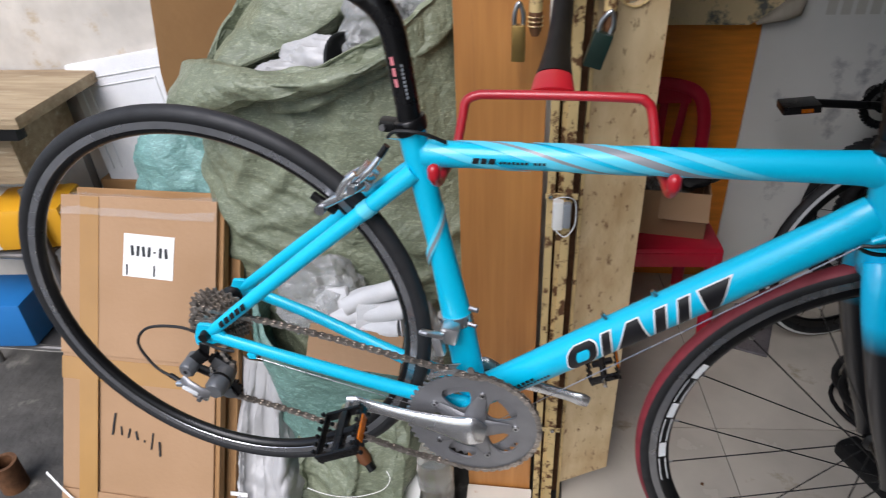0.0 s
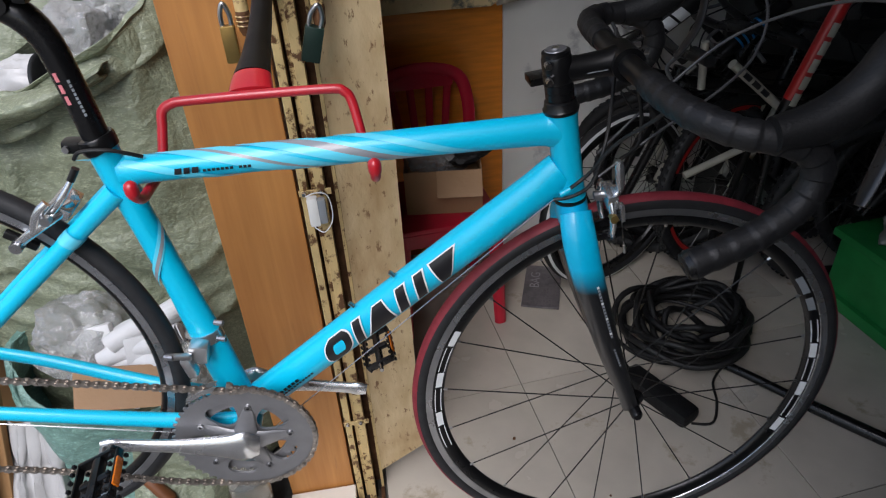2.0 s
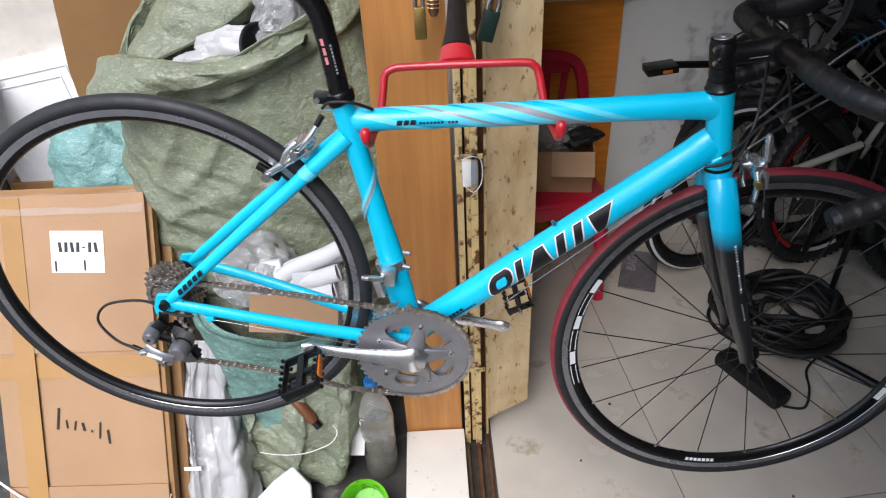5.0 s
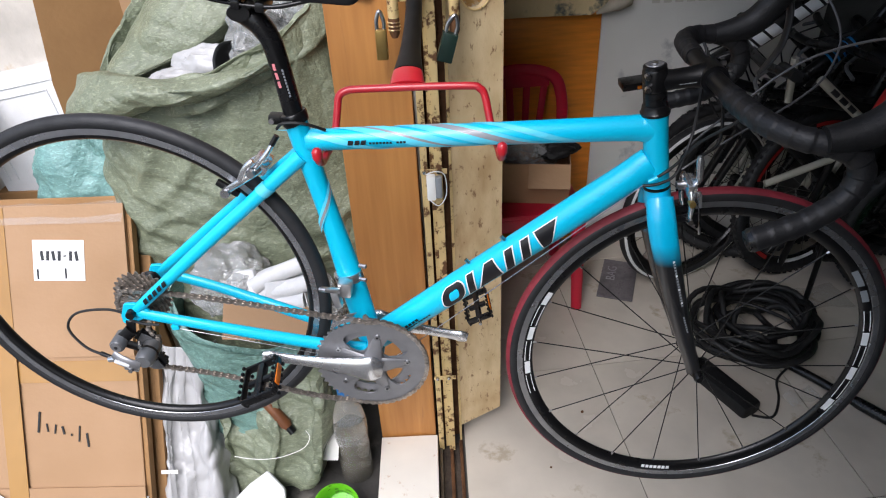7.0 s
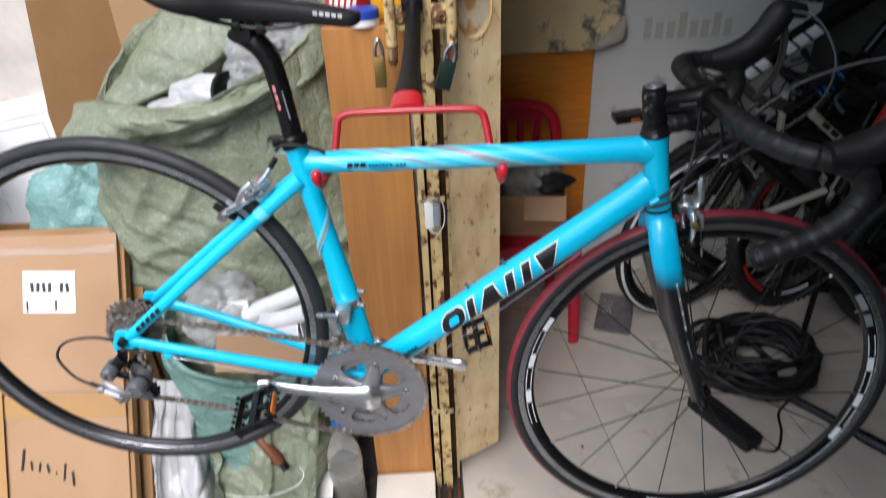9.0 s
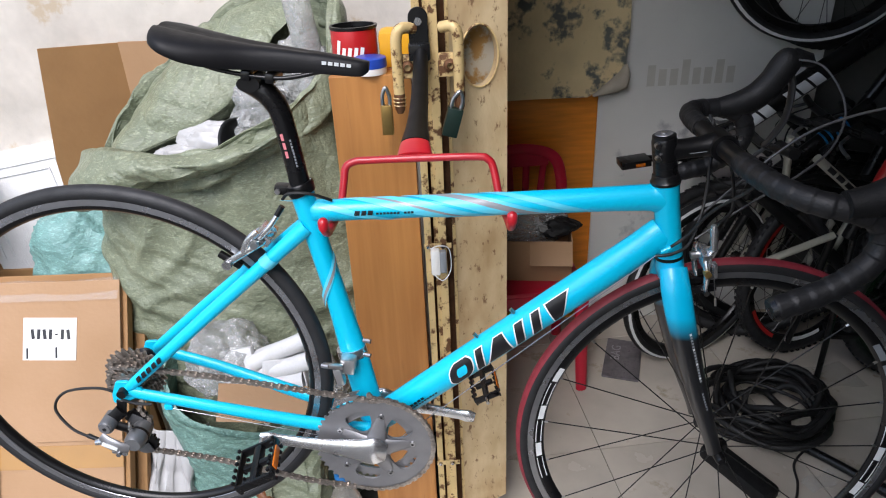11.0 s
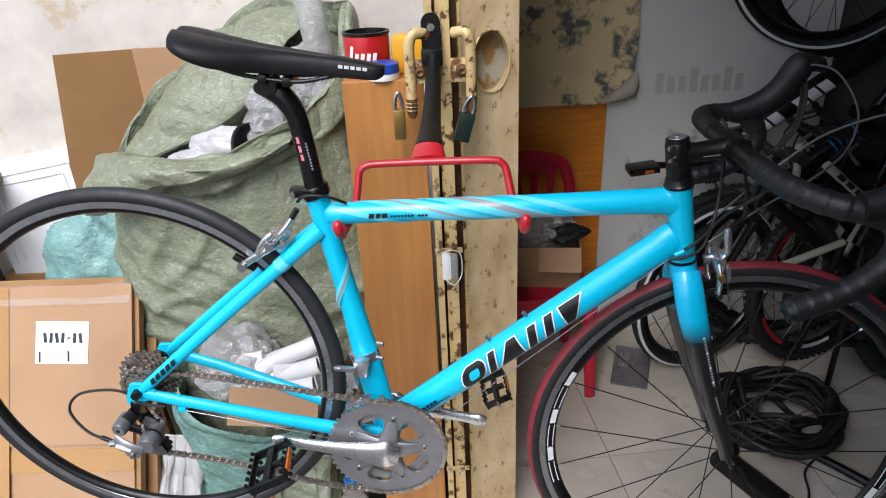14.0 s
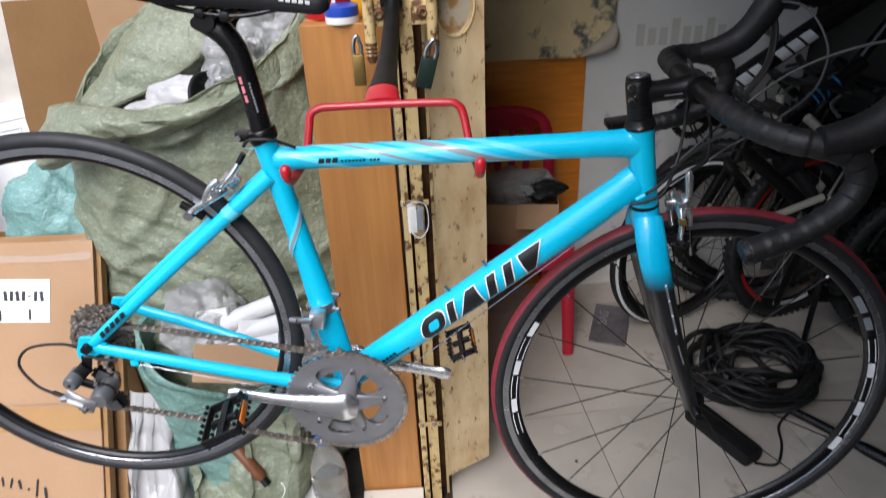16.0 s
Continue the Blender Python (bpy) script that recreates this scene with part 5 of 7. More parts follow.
arm_pts = spline([(0.002, -0.015, -0.055, 0.013, 0.011), (0.000, -0.05, -0.085, 0.014, 0.012), (-0.004, -0.12, -0.118, 0.0155, 0.013), (-0.009, -0.19, -0.141, 0.018, 0.014), (-0.013, -0.252, -0.155, 0.024, 0.013)], 6)
part("arm", sweep([q[:3] for q in arm_pts], [(q[3], q[4]) for q in arm_pts], 18, up=(0, 0, 1)), mat("black_arm_paint", (0.005, 0.005, 0.0055), 0.42, scale=40, amount=0.3, spec=0.2), holder, "black steel arm")
part("red_collar", sweep([(-0.0132, -0.252, -0.155), (-0.0138, -0.266, -0.159), (-0.0142, -0.284, -0.164)], [(0.024, 0.012), (0.026, 0.012), (0.028, 0.008)], 20, up=(0, 0, 1)), RED_PAINT, holder)


def HL(u, off, z):
    w = bike.matrix_world @ L(u, off, z)
    return w - Vector((0.112, 1.02, 1.40))


bpy.context.view_layer.update()
hook = spline([HL(-0.036, 0.047, 1.176), HL(-0.036, 0.043, 1.163), HL(-0.035, 0.028, 1.1525), HL(-0.034, 0.0, 1.1515), HL(-0.031, -0.022, 1.154), HL(-0.024, -0.040, 1.172), HL(-0.018, -0.052, 1.205), HL(-0.014, -0.058, 1.224), HL(0.0, -0.060, 1.232), HL(0.02, -0.060, 1.2335), HL(0.10, -0.060, 1.2345), HL(0.19, -0.060, 1.234), HL(0.207, -0.059, 1.230), HL(0.2155, -0.056, 1.217), HL(0.224, -0.040, 1.175), HL(0.231, -0.022, 1.1565), HL(0.235, 0.0, 1.153), HL(0.237, 0.028, 1.154), HL(0.238, 0.043, 1.165), HL(0.238, 0.047, 1.178)], 6)
part("hook_bar", sweep(hook, 0.0062, 12, up=(0.3, 0.5, 0.8)), RED_PAINT, holder, "bent red steel bar")
for u, z in ((-0.036, 1.176), (0.238, 1.178)):
    tip = lathe([(0.0, -0.012), (0.0060, -0.011), (0.0078, -0.007), (0.0080, 0.002), (0.0066, 0.006), (0.0035, 0.0085), (0.0, 0.0095)], 18, "Z", closed=False)
    part("hook_tip", tip, RED_PAINT, holder).location = HL(u, 0.047, z)

# small light hanging on the gate
tag_light = thing("clip_light", pose(0.128, 1.005, 0.905), "small white and grey clip light wired to the gate", "light")
part("light_shell", box((0.020, 0.018, 0.060), (-0.006, 0, 0), bevel=0.005), PAPER, tag_light)
part("light_lens", box((0.016, 0.016, 0.052), (0.010, 0, 0), bevel=0.005), GREY_DECAL, tag_light)
part("tie_wire", sweep(spline([(-0.016, -0.004, 0.034), (0.004, -0.012, 0.044), (0.024, -0.004, 0.030), (0.026, 0, -0.02), (0.008, -0.012, -0.040), (-0.012, -0.006, -0.026)], 6), 0.0012, 6), WHITE_INK, tag_light)


def holed_board(w, z0l, z0r, z1, t, oval):
    """An upright board with an oval opening; its foot runs from z0l to z0r."""
    b = bmesh.new()
    cxo, czo, rx, rz = oval
    loops = []
    for y in (0, t):
        outer = [b.verts.new(p) for p in ((0, y, z0l), (w, y, z0r), (w, y, z1), (0, y, z1))]
        inner = [b.verts.new((cxo + rx * math.cos(a), y, czo + rz * math.sin(a))) for a in (2 * math.pi * k / 40 for k in range(40))]
        es = [b.edges.new((L2[i], L2[(i + 1) % len(L2)])) for L2 in (outer, inner) for i in range(len(L2))]
        bmesh.ops.triangle_fill(b, use_beauty=True, use_dissolve=False, edges=es)
        loops.append((outer, inner))
    for a, c in ((loops[0][0], loops[1][0]), (loops[0][1], loops[1][1])):
        for i in range(len(a)):
            j = (i + 1) % len(a)
            b.faces.new((a[i], a[j], c[j], c[i]))
    bmesh.ops.recalc_face_normals(b, faces=b.faces)
    return b


cream = thing("cream_board", pose(0.168, 1.066, 0, 0, 0, 14), "stained cream painted door board with an oval opening", "board")
part("board_face", holed_board(0.122, 0.066, 0.106, 2.2, 0.022, (0.063, 1.318, 0.0385, 0.060)), CREAM_WOOD, cream, smooth=False)
part("opening_rim", sweep([(0.063 + 0.0392 * math.cos(a), -0.001, 1.318 + 0.0607 * math.sin(a)) for a in (2 * math.pi * k / 40 for k in range(40))], 0.0022, 8, closed=True), RUSTY, cream)
part("back_sheet", box((0.12, 0.004, 2.0), (0.061, 0.040, 1.18)), mat("pale_back", (0.52, 0.47, 0.36), 0.5, scale=8, amount=0.2, stain=(0.36, 0.20, 0.06), stain_scale=16, stain_at=0.52), cream, smooth=False)
part("board_edge", box((0.006, 0.06, 2.1), (0.003, 0.034, 1.15)), RUST, cream, smooth=False)

sill = solo("door_sill", box((0.166, 1.35, 0.062), bevel=0.003), SILL_PAINT, "white painted sill plank worn and rust-stained", "sill", (0.014, 0.375, 0.017), (0, 0, 0), smooth=False)
track = thing("gate_rail", pose(0.135, 0.25, 0), "rusty steel floor rail of the folding gate", "rail")
part("rail_bed", box((0.074, 1.62, 0.012), (0, 0, -0.012)), mat("rail_dirt", (0.075, 0.055, 0.04), 0.85, scale=40, amount=0.6, bump=0.003, bump_scale=90), track, smooth=False)
for x, m2 in ((-0.030, GREY_METAL), (0.002, RUST), (0.030, RUST)):
    part("rail_bar", box((0.010, 1.62, 0.014), (x, 0, 0.0), bevel=0.002), m2, track)

# things on top of the plywood
can = thing("tin_can", pose(-0.020, 1.150, 1.296), "red tin can with a dark rim and white script", "can")
part("can_wall", lathe([(0.0455, 0), (0.0465, 0.002), (0.0465, 0.078), (0.0455, 0.080)], 40, "Z", closed=False), CAN_RED, can)
part("can_rim", lathe([(0.0465, 0.076), (0.0485, 0.078), (0.0485, 0.083), (0.043, 0.083), (0.042, 0.066), (0.0, 0.066)], 40, "Z", closed=False), BLACK_SATIN, can, "dark rim")
for k in range(5):
    a = radians(-128 + 15 * k)
    part("script_bar", box((0.0075, 0.001, 0.034 if k == 0 else 0.018), (0.0472 * math.cos(a), 0.0472 * math.sin(a), 0.042 if k == 0 else 0.036), (0, 12, -38 + 15 * k), 0.0), PAPER, can, smooth=False)
tin = thing("round_tin", pose(0.014, 1.076, 1.296), "small blue and white round tin", "tin")
part("tin_base", lathe([(0.0, 0), (0.031, 0), (0.032, 0.003), (0.032, 0.014)], 32, "Z", closed=False), PAPER, tin)
part("tin_lid", lathe([(0.0325, 0.013), (0.033, 0.016), (0.032, 0.030), (0.029, 0.032), (0.0, 0.032)], 32, "Z", closed=False), BLUE_LID, tin, "blue lid")
solo("orange_packet", box((0.075, 0.05, 0.075), bevel=0.014), YELLOW_PACK, "orange plastic packet standing behind the can", "packet", (0.069, 1.135, 1.334), (8, 0, -6))


# ---- sacks and packing outside ----
def cloth(fn, nu, nv, seed, amp=0.012, wrap=True, fold=0.010):
    """A crumpled cloth surface from fn(u, v), pushed in and out by creases."""
    b = bmesh.new()
    g = [[b.verts.new(fn(i / nu, j / nv)) for i in range(nu if wrap else nu + 1)] for j in range(nv + 1)]
    m = nu if wrap else nu
    for j in range(nv):
        for i in range(m):
            k = (i + 1) % nu if wrap else i + 1
            b.faces.new((g[j][i], g[j][k], g[j + 1][k], g[j + 1][i]))
    b.normal_update()
    off = Vector((seed * 3.1, seed * 1.7, seed * 5.3))

    def ridge(q, width=2.0):
        return math.exp(-(noise.noise(q) * width * 1.5) ** 2)
    for v in b.verts:
        p = v.co + off
        warp = Vector((noise.noise(p * 2.5), noise.noise(p * 2.5 + Vector((9, 0, 0))), noise.noise(p * 2.5 + Vector((0, 9, 0))))) * 0.16
        q = p + warp
        big = noise.noise(Vector((q.x * 3.5, q.y * 3.5, q.z * 3)))
        across, along = q.x * 0.6 + q.z * 0.8, q.x * 0.8 - q.z * 0.6
        c1 = ridge(Vector((across * 7.5, q.y * 4, along * 1.8)), 2.4)
        c2 = ridge(Vector((q.x * 7 - q.z * 5, q.y * 6, q.z * 3 + q.x * 3)), 2.4)
        c3 = ridge(Vector((across * 21, q.y * 9, along * 4.5)), 2.2)
        c4 = ridge(q * 34 + Vector((4, 4, 4)), 2.0)
        v.co += v.normal * (fold * 1.6 * big + amp * (1.3 * c1 + 1.0 * c2 + 0.42 * c3 + 0.08 * c4 - 0.8))
    bmesh.ops.recalc_face_normals(b, faces=b.faces)
    return b


def open_sack(name, c, rx, ry, tops, z0, material, label, seed, lip=0.05, bulge=0.18, nu=150, nv=90):
    """A sack with an open mouth; tops: heights of its rim, from the right round by the back."""
    def f(u, v):
        a = 2 * math.pi * u
        n = len(tops)
        k = (a / (2 * math.pi) * n) % n
        i = int(k)
        w = k - i
        q0, q1, q2, q3 = (tops[(i + j) % n] for j in (-1, 0, 1, 2))
        top = 0.5 * (2 * q1 + (q2 - q0) * w + (2 * q0 - 5 * q1 + 4 * q2 - q3) * w * w + (3 * q1 - q0 - 3 * q2 + q3) * w ** 3) + 0.008 * math.sin(5 * a + seed)
        if v < 0.9:
            t = v / 0.9
            z = z0 + (top - z0) * t
            s = 0.82 + bulge * math.sin(math.pi * min(1, t * 1.05)) ** 0.8 + 0.05 * math.sin(3 * a + 4 * t + seed)
            if t < 0.08:
                s *= 0.72 + 3.5 * t
        else:
            t = (v - 0.9) / 0.1
            z = top + 0.012 * math.sin(math.pi * t) - lip * t * t
            s = 0.86 + 0.05 * math.sin(3 * a + 4 + seed) + 0.10 * t
        return (c[0] + rx * s * math.cos(a), c[1] + ry * s * math.sin(a), z)
    ob = thing(name, pose(0, 0, 0), label, "sack")
    for nm, v0, v1, rows2 in (("sack_body", 0.0, 0.905, nv), ("folded_rim", 0.885, 1.0, max(14, nv // 6))):
        pc = part(nm, cloth(lambda u, v: f(u, v0 + (v1 - v0) * v), nu, rows2, seed), material, ob)
        sm = pc.modifiers.new("thickness", "SOLIDIFY")
        sm.thickness, sm.offset = 0.0025, 0
    return ob


def mound(name, c, rx, ry, h, material, label, category, seed, amp=0.014, fold=0.03, power=0.7, nu=150, nv=80, z0=-0.01, pleat=0.0):
    """A heap of crumpled cloth lying on the ground."""
    def f(u, v):
        a = 2 * math.pi * u
        t = math.pi / 2 * v
        ca, sa = math.cos(a), math.sin(a)
        s = 1 + 0.30 * noise.noise(Vector((ca * 0.9, sa * 0.9, seed)))
        n1 = noise.noise(Vector((1.7 * math.cos(a + 1.1 * v) + 0.9 * v, 1.7 * math.sin(a + 1.1 * v), 1.3 * v + seed * 1.3)))
        n2 = noise.noise(Vector((3.4 * math.cos(a - 0.9 * v) - 1.6 * v, 3.4 * math.sin(a - 0.9 * v) + 1.2 * v, 2.2 * v + seed * 2.1)))
        s += pleat * (1 - abs(v - 0.45)) * (0.6 - 2.4 * math.sqrt(n1 * n1 + 0.004) + 0.3 - 0.9 * math.sqrt(n2 * n2 + 0.004))
        drop = 0.80 + 0.5 * noise.noise(Vector((ca * 0.8 * (1 - v) + 4, sa * 0.8 * (1 - v), seed * 0.7)))
        w = math.cos(t) ** power
        return (c[0] + rx * s * w * ca, c[1] + ry * s * w * sa, z0 + h * drop * math.sin(t) ** 1.15)
    return tagged(part(name, cloth(f, nu, nv, seed, amp, True, fold), material), label, category)


def lump(c, r, seed, sub=4, amp=0.25, squash=(1, 1, 1)):
    b = bmesh.new()
    bmesh.ops.create_icosphere(b, subdivisions=sub, radius=1.0)
    for v in b.verts:
        n1 = noise.noise(v.co * 1.6 + Vector((seed, 0, 0))) + 0.5 * noise.noise(v.co * 4 + Vector((0, seed, 0))) + 0.45 * abs(noise.noise(v.co * 9 + Vector((0, 0, seed)))) 
        v.co = Vector(c) + Vector((v.co.x * squash[0], v.co.y * squash[1], v.co.z * squash[2])) * r * (1 + amp * n1)
    return b


big_sack = open_sack("olive_sack", (-0.345, 1.285), 0.335, 0.185, (1.39, 1.43, 1.39, 1.25, 1.11, 1.12, 1.15, 1.25), 0.0, OLIVE, "large open olive woven sack stuffed with packing foam", 1.0, 0.075, 0.18, 230, 150)
open_sack("teal_sack", (-0.385, 1.085), 0.205, 0.125, (0.50, 0.64, 0.62, 0.485), 0.0, TEAL, "green woven sack stuffed with foam tubes and card", 4.0, 0.05, 0.08, 150, 90)
aq = solo("aqua_sack", lump((0, 0, 0), 0.16, 3.0, 5, 0.16, (1.05, 0.7, 1.3)), AQUA, "small aqua woven sack tied up behind the cartons", "sack", (-0.80, 1.36, 0.74))
def drape(name, top, foot, pleats, depth, bulge, material, label, category, seed, amp=0.006, rest=0.0, lean=1.4):
    """A limp sheet hanging from the line top = (from, to) and spreading on the ground along foot = (from, to), in sharp pleats."""
    t0, t1, f0, f1 = (Vector(p) for p in (*top, *foot))

    def f(u, v):
        uu = u + 0.05 * math.sin(5 * v + seed)
        a, b = t0.lerp(t1, u), f0.lerp(f1, u)
        p = Vector((a.x + (b.x - a.x) * v, a.y + (b.y - a.y) * v ** lean, a.z + (b.z - a.z) * (1 - (1 - v) ** 1.25)))
        fold = 0.0
        for freq, ph, w in pleats:
            c = math.cos(2 * math.pi * (freq * uu + ph + 0.12 * v * math.sin(3 * ph)))
            fold += w * (math.copysign(abs(c) ** 0.55, c))
        fold += 0.7 * noise.noise(Vector((u * 3, v * 4, seed)))
        out = depth * fold * (0.35 + 0.65 * math.sin(math.pi * min(1, 0.12 + 0.8 * v)))
        edge = max(0, abs(2 * u - 1) - 0.86) / 0.14
        return p + Vector((0.3 * out, -0.8 * out - bulge * math.sin(math.pi * v) * (1 - 0.6 * abs(2 * u - 1) ** 2) + 0.05 * edge, 0.5 * out * (1 - v) + rest * v - 0.02 * edge * (1 - v)))
    ob = part(name, cloth(f, 170, 130, seed, amp, False, amp), material)
    ob.modifiers.new("thickness", "SOLIDIFY").thickness = 0.002
    return tagged(ob, label, category)


drape("white_cloth", ((-0.72, 1.06, 0.46), (-0.475, 1.045, 0.44)), ((-0.90, 0.700, 0.0), (-0.455, 0.815, 0.0)), ((1.25, 0.10, 0.75), (2.9, 0.45, 0.35), (6.1, 0.8, 0.10)), 0.038, 0.03, SHADED_WHITE, "crumpled white plastic sheet draped down to the ground", "sheet", 7.0, 0.012)
floor_sack = drape("olive_floor_sack", ((-0.47, 0.975, 0.40), (-0.16, 0.985, 0.41)), ((-0.530, 0.925, 0.0), (-0.215, 0.885, 0.0)), ((0.85, 0.35, 0.8), (2.2, 0.1, 0.35)), 0.034, 0.045, OLIVE, "slumped empty olive sack on the ground", "sack", 9.0, 0.014)
part("tie_cord", sweep(spline([(-0.427, 0.868, 0.217), (-0.385, 0.855, 0.221), (-0.343, 0.850, 0.222), (-0.297, 0.855, 0.223), (-0.245, 0.868, 0.236), (-0.227, 0.880, 0.260), (-0.236, 0.890, 0.277)], 6), 0.0010, 8, up=(0, 0, 1)), PAPER, floor_sack, "thin white cord")

mound("cement_lump", (-0.215, 0.655), 0.20, 0.10, 0.055, mat("rough_cement", (0.27, 0.235, 0.19), 0.85, scale=16, amount=0.5, bump=0.008, bump_scale=40), "rough broken cement strip on the ground", "cement", 13.0, 0.012, 0.010, 0.4, 120, 50, -0.02, 0.1)

# the turned-down flap along the big sack's mouth
FLAP_TOP = spline([(-0.66, 1.20, 1.130), (-0.60, 1.135, 1.150), (-0.52, 1.105, 1.156), (-0.44, 1.090, 1.156), (-0.355, 1.090, 1.146), (-0.27, 1.095, 1.160), (-0.19, 1.105, 1.186)], 6)
FLAP_FOOT = spline([(-0.715, 1.16, 0.985), (-0.650, 1.110, 1.010), (-0.555, 1.085, 1.052), (-0.455, 1.070, 1.080), (-0.36, 1.068, 1.090), (-0.27, 1.075, 1.112), (-0.19, 1.090, 1.150)], 6)


def flap(u, v):
    i = min(int(u * (len(FLAP_TOP) - 1)), len(FLAP_TOP) - 2)
    w = u * (len(FLAP_TOP) - 1) - i
    a = Vector(FLAP_TOP[i]) * (1 - w) + Vector(FLAP_TOP[i + 1]) * w
    b = Vector(FLAP_FOOT[i]) * (1 - w) + Vector(FLAP_FOOT[i + 1]) * w
    if v < 0.25:
        t = v / 0.25
        return a + Vector((0, 0.07 * (1 - t), -0.035 * (1 - t) ** 2))
    t = (v - 0.25) / 0.75
    return a * (1 - t) + b * t + Vector((0, -0.030 * math.sin(math.pi * t) + 0.03 * max(0, t - 0.85) / 0.15, 0.014 * math.sin(math.pi * t)))


fl_ob = part("turned_flap", cloth(flap, 120, 44, 6.0, 0.009, False, 0.008), OLIVE, big_sack)
fl_mod = fl_ob.modifiers.new("thickness", "SOLIDIFY")
fl_mod.thickness, fl_mod.offset = 0.0025, 0

# the back of the sack sinks forward into its mouth
FOLD_TOP = spline([(-0.645, 1.33, 1.120), (-0.570, 1.40, 1.215), (-0.487, 1.42, 1.305), (-0.405, 1.425, 1.370), (-0.269, 1.42, 1.415), (-0.150, 1.40, 1.420)], 6)
FOLD_FOOT = spline([(-0.600, 1.20, 1.085), (-0.527, 1.21, 1.118), (-0.458, 1.22, 1.142), (-0.402, 1.23, 1.166), (-0.336, 1.25, 1.205), (-0.255, 1.29, 1.27)], 6)


def back_fold(u, v):
    i = min(int(u * (len(FOLD_TOP) - 1)), len(FOLD_TOP) - 2)
    w = u * (len(FOLD_TOP) - 1) - i
    a = Vector(FOLD_TOP[i]).lerp(Vector(FOLD_TOP[i + 1]), w)
    b = Vector(FOLD_FOOT[i]).lerp(Vector(FOLD_FOOT[i + 1]), w)
    if v > 0.88:
        t = (v - 0.88) / 0.12
        return b + Vector((0.0, 0.030 * t, -0.030 * t))
    t = v / 0.88
    return a.lerp(b, t) + Vector((0, -0.022 * math.sin(math.pi * t), 0.022 * math.sin(math.pi * t)))


bf_ob = part("sunken_back", cloth(back_fold, 130, 60, 2.5, 0.010, False, 0.010), OLIVE, big_sack)
bf_ob.modifiers.new("thickness", "SOLIDIFY").thickness = 0.0025

# foam and wrap in the big sack
for c2, r2, s2, q2 in (((-0.245, 1.225, 1.165), 0.078, 2.0, (0.95, 0.9, 1.25)), ((-0.15, 1.26, 1.26), 0.07, 5.0, (1, 0.8, 1.1))):
    tagged(part("bubble_wrap", lump(c2, r2, s2, 4, 0.30, q2), BUBBLE, smooth=False), "lump of clear bubble wrap in the open sack", "bubble wrap", "packing in the sacks")
# the same greyed white carries the shade inside the sack's mouth
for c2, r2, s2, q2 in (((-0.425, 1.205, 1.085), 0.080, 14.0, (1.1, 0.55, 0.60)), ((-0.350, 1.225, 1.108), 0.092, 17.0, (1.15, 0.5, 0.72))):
    tagged(part("foam_wrap", lump(c2, r2, s2, 5, 0.20, q2), SHADED_WHITE), "soft white foam wrap in the open sack", "foam", "packing in the sacks")
solo("plastic_strip", sweep(spline([(-0.018, 0.004, -0.030), (-0.022, -0.004, 0.0), (-0.012, -0.006, 0.026), (0.012, 0.002, 0.040)], 5), [(0.006, 0.022)] * 16, 16, up=(0.5, 0.8, 0.2)), BLACK_SATIN, "curved black plastic strip among the foam", "strip", (-0.300, 1.172, 1.150), (-30, 0, -20))
solo("bubble_roll", sweep(spline([(0.02, 0, -0.12), (0.005, 0, -0.03), (-0.005, 0.01, 0.04), (-0.01, 0.02, 0.10)], 8), [0.030] * 25, 18), BUBBLE, "roll of bubble wrap standing in the sack", "bubble wrap", (-0.145, 1.25, 1.40))
# foam in the green sack
for k, (y2, z2, r2) in enumerate(((0.985, 0.655, 0.022), (0.995, 0.690, 0.021), (1.03, 0.715, 0.022), (1.01, 0.735, 0.020), (0.975, 0.620, 0.020))):
    tagged(solo("foam_tube", sweep(spline([(-0.085, 0, -0.01), (-0.03, 0.004, 0.0), (0.03, 0, 0.006), (0.075, 0.006, 0.01), (0.079, 0.006, 0.0105)], 5), [r2] * 20 + [r2 * 0.6], 16, up=(0, 0.2, 1)), FOAM, "white foam tube in a clear sleeve", "foam", (-0.270 + 0.012 * k, y2, z2 - 0.04), (0, -4 - 3 * k, 6 * k - 8)), group="packing in the sacks")
tagged(part("bubble_wrap", lump((-0.385, 1.075, 0.63), 0.095, 8.0, 4, 0.3, (1.1, 0.8, 1.0)), BUBBLE, smooth=False), "lump of clear bubble wrap in the green sack", "bubble wrap", "packing in the sacks")
tagged(part("bubble_wrap", lump((-0.17, 1.03, 0.56), 0.075, 11.0, 4, 0.3, (0.8, 0.8, 1.4)), BUBBLE, smooth=False), "lump of clear bubble wrap in the green sack", "bubble wrap", "packing in the sacks")
solo("card_piece", box((0.20, 0.006, 0.085), bevel=0.001), KRAFT, "torn brown card sticking out of the green sack", "card", (-0.285, 0.940, 0.600), (-30, 8, 2), smooth=False)
solo("foam_slab", box((0.09, 0.05, 0.075), bevel=0.006), FOAM, "white foam slab beside the torn card", "foam", (-0.245, 1.005, 0.640), (-12, 6, 8))
solo("foam_slab", box((0.075, 0.02, 0.09), bevel=0.006), FOAM, "white foam slab leaning in the green sack", "foam", (-0.345, 1.015, 0.650), (-20, -8, -4))

# small things on the ground
solo("foam_scrap", plate([(0, 0), (0.030, 0.042), (0.072, 0.078), (0.060, 0.142), (0.006, 0.186), (-0.040, 0.146), (-0.078, 0.100), (-0.060, 0.028), (-0.030, 0.044)], -0.008, 0.008, bevel=0.003), FOAM, "torn white foam sheet leaning on the olive sack", "foam", (-0.396, 0.768, -0.015), (-48, 4, -6), smooth=False)
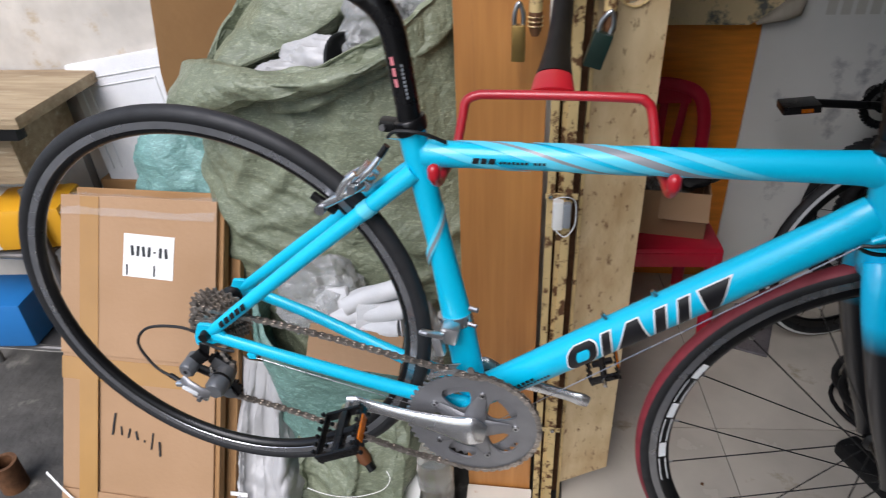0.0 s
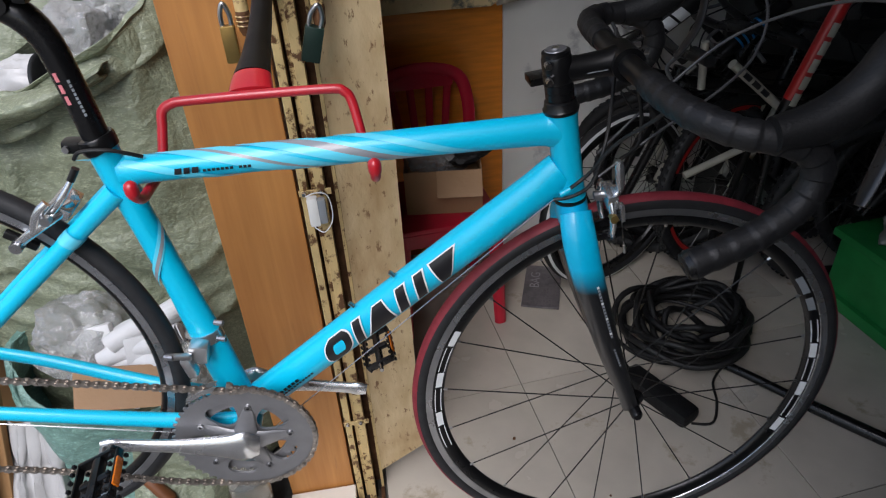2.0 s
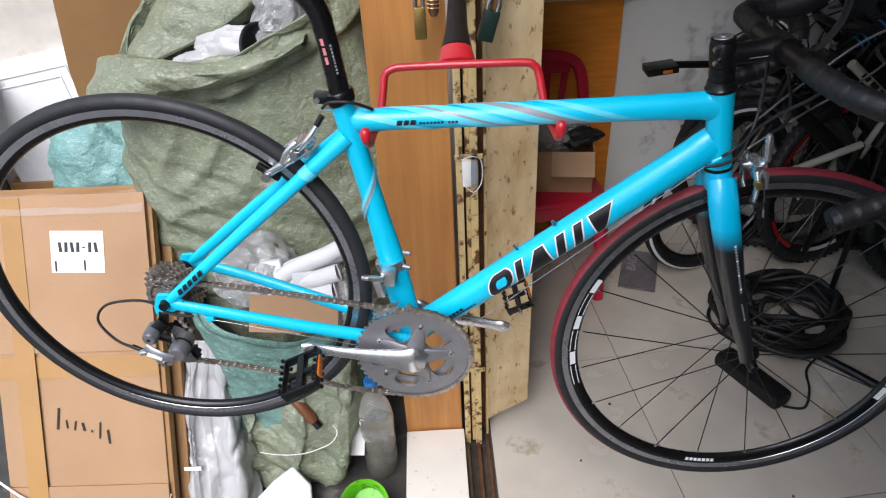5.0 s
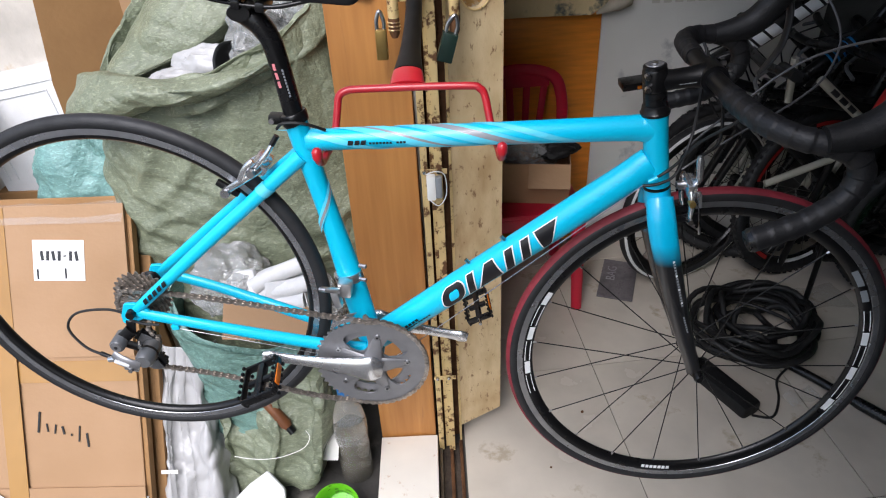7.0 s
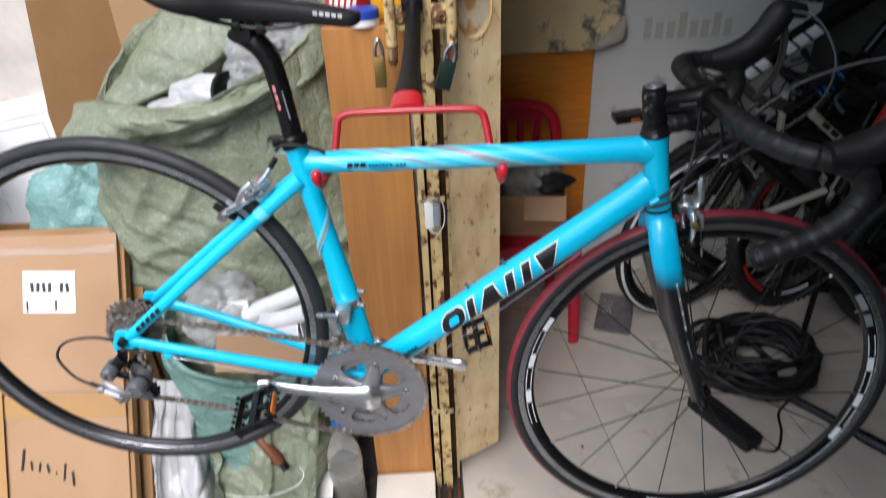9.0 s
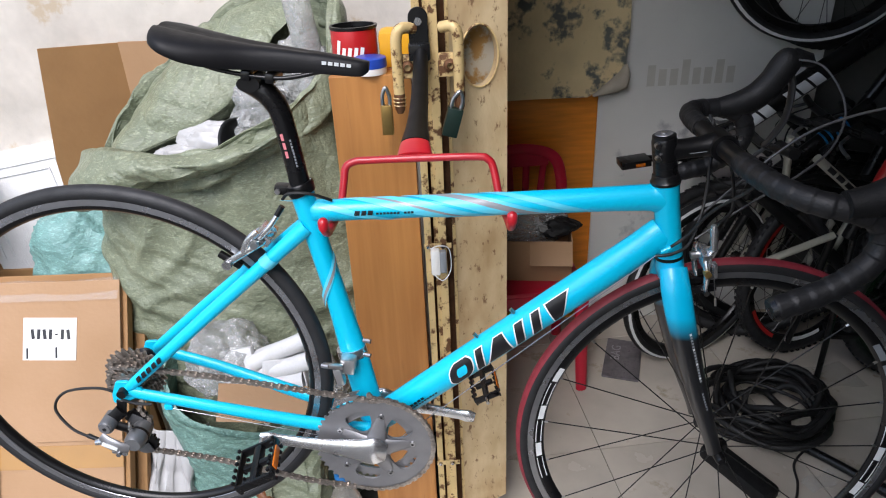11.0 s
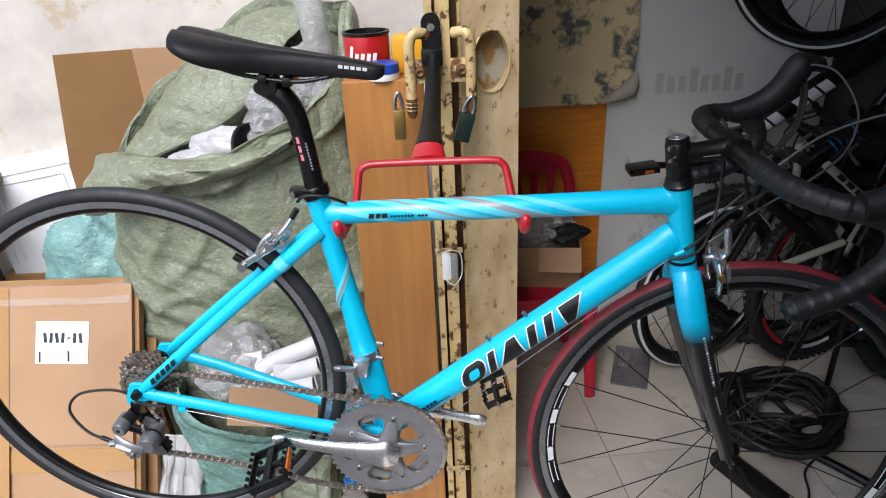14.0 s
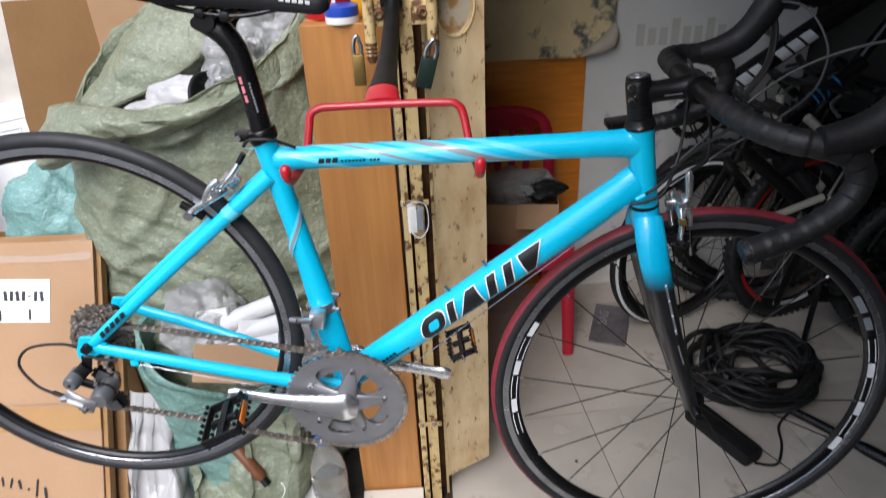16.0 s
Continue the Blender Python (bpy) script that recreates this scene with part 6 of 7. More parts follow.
solo("paper_strip", cloth(lambda u, v: (0.05 * (u - 0.5), 0.01 * math.sin(3 * v), 0.19 * v), 10, 16, 5, 0.002, False, 0.005), PAPER, "torn white paper strip beside the bottle", "paper", (-0.205, 0.935, 0.10), (-25, 6, 0))
handle = thing("wooden_handle", pose(-0.325, 0.945, 0.300, 22, 140, 0), "brown wooden tool handle lying on the sack", "handle")
part("grip", sweep([(0, 0, 0.06), (0, 0, 0.05), (0, 0, 0), (0, 0, -0.05), (0, 0, -0.06)], [0.011, 0.016, 0.0140, 0.017, 0.012], 16), BROWN_HANDLE, handle)
part("ferrule", sweep([(0, 0, 0.052), (0, 0, 0.08)], 0.0105, 14), BLACK_SATIN, handle)
bottle = thing("plastic_bottle", pose(-0.142, 0.985, -0.02) @ Matrix.Scale(1.22, 4), "clear plastic bottle half full of murky oil", "bottle")
bt = part("bottle_wall", lathe([(0.0, 0.0), (0.034, 0.0), (0.038, 0.006), (0.038, 0.07), (0.036, 0.075), (0.038, 0.08), (0.038, 0.115), (0.0365, 0.12), (0.038, 0.125), (0.0385, 0.185), (0.033, 0.215), (0.020, 0.245), (0.0135, 0.255), (0.0135, 0.275)], 36, "Z", closed=False), CLEAR, bottle, "clear ribbed bottle")
bt.visible_shadow = False
part("oil", lathe([(0.0, 0.003), (0.032, 0.003), (0.036, 0.008), (0.036, 0.150), (0.0, 0.150)], 32, "Z", closed=False), LIQUID, bottle)
part("bottle_cap", lathe([(0.0, 0.29), (0.014, 0.29), (0.0155, 0.287), (0.0155, 0.270)], 24, "Z", closed=False), BLUE_TRIM, bottle)
part("bottle_label", lathe([(0.0392, 0.135), (0.0392, 0.17)], 36, "Z", closed=False), FILM, bottle)
cup = thing("green_cup", pose(-0.172, 0.842, 0.008, 34, 0, 0) @ Matrix.Scale(1.2, 4), "bright green plastic cup stained with grease, holding tools", "cup")
part("cup_wall", lathe([(0.0, 0.004), (0.036, 0.004), (0.050, 0.075), (0.053, 0.078), (0.053, 0.074), (0.050, 0.070), (0.039, 0.0), (0.0, 0.0)], 40, "Z", closed=False), GREEN_PLASTIC, cup)
for a2, b2, m2, lb in (((-0.005, -0.01, 0.06), (0.085, -0.05, 0.085), BLUE_TRIM, "blue"), ((0.0, -0.02, 0.055), (0.075, -0.075, 0.080), GREY_METAL, "grey"), ((-0.02, -0.015, 0.05), (0.005, -0.005, 0.07), STEEL, "steel")):
    tagged(solo("hand_tool", rod(a2, b2, 0.0045, 10, r2=0.0075), m2, lb + " handled tool lying in the green cup", "tool", (-0.170, 0.802, -0.02)), group="tools in the cup")
solo("orange_pliers", sweep(spline([(-0.06, 0, 0), (-0.02, 0.004, 0.004), (0.03, 0.0, 0.006), (0.065, 0.008, 0.004)], 6), [(0.009, 0.006)] * 19, 12, up=(0, 0, 1)), mat("orange_grip", (0.52, 0.10, 0.02), 0.4, scale=20), "orange handled pliers at the cup's foot", "pliers", (-0.190, 0.785, 0.045), (0, -6, 6))

# ---- cartons ----
TILT_C = -28.8
carton = thing("flat_carton", pose(-0.862, 0.734, 0.0, TILT_C, 0, -2), "brown flattened carton leaning by the wall, taped and labelled", "carton", "flattened cartons")
part("carton_panel", box((0.405, 0.030, 0.925), (0, 0.016, 0.4625), bevel=0.003), KRAFT, carton, smooth=False)
part("carton_flap", box((0.405, 0.004, 0.385), (0, -0.003, 0.735), bevel=0.001), KRAFT, carton, "upper flap", smooth=False)
part("lower_flap", box((0.405, 0.004, 0.20), (0.002, -0.003, 0.100), bevel=0.001), KRAFT, carton, "lower flap", smooth=False)
part("tape_strip", box((0.050, 0.001, 0.925), (-0.125, -0.0062, 0.4625)), PACK_TAPE, carton, "glossy brown tape", smooth=False)
part("tape_strip", box((0.405, 0.001, 0.055), (0, -0.0010, 0.505)), PACK_TAPE, carton, "glossy brown tape", smooth=False)
part("tape_top", cloth(lambda u, v: (-0.2 + 0.4 * u, -0.012 + 0.05 * v, 0.93 - 0.05 * (1 - v) ** 2), 30, 8, 12, 0.003, False, 0.004), FILM, carton, "loose clear tape along the top")
part("label", box((0.130, 0.001, 0.102), (0.031, -0.0060, 0.790), (0, 2, 0)), PAPER, carton, "white paper label", smooth=False)
for k in range(7):
    part("label_bar", box((0.0075, 0.001, 0.0035 if k == 4 else 0.024), (0.0 + 0.0145 * k - 0.010, -0.0070, 0.803 - 0.0006 * k), (0, 4 if k % 2 else -6, 0)), INK, carton, smooth=False)
for x in (-0.024, 0.047):
    part("label_bar", box((0.0045, 0.001, 0.026), (x, -0.0070, 0.757)), INK, carton, smooth=False)
for k in range(7):
    part("marker_bar", box((0.0035 if k % 3 else 0.005, 0.001, (0.055, 0.022, 0.024, 0.022, 0.006, 0.042, 0.036)[k]), (-0.060 + 0.0205 * k, -0.0016, (0.375, 0.360, 0.356, 0.352, 0.340, 0.342, 0.325)[k]), (0, (8, -6, 10, -12, 0, 6, -4)[k], 0)), INK, carton, smooth=False)
part("strap", sweep(spline([(-0.24, -0.010, 0.235), (-0.16, -0.012, 0.175), (-0.05, -0.014, 0.118), (0.08, -0.014, 0.100), (0.16, -0.014, 0.118), (0.195, -0.010, 0.150), (0.205, 0.004, 0.17)], 8), [(0.0034, 0.0012)] * 49, 8, up=(0, 1, 0)), PAPER, carton, "white plastic strap")
part("carton_edge", box((0.012, 0.026, 0.92), (0.2085, 0.020, 0.46), bevel=0.002), KRAFT_DARK, carton, smooth=False)
carton2 = thing("flat_carton", pose(-0.845, 0.784, -0.01, TILT_C, 0, -2), "brown flattened carton behind another one", "carton", "flattened cartons")
part("carton_panel", box((0.44, 0.022, 0.93), (0, 0.012, 0.465), bevel=0.003), KRAFT_DARK, carton2, smooth=False)
part("strap", box((0.045, 0.002, 0.010), (0.232, -0.004, 0.20)), PAPER, carton2, "white plastic strap", smooth=False)
open_c = thing("open_carton", pose(-0.64, 1.478, 0, 0, 0, 0), "tall open brown carton against the plaster wall", "carton")
lp = bmesh.new()
vs = [lp.verts.new(p) for p in ((-0.19, -0.105, 0.35), (0, 0, 0.35), (0, 0, 1.318), (-0.155, -0.085, 1.325), (-0.185, -0.10, 1.05))]
lp.faces.new(vs)
pl = part("side_panel", lp, KRAFT_DARK, open_c, smooth=False)
pl.modifiers.new("thickness", "SOLIDIFY").thickness = 0.006
part("back_panel", box((0.25, 0.006, 0.97), (0.125, -0.006, 0.835), (0, 0, -3), 0.001), KRAFT, open_c, smooth=False)
part("base_block", box((0.26, 0.012, 0.36), (0.06, 0.012, 0.18)), KRAFT_DARK, open_c, smooth=False)
lid = thing("foam_board", pose(-0.96, 1.455, 0.72, -6, -9, 0), "white moulded foam panel leaning on the wall", "foam panel")
part("lid_slab", box((0.30, 0.022, 0.36), (0, 0, 0.16), bevel=0.008), FOAM, lid)
for s2, w2 in ((0.012, 0.25), (0.036, 0.20)):
    part("lid_groove", sweep([(x, -0.0115, z) for x, z in ((-w2 / 2, 0.05), (-w2 / 2, 0.31 - s2), (w2 / 2, 0.31 - s2), (w2 / 2, 0.05))], 0.003, 8), FOAM, lid)
solo("standing_carton", box((0.34, 0.05, 0.74), bevel=0.004), KRAFT_DARK, "dark carton standing under the foam panel", "carton", (-0.97, 1.465, 0.35), smooth=False)

# ---- the bench at the far side ----
bench = thing("work_bench", pose(-1.455, 1.31, 0), "weathered wooden bench top on thin metal legs", "bench")
part("bench_top", box((0.78, 0.34, 0.030), (0, 0, 1.005), (0, 0, 2), 0.006), OLD_WOOD, bench)
part("bench_rail", box((0.76, 0.030, 0.030), (-0.01, -0.140, 0.972), (0, 0, 2), 0.003), BLACK_MATTE, bench)
part("bench_block", box((0.66, 0.24, 0.15), (-0.04, 0.02, 0.890), (0, 0, 2), 0.008), OLD_WOOD, bench)
for x, y in ((-0.33, -0.12), (0.30, -0.12), (-0.33, 0.13), (0.30, 0.13)):
    part("bench_leg", rod((x, y, -0.02), (x, y, 0.82), 0.011, 10), GREY_METAL, bench)
for z in (0.30, 0.62):
    part("shelf_rail", rod((-0.34, -0.12, z), (0.31, -0.12, z), 0.008, 8), GREY_METAL, bench)
    part("shelf_rail", rod((-0.34, 0.13, z), (0.31, 0.13, z), 0.008, 8), GREY_METAL, bench)
    part("shelf_board", box((0.63, 0.25, 0.006), (-0.015, 0.005, z + 0.010)), GREY_METAL, bench, smooth=False)
solo("yellow_packet", box((0.30, 0.15, 0.12), bevel=0.02), YELLOW_PACK, "yellow plastic packet on the bench shelf", "packet", (-1.27, 1.26, 0.696), (0, 0, 12))
solo("yellow_packet_band", box((0.06, 0.155, 0.122), bevel=0.02), PAPER, "white band round the yellow packet", "packet", (-1.32, 1.248, 0.698), (0, 0, 12))
solo("blue_packet", box((0.26, 0.16, 0.15), bevel=0.015), BLUE_PACK, "blue carton on the lower bench shelf", "packet", (-1.45, 1.24, 0.389), (0, 0, 6))
solo("rusty_pipe", lathe([(0.030, 0), (0.036, 0.0), (0.036, 0.10), (0.026, 0.10), (0.026, 0.0)], 28, "Z", closed=False), RUST, "short rusty pipe standing on the ground", "pipe", (-1.365, 0.955, -0.02))

# ---- inside the shop ----
chair = thing("plastic_chair", pose(0.455, 1.80, 0, 0, 0, 4), "red moulded plastic chair with a slatted back", "chair")
part("seat", box((0.34, 0.34, 0.022), (0, 0.02, 0.415), bevel=0.009), RED_PLASTIC, chair)
part("seat_apron", box((0.34, 0.014, 0.05), (0, -0.145, 0.385), bevel=0.005), RED_PLASTIC, chair)
for sx in (-1, 1):
    part("leg", sweep([(0.150 * sx, -0.135, 0.41), (0.165 * sx, -0.150, 0.0)], [(0.026, 0.018), (0.020, 0.014)], 12), RED_PLASTIC, chair)
    part("leg", sweep([(0.150 * sx, 0.17, 0.41), (0.165 * sx, 0.21, 0.0)], [(0.026, 0.018), (0.020, 0.014)], 12), RED_PLASTIC, chair)
arch = spline([(-0.150, 0.175, 0.41), (-0.160, 0.195, 0.56), (-0.158, 0.215, 0.70), (-0.120, 0.228, 0.775), (0, 0.235, 0.800), (0.120, 0.228, 0.775), (0.158, 0.215, 0.70), (0.160, 0.195, 0.56), (0.150, 0.175, 0.41)], 6)
part("back_frame", sweep(arch, [(0.021, 0.011)] * len(arch), 12, up=(0, 1, 0)), RED_PLASTIC, chair)
part("back_band", box((0.23, 0.012, 0.06), (0, 0.232, 0.765), (-5, 0, 0), 0.005), RED_PLASTIC, chair)
for k in range(4):
    x = -0.078 + 0.052 * k
    part("slat", sweep(spline([(x * 0.75, 0.185, 0.44), (x, 0.212, 0.60), (x * 1.25, 0.230, 0.745)], 5), [(0.013, 0.005)] * 11, 10), RED_PLASTIC, chair)
cb = thing("small_carton", pose(0.475, 1.815, 0.426, 0, 0, -8), "small open brown carton on the red chair", "carton")
for at3, sz3, ro3 in (((0, -0.085, 0.075), (0.24, 0.004, 0.15), (0, 0, 0)), ((0, 0.085, 0.075), (0.24, 0.004, 0.15), (0, 0, 0)), ((0.12, 0, 0.075), (0.004, 0.17, 0.15), (0, 0, 0)), ((-0.12, 0, 0.075), (0.004, 0.17, 0.15), (0, 0, 0)), ((0.05, -0.115, 0.120), (0.14, 0.003, 0.085), (-42, 0, 0)), ((0, 0, 0.004), (0.24, 0.17, 0.004), (0, 0, 0))):
    part("carton_side", box(sz3, at3, ro3), KRAFT, cb, smooth=False)
solo("grey_plastic_bag", lump((0, 0, 0), 0.085, 21, 5, 0.35, (1.35, 0.9, 0.7)), BUBBLE, "crumpled clear plastic bag in the small carton", "bag", (0.465, 1.83, 0.60))
solo("black_lump", lump((0, 0, 0), 0.05, 23, 4, 0.35, (1.3, 0.8, 0.6)), BLACK_MATTE, "dark cloth lying on the small carton", "cloth", (0.545, 1.79, 0.60))

# pale ghost of lettering on the grey sheet, as plain bars
ghost = mat("ghost_print", (0.60, 0.585, 0.52), 0.5, scale=20, amount=0.2)
gx = 0.93
for k, h in enumerate((0.075, 0.06, 0.06, 0.09, 0.06, 0.06, 0.085, 0.06)):
    g = part("print_bar", box((0.028, 0.002, h), (0, 0, h / 2)), ghost, sheet, smooth=False)
    g.location = (gx + 0.041 * k - 1.145, -0.0055, 0.985 - 0.95)

mesh_bag = thing("mesh_bag", pose(0.825, 1.815, 0.0, 0, 0, -20), "flat dark mesh bag in clear film on the floor", "bag")
part("bag_sheet", box((0.135, 0.25, 0.010), (0, 0, 0.006), bevel=0.004), BAG_MESH, mesh_bag)
grid_v, grid_f = [], []
for i in range(12):
    for a, b in (((-0.062 + 0.0113 * i, -0.118), (-0.0605 + 0.0113 * i, 0.0)),):
        n0 = len(grid_v)
        grid_v += [(a[0], a[1], 0.0122), (b[0], a[1], 0.0122), (b[0], b[1], 0.0122), (a[0], b[1], 0.0122)]
        grid_f.append((n0, n0 + 1, n0 + 2, n0 + 3))
for j in range(11):
    n0 = len(grid_v)
    y = -0.118 + 0.0113 * j
    grid_v += [(-0.062, y, 0.0124), (0.064, y, 0.0124), (0.064, y + 0.0016, 0.0124), (-0.062, y + 0.0016, 0.0124)]
    grid_f.append((n0, n0 + 1, n0 + 2, n0 + 3))
gm = bpy.data.meshes.new("mesh_grid")
gm.from_pydata(grid_v, [], grid_f)
gm.materials.append(GREY_METAL)
gob = new("mesh_grid", gm)
gob.parent = mesh_bag
txt = bpy.data.curves.new("bag_word", "FONT")
txt.body, txt.size, txt.extrude, txt.align_x = "BAG", 0.05, 0.0004, "CENTER"
txt.materials.append(mat("pale_print", (0.42, 0.40, 0.42), 0.4))
tob = new("bag_word", txt)
tob.parent = mesh_bag
tob.matrix_basis = pose(-0.012, 0.03, 0.0128, 0, 0, 90)

# coiled cable
coil = thing("cable_coil", pose(1.235, 1.455, 0), "tangled coil of black rubber cable on the floor", "cable")
rng = random.Random(4)
for k in range(15):
    r = 0.105 + 0.0062 * k + rng.uniform(-0.012, 0.012) if k > 3 else 0.06 + 0.02 * k
    ox, oy, ph = rng.uniform(-0.055, 0.045), rng.uniform(-0.03, 0.07), rng.uniform(0, 6)
    sq = rng.uniform(0.90, 1.25)
    pts = [(ox + r * 1.12 * math.cos(a) * (1 + 0.09 * math.sin(2 * a + ph)), oy + sq * r * math.sin(a) * (1 + 0.09 * math.cos(3 * a + ph)), 0.012 + 0.011 * (k % 6) + 0.040 * math.sin(2 * a + ph) ** 2 * (k % 3) / 2) for a in (2 * math.pi * i / 36 for i in range(36))]
    part("cable_loop", sweep(pts, 0.0105 if k % 3 else 0.0065, 10, closed=True, up=(0, 0, 1)), CABLE if k % 4 else BLACK_MATTE, coil)
pole = thing("black_pole", pose(0, 0, 0), "black plastic pole lying across the floor tiles", "pole")
part("pole_tube", sweep(spline([(1.20, 1.355, 0.022), (1.30, 1.235, 0.022), (1.42, 1.075, 0.020), (1.56, 0.90, 0.020), (1.72, 0.70, 0.020)], 5), [0.014] * 9 + [0.019] * 6 + [0.015] * 6, 14, up=(0, 0, 1)), BLACK_SATIN, pole)
solo("black_pad", box((0.072, 0.24, 0.05), bevel=0.016), BLACK_MATTE, "long black rubber block on the floor", "block", (1.005, 1.205, 0.026), (0, 0, 26))
solo("thin_cord", sweep(spline([(1.06, 1.10, 0.006), (1.12, 1.09, 0.006), (1.17, 1.16, 0.006), (1.20, 1.24, 0.006), (1.27, 1.30, 0.006)], 6), 0.004, 8, up=(0, 0, 1)), CABLE, "thin black cord on the floor", "cord")
solo("film_scrap", cloth(lambda u, v: (0.11 * (u - 0.5), 0.05 * (v - 0.5), 0.012 + 0.01 * math.sin(7 * u)), 20, 12, 31, 0.006, False, 0.008), FILM, "scrap of clear plastic film on the floor", "scrap", (1.235, 1.155, 0.004), (0, 0, 20))
solo("film_sheet", cloth(lambda u, v: (0.26 * (u - 0.5), 0.14 * (v - 0.5), 0.010 + 0.01 * math.sin(5 * u)), 24, 14, 33, 0.006, False, 0.010), FILM, "clear plastic film on the floor", "scrap", (1.50, 1.62, 0.004), (0, 0, 12))
for px, py, pr in ((0.63, 0.60, 0.004), (0.95, 0.80, 0.003), (0.75, 0.92, 0.003), (1.16, 0.72, 0.003), (0.42, 0.95, 0.003), (0.55, 1.15, 0.004)):
    solo("grit", lump((0, 0, 0), pr, px * 9, 2, 0.4), RUST, "crumb of dirt on the tiles", "dirt", (px, py, pr * 0.7), group="dirt on the tiles")

crate = thing("green_crate", pose(2.03, 1.40, 0, 0, 0, 6), "green plastic crate with a grey bag on it", "crate")
part("crate_body", box((0.46, 0.38, 0.25), (0, 0, 0.145), bevel=0.012), CRATE_GREEN, crate)
part("crate_foot", box((0.50, 0.42, 0.045), (0, 0, 0.022), bevel=0.008), CRATE_GREEN, crate)
part("crate_lip", box((0.50, 0.42, 0.03), (0, 0, 0.262), bevel=0.008), CRATE_GREEN, crate)
part("red_mark", box((0.04, 0.002, 0.03), (-0.12, -0.193, 0.18), (0, 30, 0)), RED_PLASTIC, crate, smooth=False)
solo("grey_bag", lump((0, 0, 0), 0.17, 41, 5, 0.25, (1.25, 1.0, 0.5)), GREY_BAG, "dusty grey bag lying on the green crate", "bag", (2.04, 1.40, 0.335))


# ---- the other bicycles in the dark ----
def far_wheel(owner, at, yaw, R, stripe, spoke_count=18, knob=True, red=False):
    w = new("wheel")
    w.parent = owner
    w.matrix_basis = pose(*at, 0, 0, yaw)
    rt = 0.023 if knob else 0.020
    prof = [(R - rt + rt * math.cos(a), rt * math.sin(a)) for a in (radians(d) for d in range(0, 360, 30))]
    tyre = part("tyre", lathe(prof, 60), TYRE_BLACK, w)
    if knob:
        kv, kf = [], []
        for k in range(72):
            a = 2 * math.pi * k / 72
            for y in (-0.012, 0.0, 0.012):
                n0 = len(kv)
                da = 0.018
                for r in (R - 0.004, R + 0.0015):
                    for s, t in ((-1, -1), (1, -1), (1, 1), (-1, 1)):
                        kv.append((r * math.cos(a + da * s + (0.04 if y == 0 else 0)), y + 0.004 * t, r * math.sin(a + da * s + (0.04 if y == 0 else 0))))
                kf += [(n0 + 4, n0 + 5, n0 + 6, n0 + 7)] + [(n0 + i, n0 + (i + 1) % 4, n0 + 4 + (i + 1) % 4, n0 + 4 + i) for i in range(4)]
        km = bpy.data.meshes.new("knobbly_tread")
        km.from_pydata(kv, [], kf)
        km.materials.append(TYRE_BLACK)
        ko = new("knobbly_tread", km)
        ko.parent = tyre
    if stripe:
        for s in (1, -1):
            part("side_stripe", lathe([(R - rt + 0.003, s * (rt + 0.0006)), (R - rt + 0.4 * rt, s * (0.917 * rt + 0.0006)), (R - rt + 0.62 * rt, s * (0.785 * rt + 0.0008))], 60, closed=False), WHITE_INK, tyre, "white reflective stripe")
    r1 = R - 2 * rt + 0.004
    rim = part("rim", lathe([(r1, 0.012), (r1 - 0.022, 0.009), (r1 - 0.026, 0), (r1 - 0.022, -0.009), (r1, -0.012)], 60), BLACK_SATIN, w)
    if red:
        for a0 in (200, 250, 300, 20, 80):
            b = bmesh.new()
            rows = []
            for i in range(13):
                a = radians(a0 + 3 * i)
                rows.append([b.verts.new(((r1 - f) * math.cos(a), 0.0124 - f * 0.13, (r1 - f) * math.sin(a))) for f in (0.004, 0.019)])
            for i in range(12):
                b.faces.new((rows[i][0], rows[i + 1][0], rows[i + 1][1], rows[i][1]))
            part("rim_decal", b, RED_FRAME if a0 != 250 else WHITE_INK, rim)
    part("hub", sweep([(0, -0.05, 0), (0, -0.03, 0), (0, 0, 0), (0, 0.03, 0), (0, 0.05, 0)], [0.008, 0.022, 0.014, 0.022, 0.008], 18, up=(0, 0, 1)), BLACK_SATIN, w)
    for k in range(spoke_count):
        a = 2 * math.pi * k / spoke_count
        s = 0.03 if k % 2 else -0.03
        part("spoke", rod((0.018 * math.cos(a + 1), s, 0.018 * math.sin(a + 1)), ((r1 - 0.02) * math.cos(a), 0, (r1 - 0.02) * math.sin(a)), 0.0012, 4), GREY_METAL if red else SPOKE_BLACK, w)
    return w


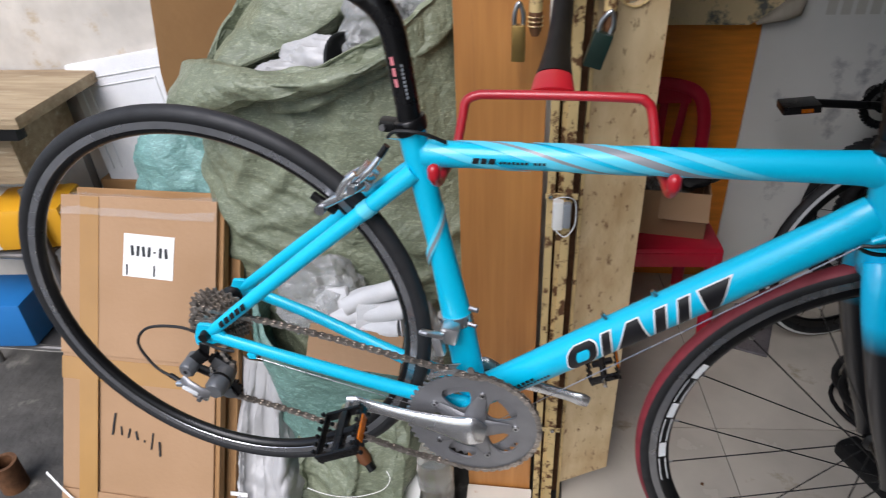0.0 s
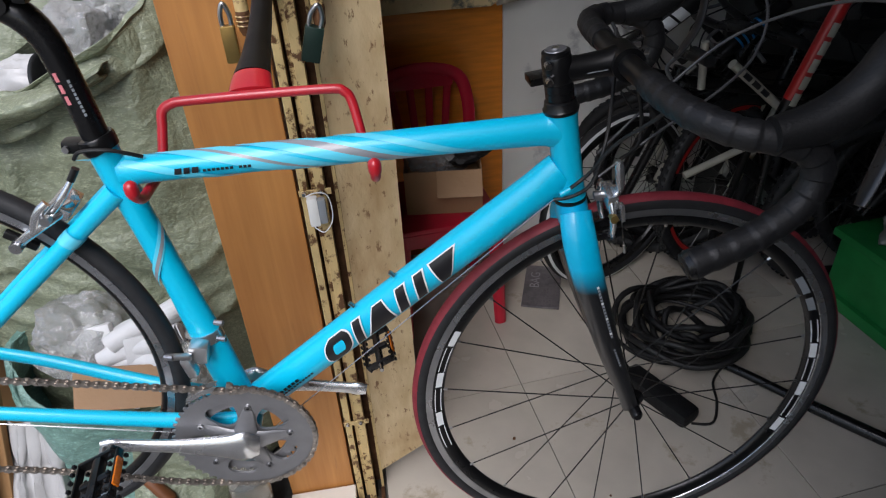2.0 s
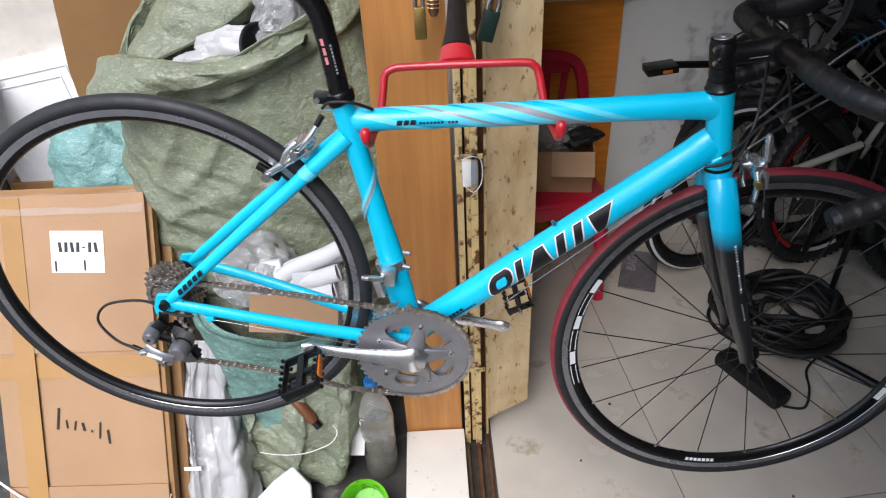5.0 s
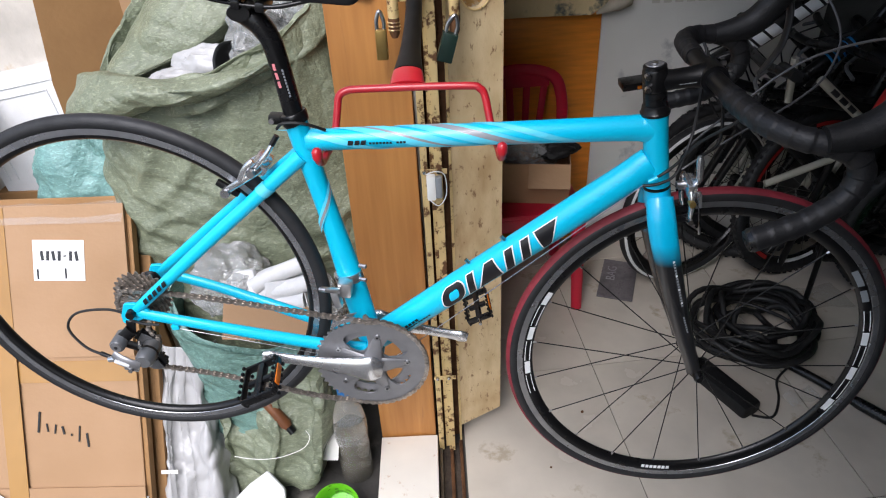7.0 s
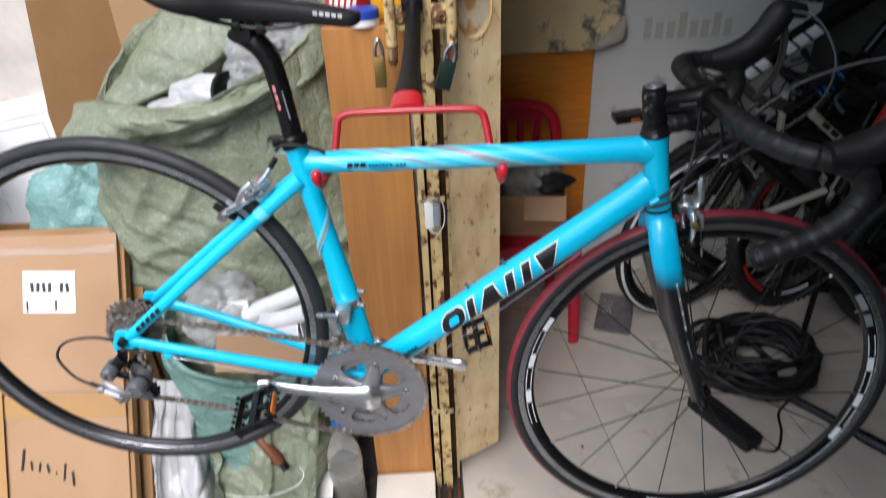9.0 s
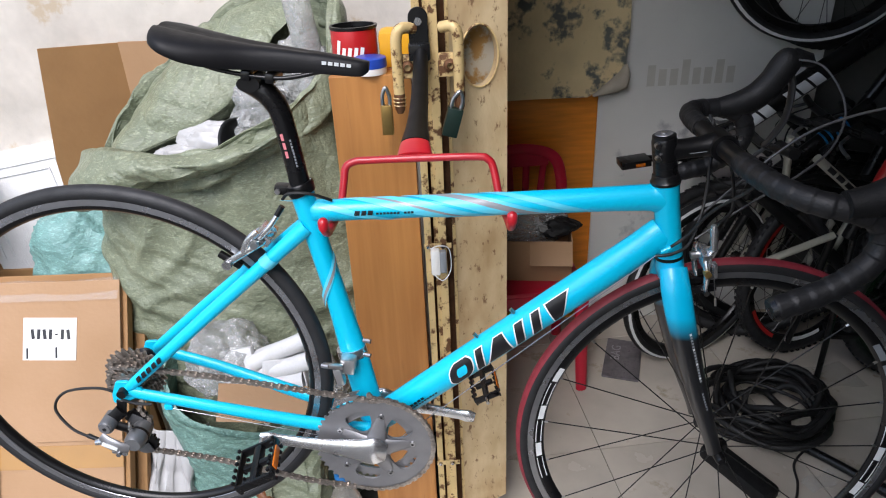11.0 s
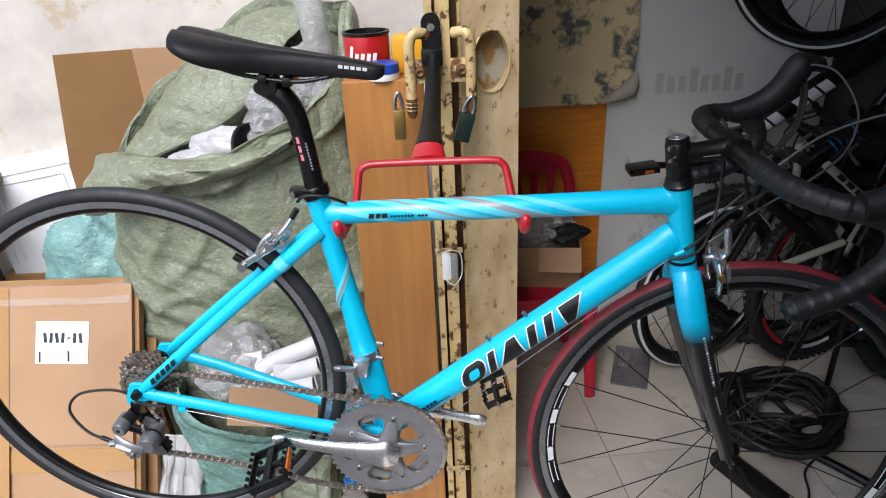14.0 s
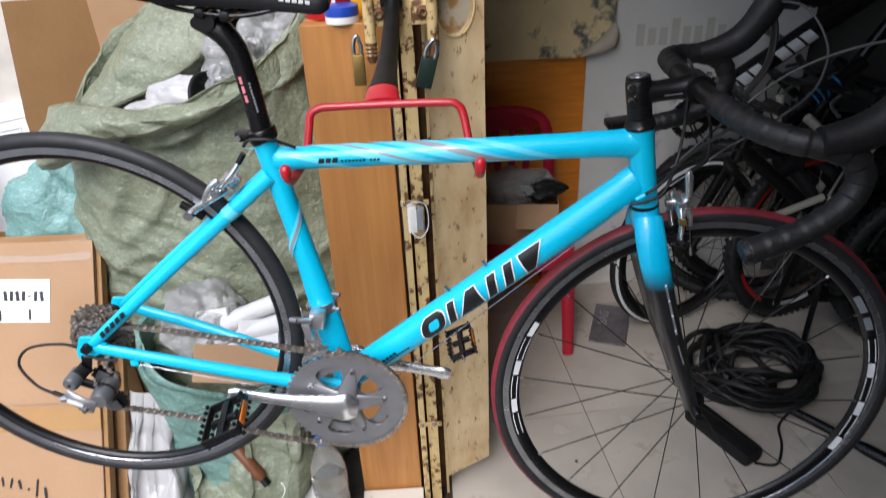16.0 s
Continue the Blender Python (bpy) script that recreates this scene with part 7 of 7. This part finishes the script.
def parked_bike(m, frame_m, accent, label, steer, R=0.33, stripe=False, red=False, lean_bar=0.0):
    """A parked bicycle: its front wheel stands at local x 0.52, its rear wheel at -0.52."""
    t = thing("parked_bicycle", m, label, "bicycle", "bicycles along the shop wall")
    rear = far_wheel(t, (-0.52, 0, R), 0, R, False)
    far_wheel(t, (0.52, 0, R), steer, R, stripe, knob=not stripe, red=red)

    def tb(name, a, b, r, mt=None):
        return part(name, rod(a, b, r, 14), mt or frame_m, t)
    bb, seat, head0, head1 = (-0.10, 0, 0.29), (-0.24, 0, 0.72), (0.36, 0, 0.80), (0.40, 0, 0.66)
    tb("seat_tube", bb, seat, 0.016)
    tb("top_tube", (-0.22, 0, 0.66), (0.37, 0, 0.76), 0.019)
    dt = tb("down_tube", bb, (0.39, 0, 0.70), 0.025)
    tb("head_tube", head0, head1, 0.022)
    for s in (0.05, -0.05):
        tb("chain_stay", bb, (-0.52, s, R), 0.010)
        tb("seat_stay", (-0.23, 0, 0.64), (-0.52, s, R), 0.009, accent)
        tb("fork_leg", (0.41, s, 0.62), (0.52, s, R), 0.015, accent)
    tb("fork_crown", (0.41, -0.06, 0.63), (0.41, 0.06, 0.63), 0.018, BLACK_SATIN)
    tb("seat_post", seat, (-0.27, 0, 0.86), 0.013, BLACK_SATIN)
    sd = part("saddle", box((0.25, 0.12, 0.05), (-0.26, 0, 0.88), bevel=0.02), LEATHER, t)
    tb("stem", (0.35, 0, 0.82), (0.44, 0, 0.90), 0.016, BLACK_SATIN)
    part("handlebar", sweep(spline([(0.40, -0.30, 0.92), (0.43, -0.15, 0.90), (0.44, 0, 0.90), (0.43, 0.15, 0.90), (0.40, 0.30, 0.92)], 6), 0.013, 12, up=(0, 0, 1)), BLACK_SATIN, t)
    for s in (1, -1):
        part("grip", sweep([(0.405, 0.20 * s, 0.912), (0.40, 0.31 * s, 0.922)], 0.017, 14, up=(0, 0, 1)), BLACK_MATTE, t)
        part("brake_lever", sweep(spline([(0.43, 0.16 * s, 0.89), (0.47, 0.19 * s, 0.87), (0.48, 0.27 * s, 0.86)], 4), 0.006, 8, up=(0, 0, 1)), DERAILLEUR, t)
        part("crank_arm", rod((-0.10, 0.07 * s, 0.29), (-0.10 + 0.15 * s, 0.08 * s, 0.29 - 0.08 * s), 0.011, 10), BLACK_SATIN, t)
        part("pedal", box((0.09, 0.08, 0.02), (-0.10 + 0.15 * s, 0.13 * s, 0.29 - 0.08 * s), bevel=0.004), BLACK_SATIN, t)
    cr = part("chainring", gear(38, 0.072, 0.078, -0.003, 0.003, 0.05), DERAILLEUR, t, smooth=False)
    cr.location = (-0.10, -0.055, 0.29)
    part("suspension_boot", sweep([(0.41, -0.055, 0.60), (0.455, -0.055, 0.48)], 0.019, 12), BLACK_SATIN, t)
    part("cable", sweep(spline([(0.46, 0.05, 0.92), (0.56, 0.03, 0.88), (0.54, 0.0, 0.76), (0.42, 0.02, 0.70), (0.2, 0.02, 0.74)], 6), 0.003, 6, up=(0, 1, 0)), CABLE, t)
    part("cable", sweep(spline([(0.46, -0.05, 0.92), (0.58, -0.04, 0.86), (0.53, -0.03, 0.72), (0.46, -0.03, 0.62)], 6), 0.003, 6, up=(0, 1, 0)), CABLE, t)
    for k in range(6):
        part("frame_lettering", patch((-0.10, 0, 0.29), (0.39, 0, 0.70), 0.0255, 0.20 + 0.042 * k, 0.232 + 0.042 * k, -30, 40, 0.01, 0.0012, 3, 5), WHITE_INK, t, "pale lettering drawn as plain bars")
    return t


parked_bike(pose(1.595, 1.76, 0, 0, 0, 172), BLACK_SATIN, BLACK_SATIN, "black mountain bicycle with white-striped tyres", 30, 0.33, True)
parked_bike(pose(2.02, 1.74, 0, 0, 0, 170) @ pose(0, 0, 0, 6, 0, 0), BLACK_SATIN, WHITE_FRAME, "black and cream bicycle with red rim decals", 28, 0.33, False, True)
parked_bike(pose(2.35, 1.50, 0, 0, 0, 165) @ pose(0, 0, 0, -5, 0, 0), RED_FRAME, BLACK_SATIN, "red road bicycle parked among others", 12, 0.335, False)

parked_bike(pose(1.80, 1.90, 0, 0, 0, 173) @ pose(0, 0, 0, 3, 0, 0), BLACK_SATIN, WHITE_FRAME, "black bicycle with a cream fork and stays", -22, 0.33, False)
PURPLE = mat("purple_paint", (0.10, 0.02, 0.10), 0.35, scale=10, amount=0.2)
parked_bike(pose(2.50, 1.86, 0, 0, 0, 174) @ pose(0, 0, 0, 4, 0, 0), PURPLE, BLACK_SATIN, "dark purple bicycle parked by the wall", 20, 0.33, False)
parked_bike(pose(1.93, 1.97, 0, 0, 0, 176) @ pose(0, 0, 0, -4, 0, 0), BLACK_SATIN, BLACK_SATIN, "black bicycle squeezed in beside the wall", -14, 0.33, False)
parked_bike(pose(1.94, 2.00, 1.13, 0, 0, 178), BLACK_SATIN, BLACK_SATIN, "black bicycle hung above the parked ones", -8, 0.33, True)
parked_bike(pose(2.06, 2.07, 1.09, 0, 0, 176), BLACK_SATIN, BLACK_SATIN, "black bicycle hung close behind another one", 4, 0.33, False)
# black frame hung up on the wall with its crank and pale lettering
fr = thing("wall_bicycle", pose(1.073, 1.97, 0.778), "black bicycle frame with white lettering hung upside down", "bicycle frame")
DTF = (0.62, -0.02, 0.438)
part("down_tube", rod((0, 0, 0), DTF, 0.036, 18), BLACK_SATIN, fr)
part("top_tube", rod((0.40, 0, -0.13), (0.67, -0.02, 0.36), 0.020, 14), BLACK_SATIN, fr)
part("seat_tube", rod((0, 0, 0), (0.46, 0, -0.15), 0.018, 14), BLACK_SATIN, fr)
part("head_tube", rod((0.60, -0.02, 0.47), (0.69, -0.02, 0.33), 0.026, 14), BLACK_SATIN, fr)
part("bottom_shell", sweep([(0, -0.04, 0), (0, 0.04, 0)], 0.030, 20, up=(0, 0, 1)), BLACK_SATIN, fr)
part("crank_arm", rod((0.0, -0.06, 0.0), (-0.205, -0.07, 0.012), 0.012, 12), BLACK_SATIN, fr)
part("pedal", box((0.10, 0.075, 0.024), (-0.262, -0.11, 0.018), (0, -6, 0), 0.004), BLACK_SATIN, fr)
part("reflector", box((0.03, 0.004, 0.010), (-0.250, -0.150, 0.018), (0, -6, 0)), ORANGE, fr)
ringo = part("chainring", gear(36, 0.070, 0.075, -0.003, 0.003, 0.05), BLACK_SATIN, fr, smooth=False)
ringo.location = (0, -0.05, 0)
for k in range(7):
    if k == 3:
        continue
    part("frame_lettering", patch((0, 0, 0), DTF, 0.0365, 0.145 + 0.045 * k, 0.181 + 0.045 * k, -30, 38, -0.014, 0.0012, 3, 5), WHITE_INK, fr, "white lettering drawn as plain bars")
part("wall_peg", rod((0.3, 0.0, 0.23), (0.3, 0.16, 0.24), 0.012, 10), GREY_METAL, fr)
rf = thing("wall_bicycle", pose(1.41, 1.56, 0.0), "red road bicycle without wheels leaning behind the others", "bicycle")
part("down_tube", rod((0.042, -0.004, 0.768), (0.17, -0.02, 1.22), 0.021, 16), RED_FRAME, rf)
part("lower_tube", rod((0.0, 0, 0.62), (0.042, -0.004, 0.768), 0.020, 14), BLACK_SATIN, rf)
part("top_tube", rod((0.17, -0.02, 1.22), (0.70, 0.04, 1.16), 0.015, 14), RED_FRAME, rf)
part("seat_tube", rod((0.0, 0, 0.62), (0.66, 0.04, 1.12), 0.015, 14), BLACK_SATIN, rf)
for k in range(5):
    part("frame_lettering", patch((0.0, 0, 0.62), (0.17, -0.02, 1.22), 0.0215, 0.14 + 0.05 * k, 0.178 + 0.05 * k, -35, 30, 0, 0.0012, 3, 5), WHITE_FRAME, rf, "cream lettering drawn as plain bars")
for x, y in ((0.02, 0.0), (0.66, 0.05)):
    part("stay", rod((x, y, 0.0), (x, y, 0.66 if x < 0.1 else 1.1), 0.010, 10), BLACK_SATIN, rf)
BLUE_RING = mat("blue_ring", (0.02, 0.24, 0.60), 0.35)
shock = thing("suspension_strut", pose(1.433, 1.85, 0.841, 0, 0, 0), "black strut with blue trim rings among the bicycles", "strut")
part("strut_tube", rod((-0.145, 0, -0.119), (0.145, 0, 0.119), 0.024, 14), BLACK_SATIN, shock)
for k in range(5):
    f = 0.05 + 0.17 * k
    part("blue_ring", rod((0.091 * f, 0, 0.075 * f), (0.091 * (f + 0.055), 0, 0.075 * (f + 0.055)), 0.0255, 14), BLUE_RING, shock)

cf = thing("wall_bicycle", pose(1.354, 1.72, 0.0), "cream bicycle frame with dark lettering among the others", "bicycle frame")
part("fork_blade", rod((0.000, 0, 0.828), (0.246, 0, 0.625), 0.0145, 14), WHITE_FRAME, cf)
part("chain_stay", rod((-0.093, 0, 0.462), (0.120, 0, 0.548), 0.013, 12), WHITE_FRAME, cf)
part("seat_stay", rod((-0.100, 0, 0.904), (-0.087, 0, 0.760), 0.012, 12), WHITE_FRAME, cf)
part("seat_tube", rod((0.120, 0, 0.548), (0.10, 0.10, 0.0), 0.013, 12), BLACK_SATIN, cf)
for k in range(3):
    part("frame_lettering", patch((0.000, 0, 0.828), (0.246, 0, 0.625), 0.0147, 0.05 + 0.045 * k, 0.083 + 0.045 * k, -32, 32, 0, 0.001, 3, 5), INK, cf, "dark lettering drawn as plain bars")
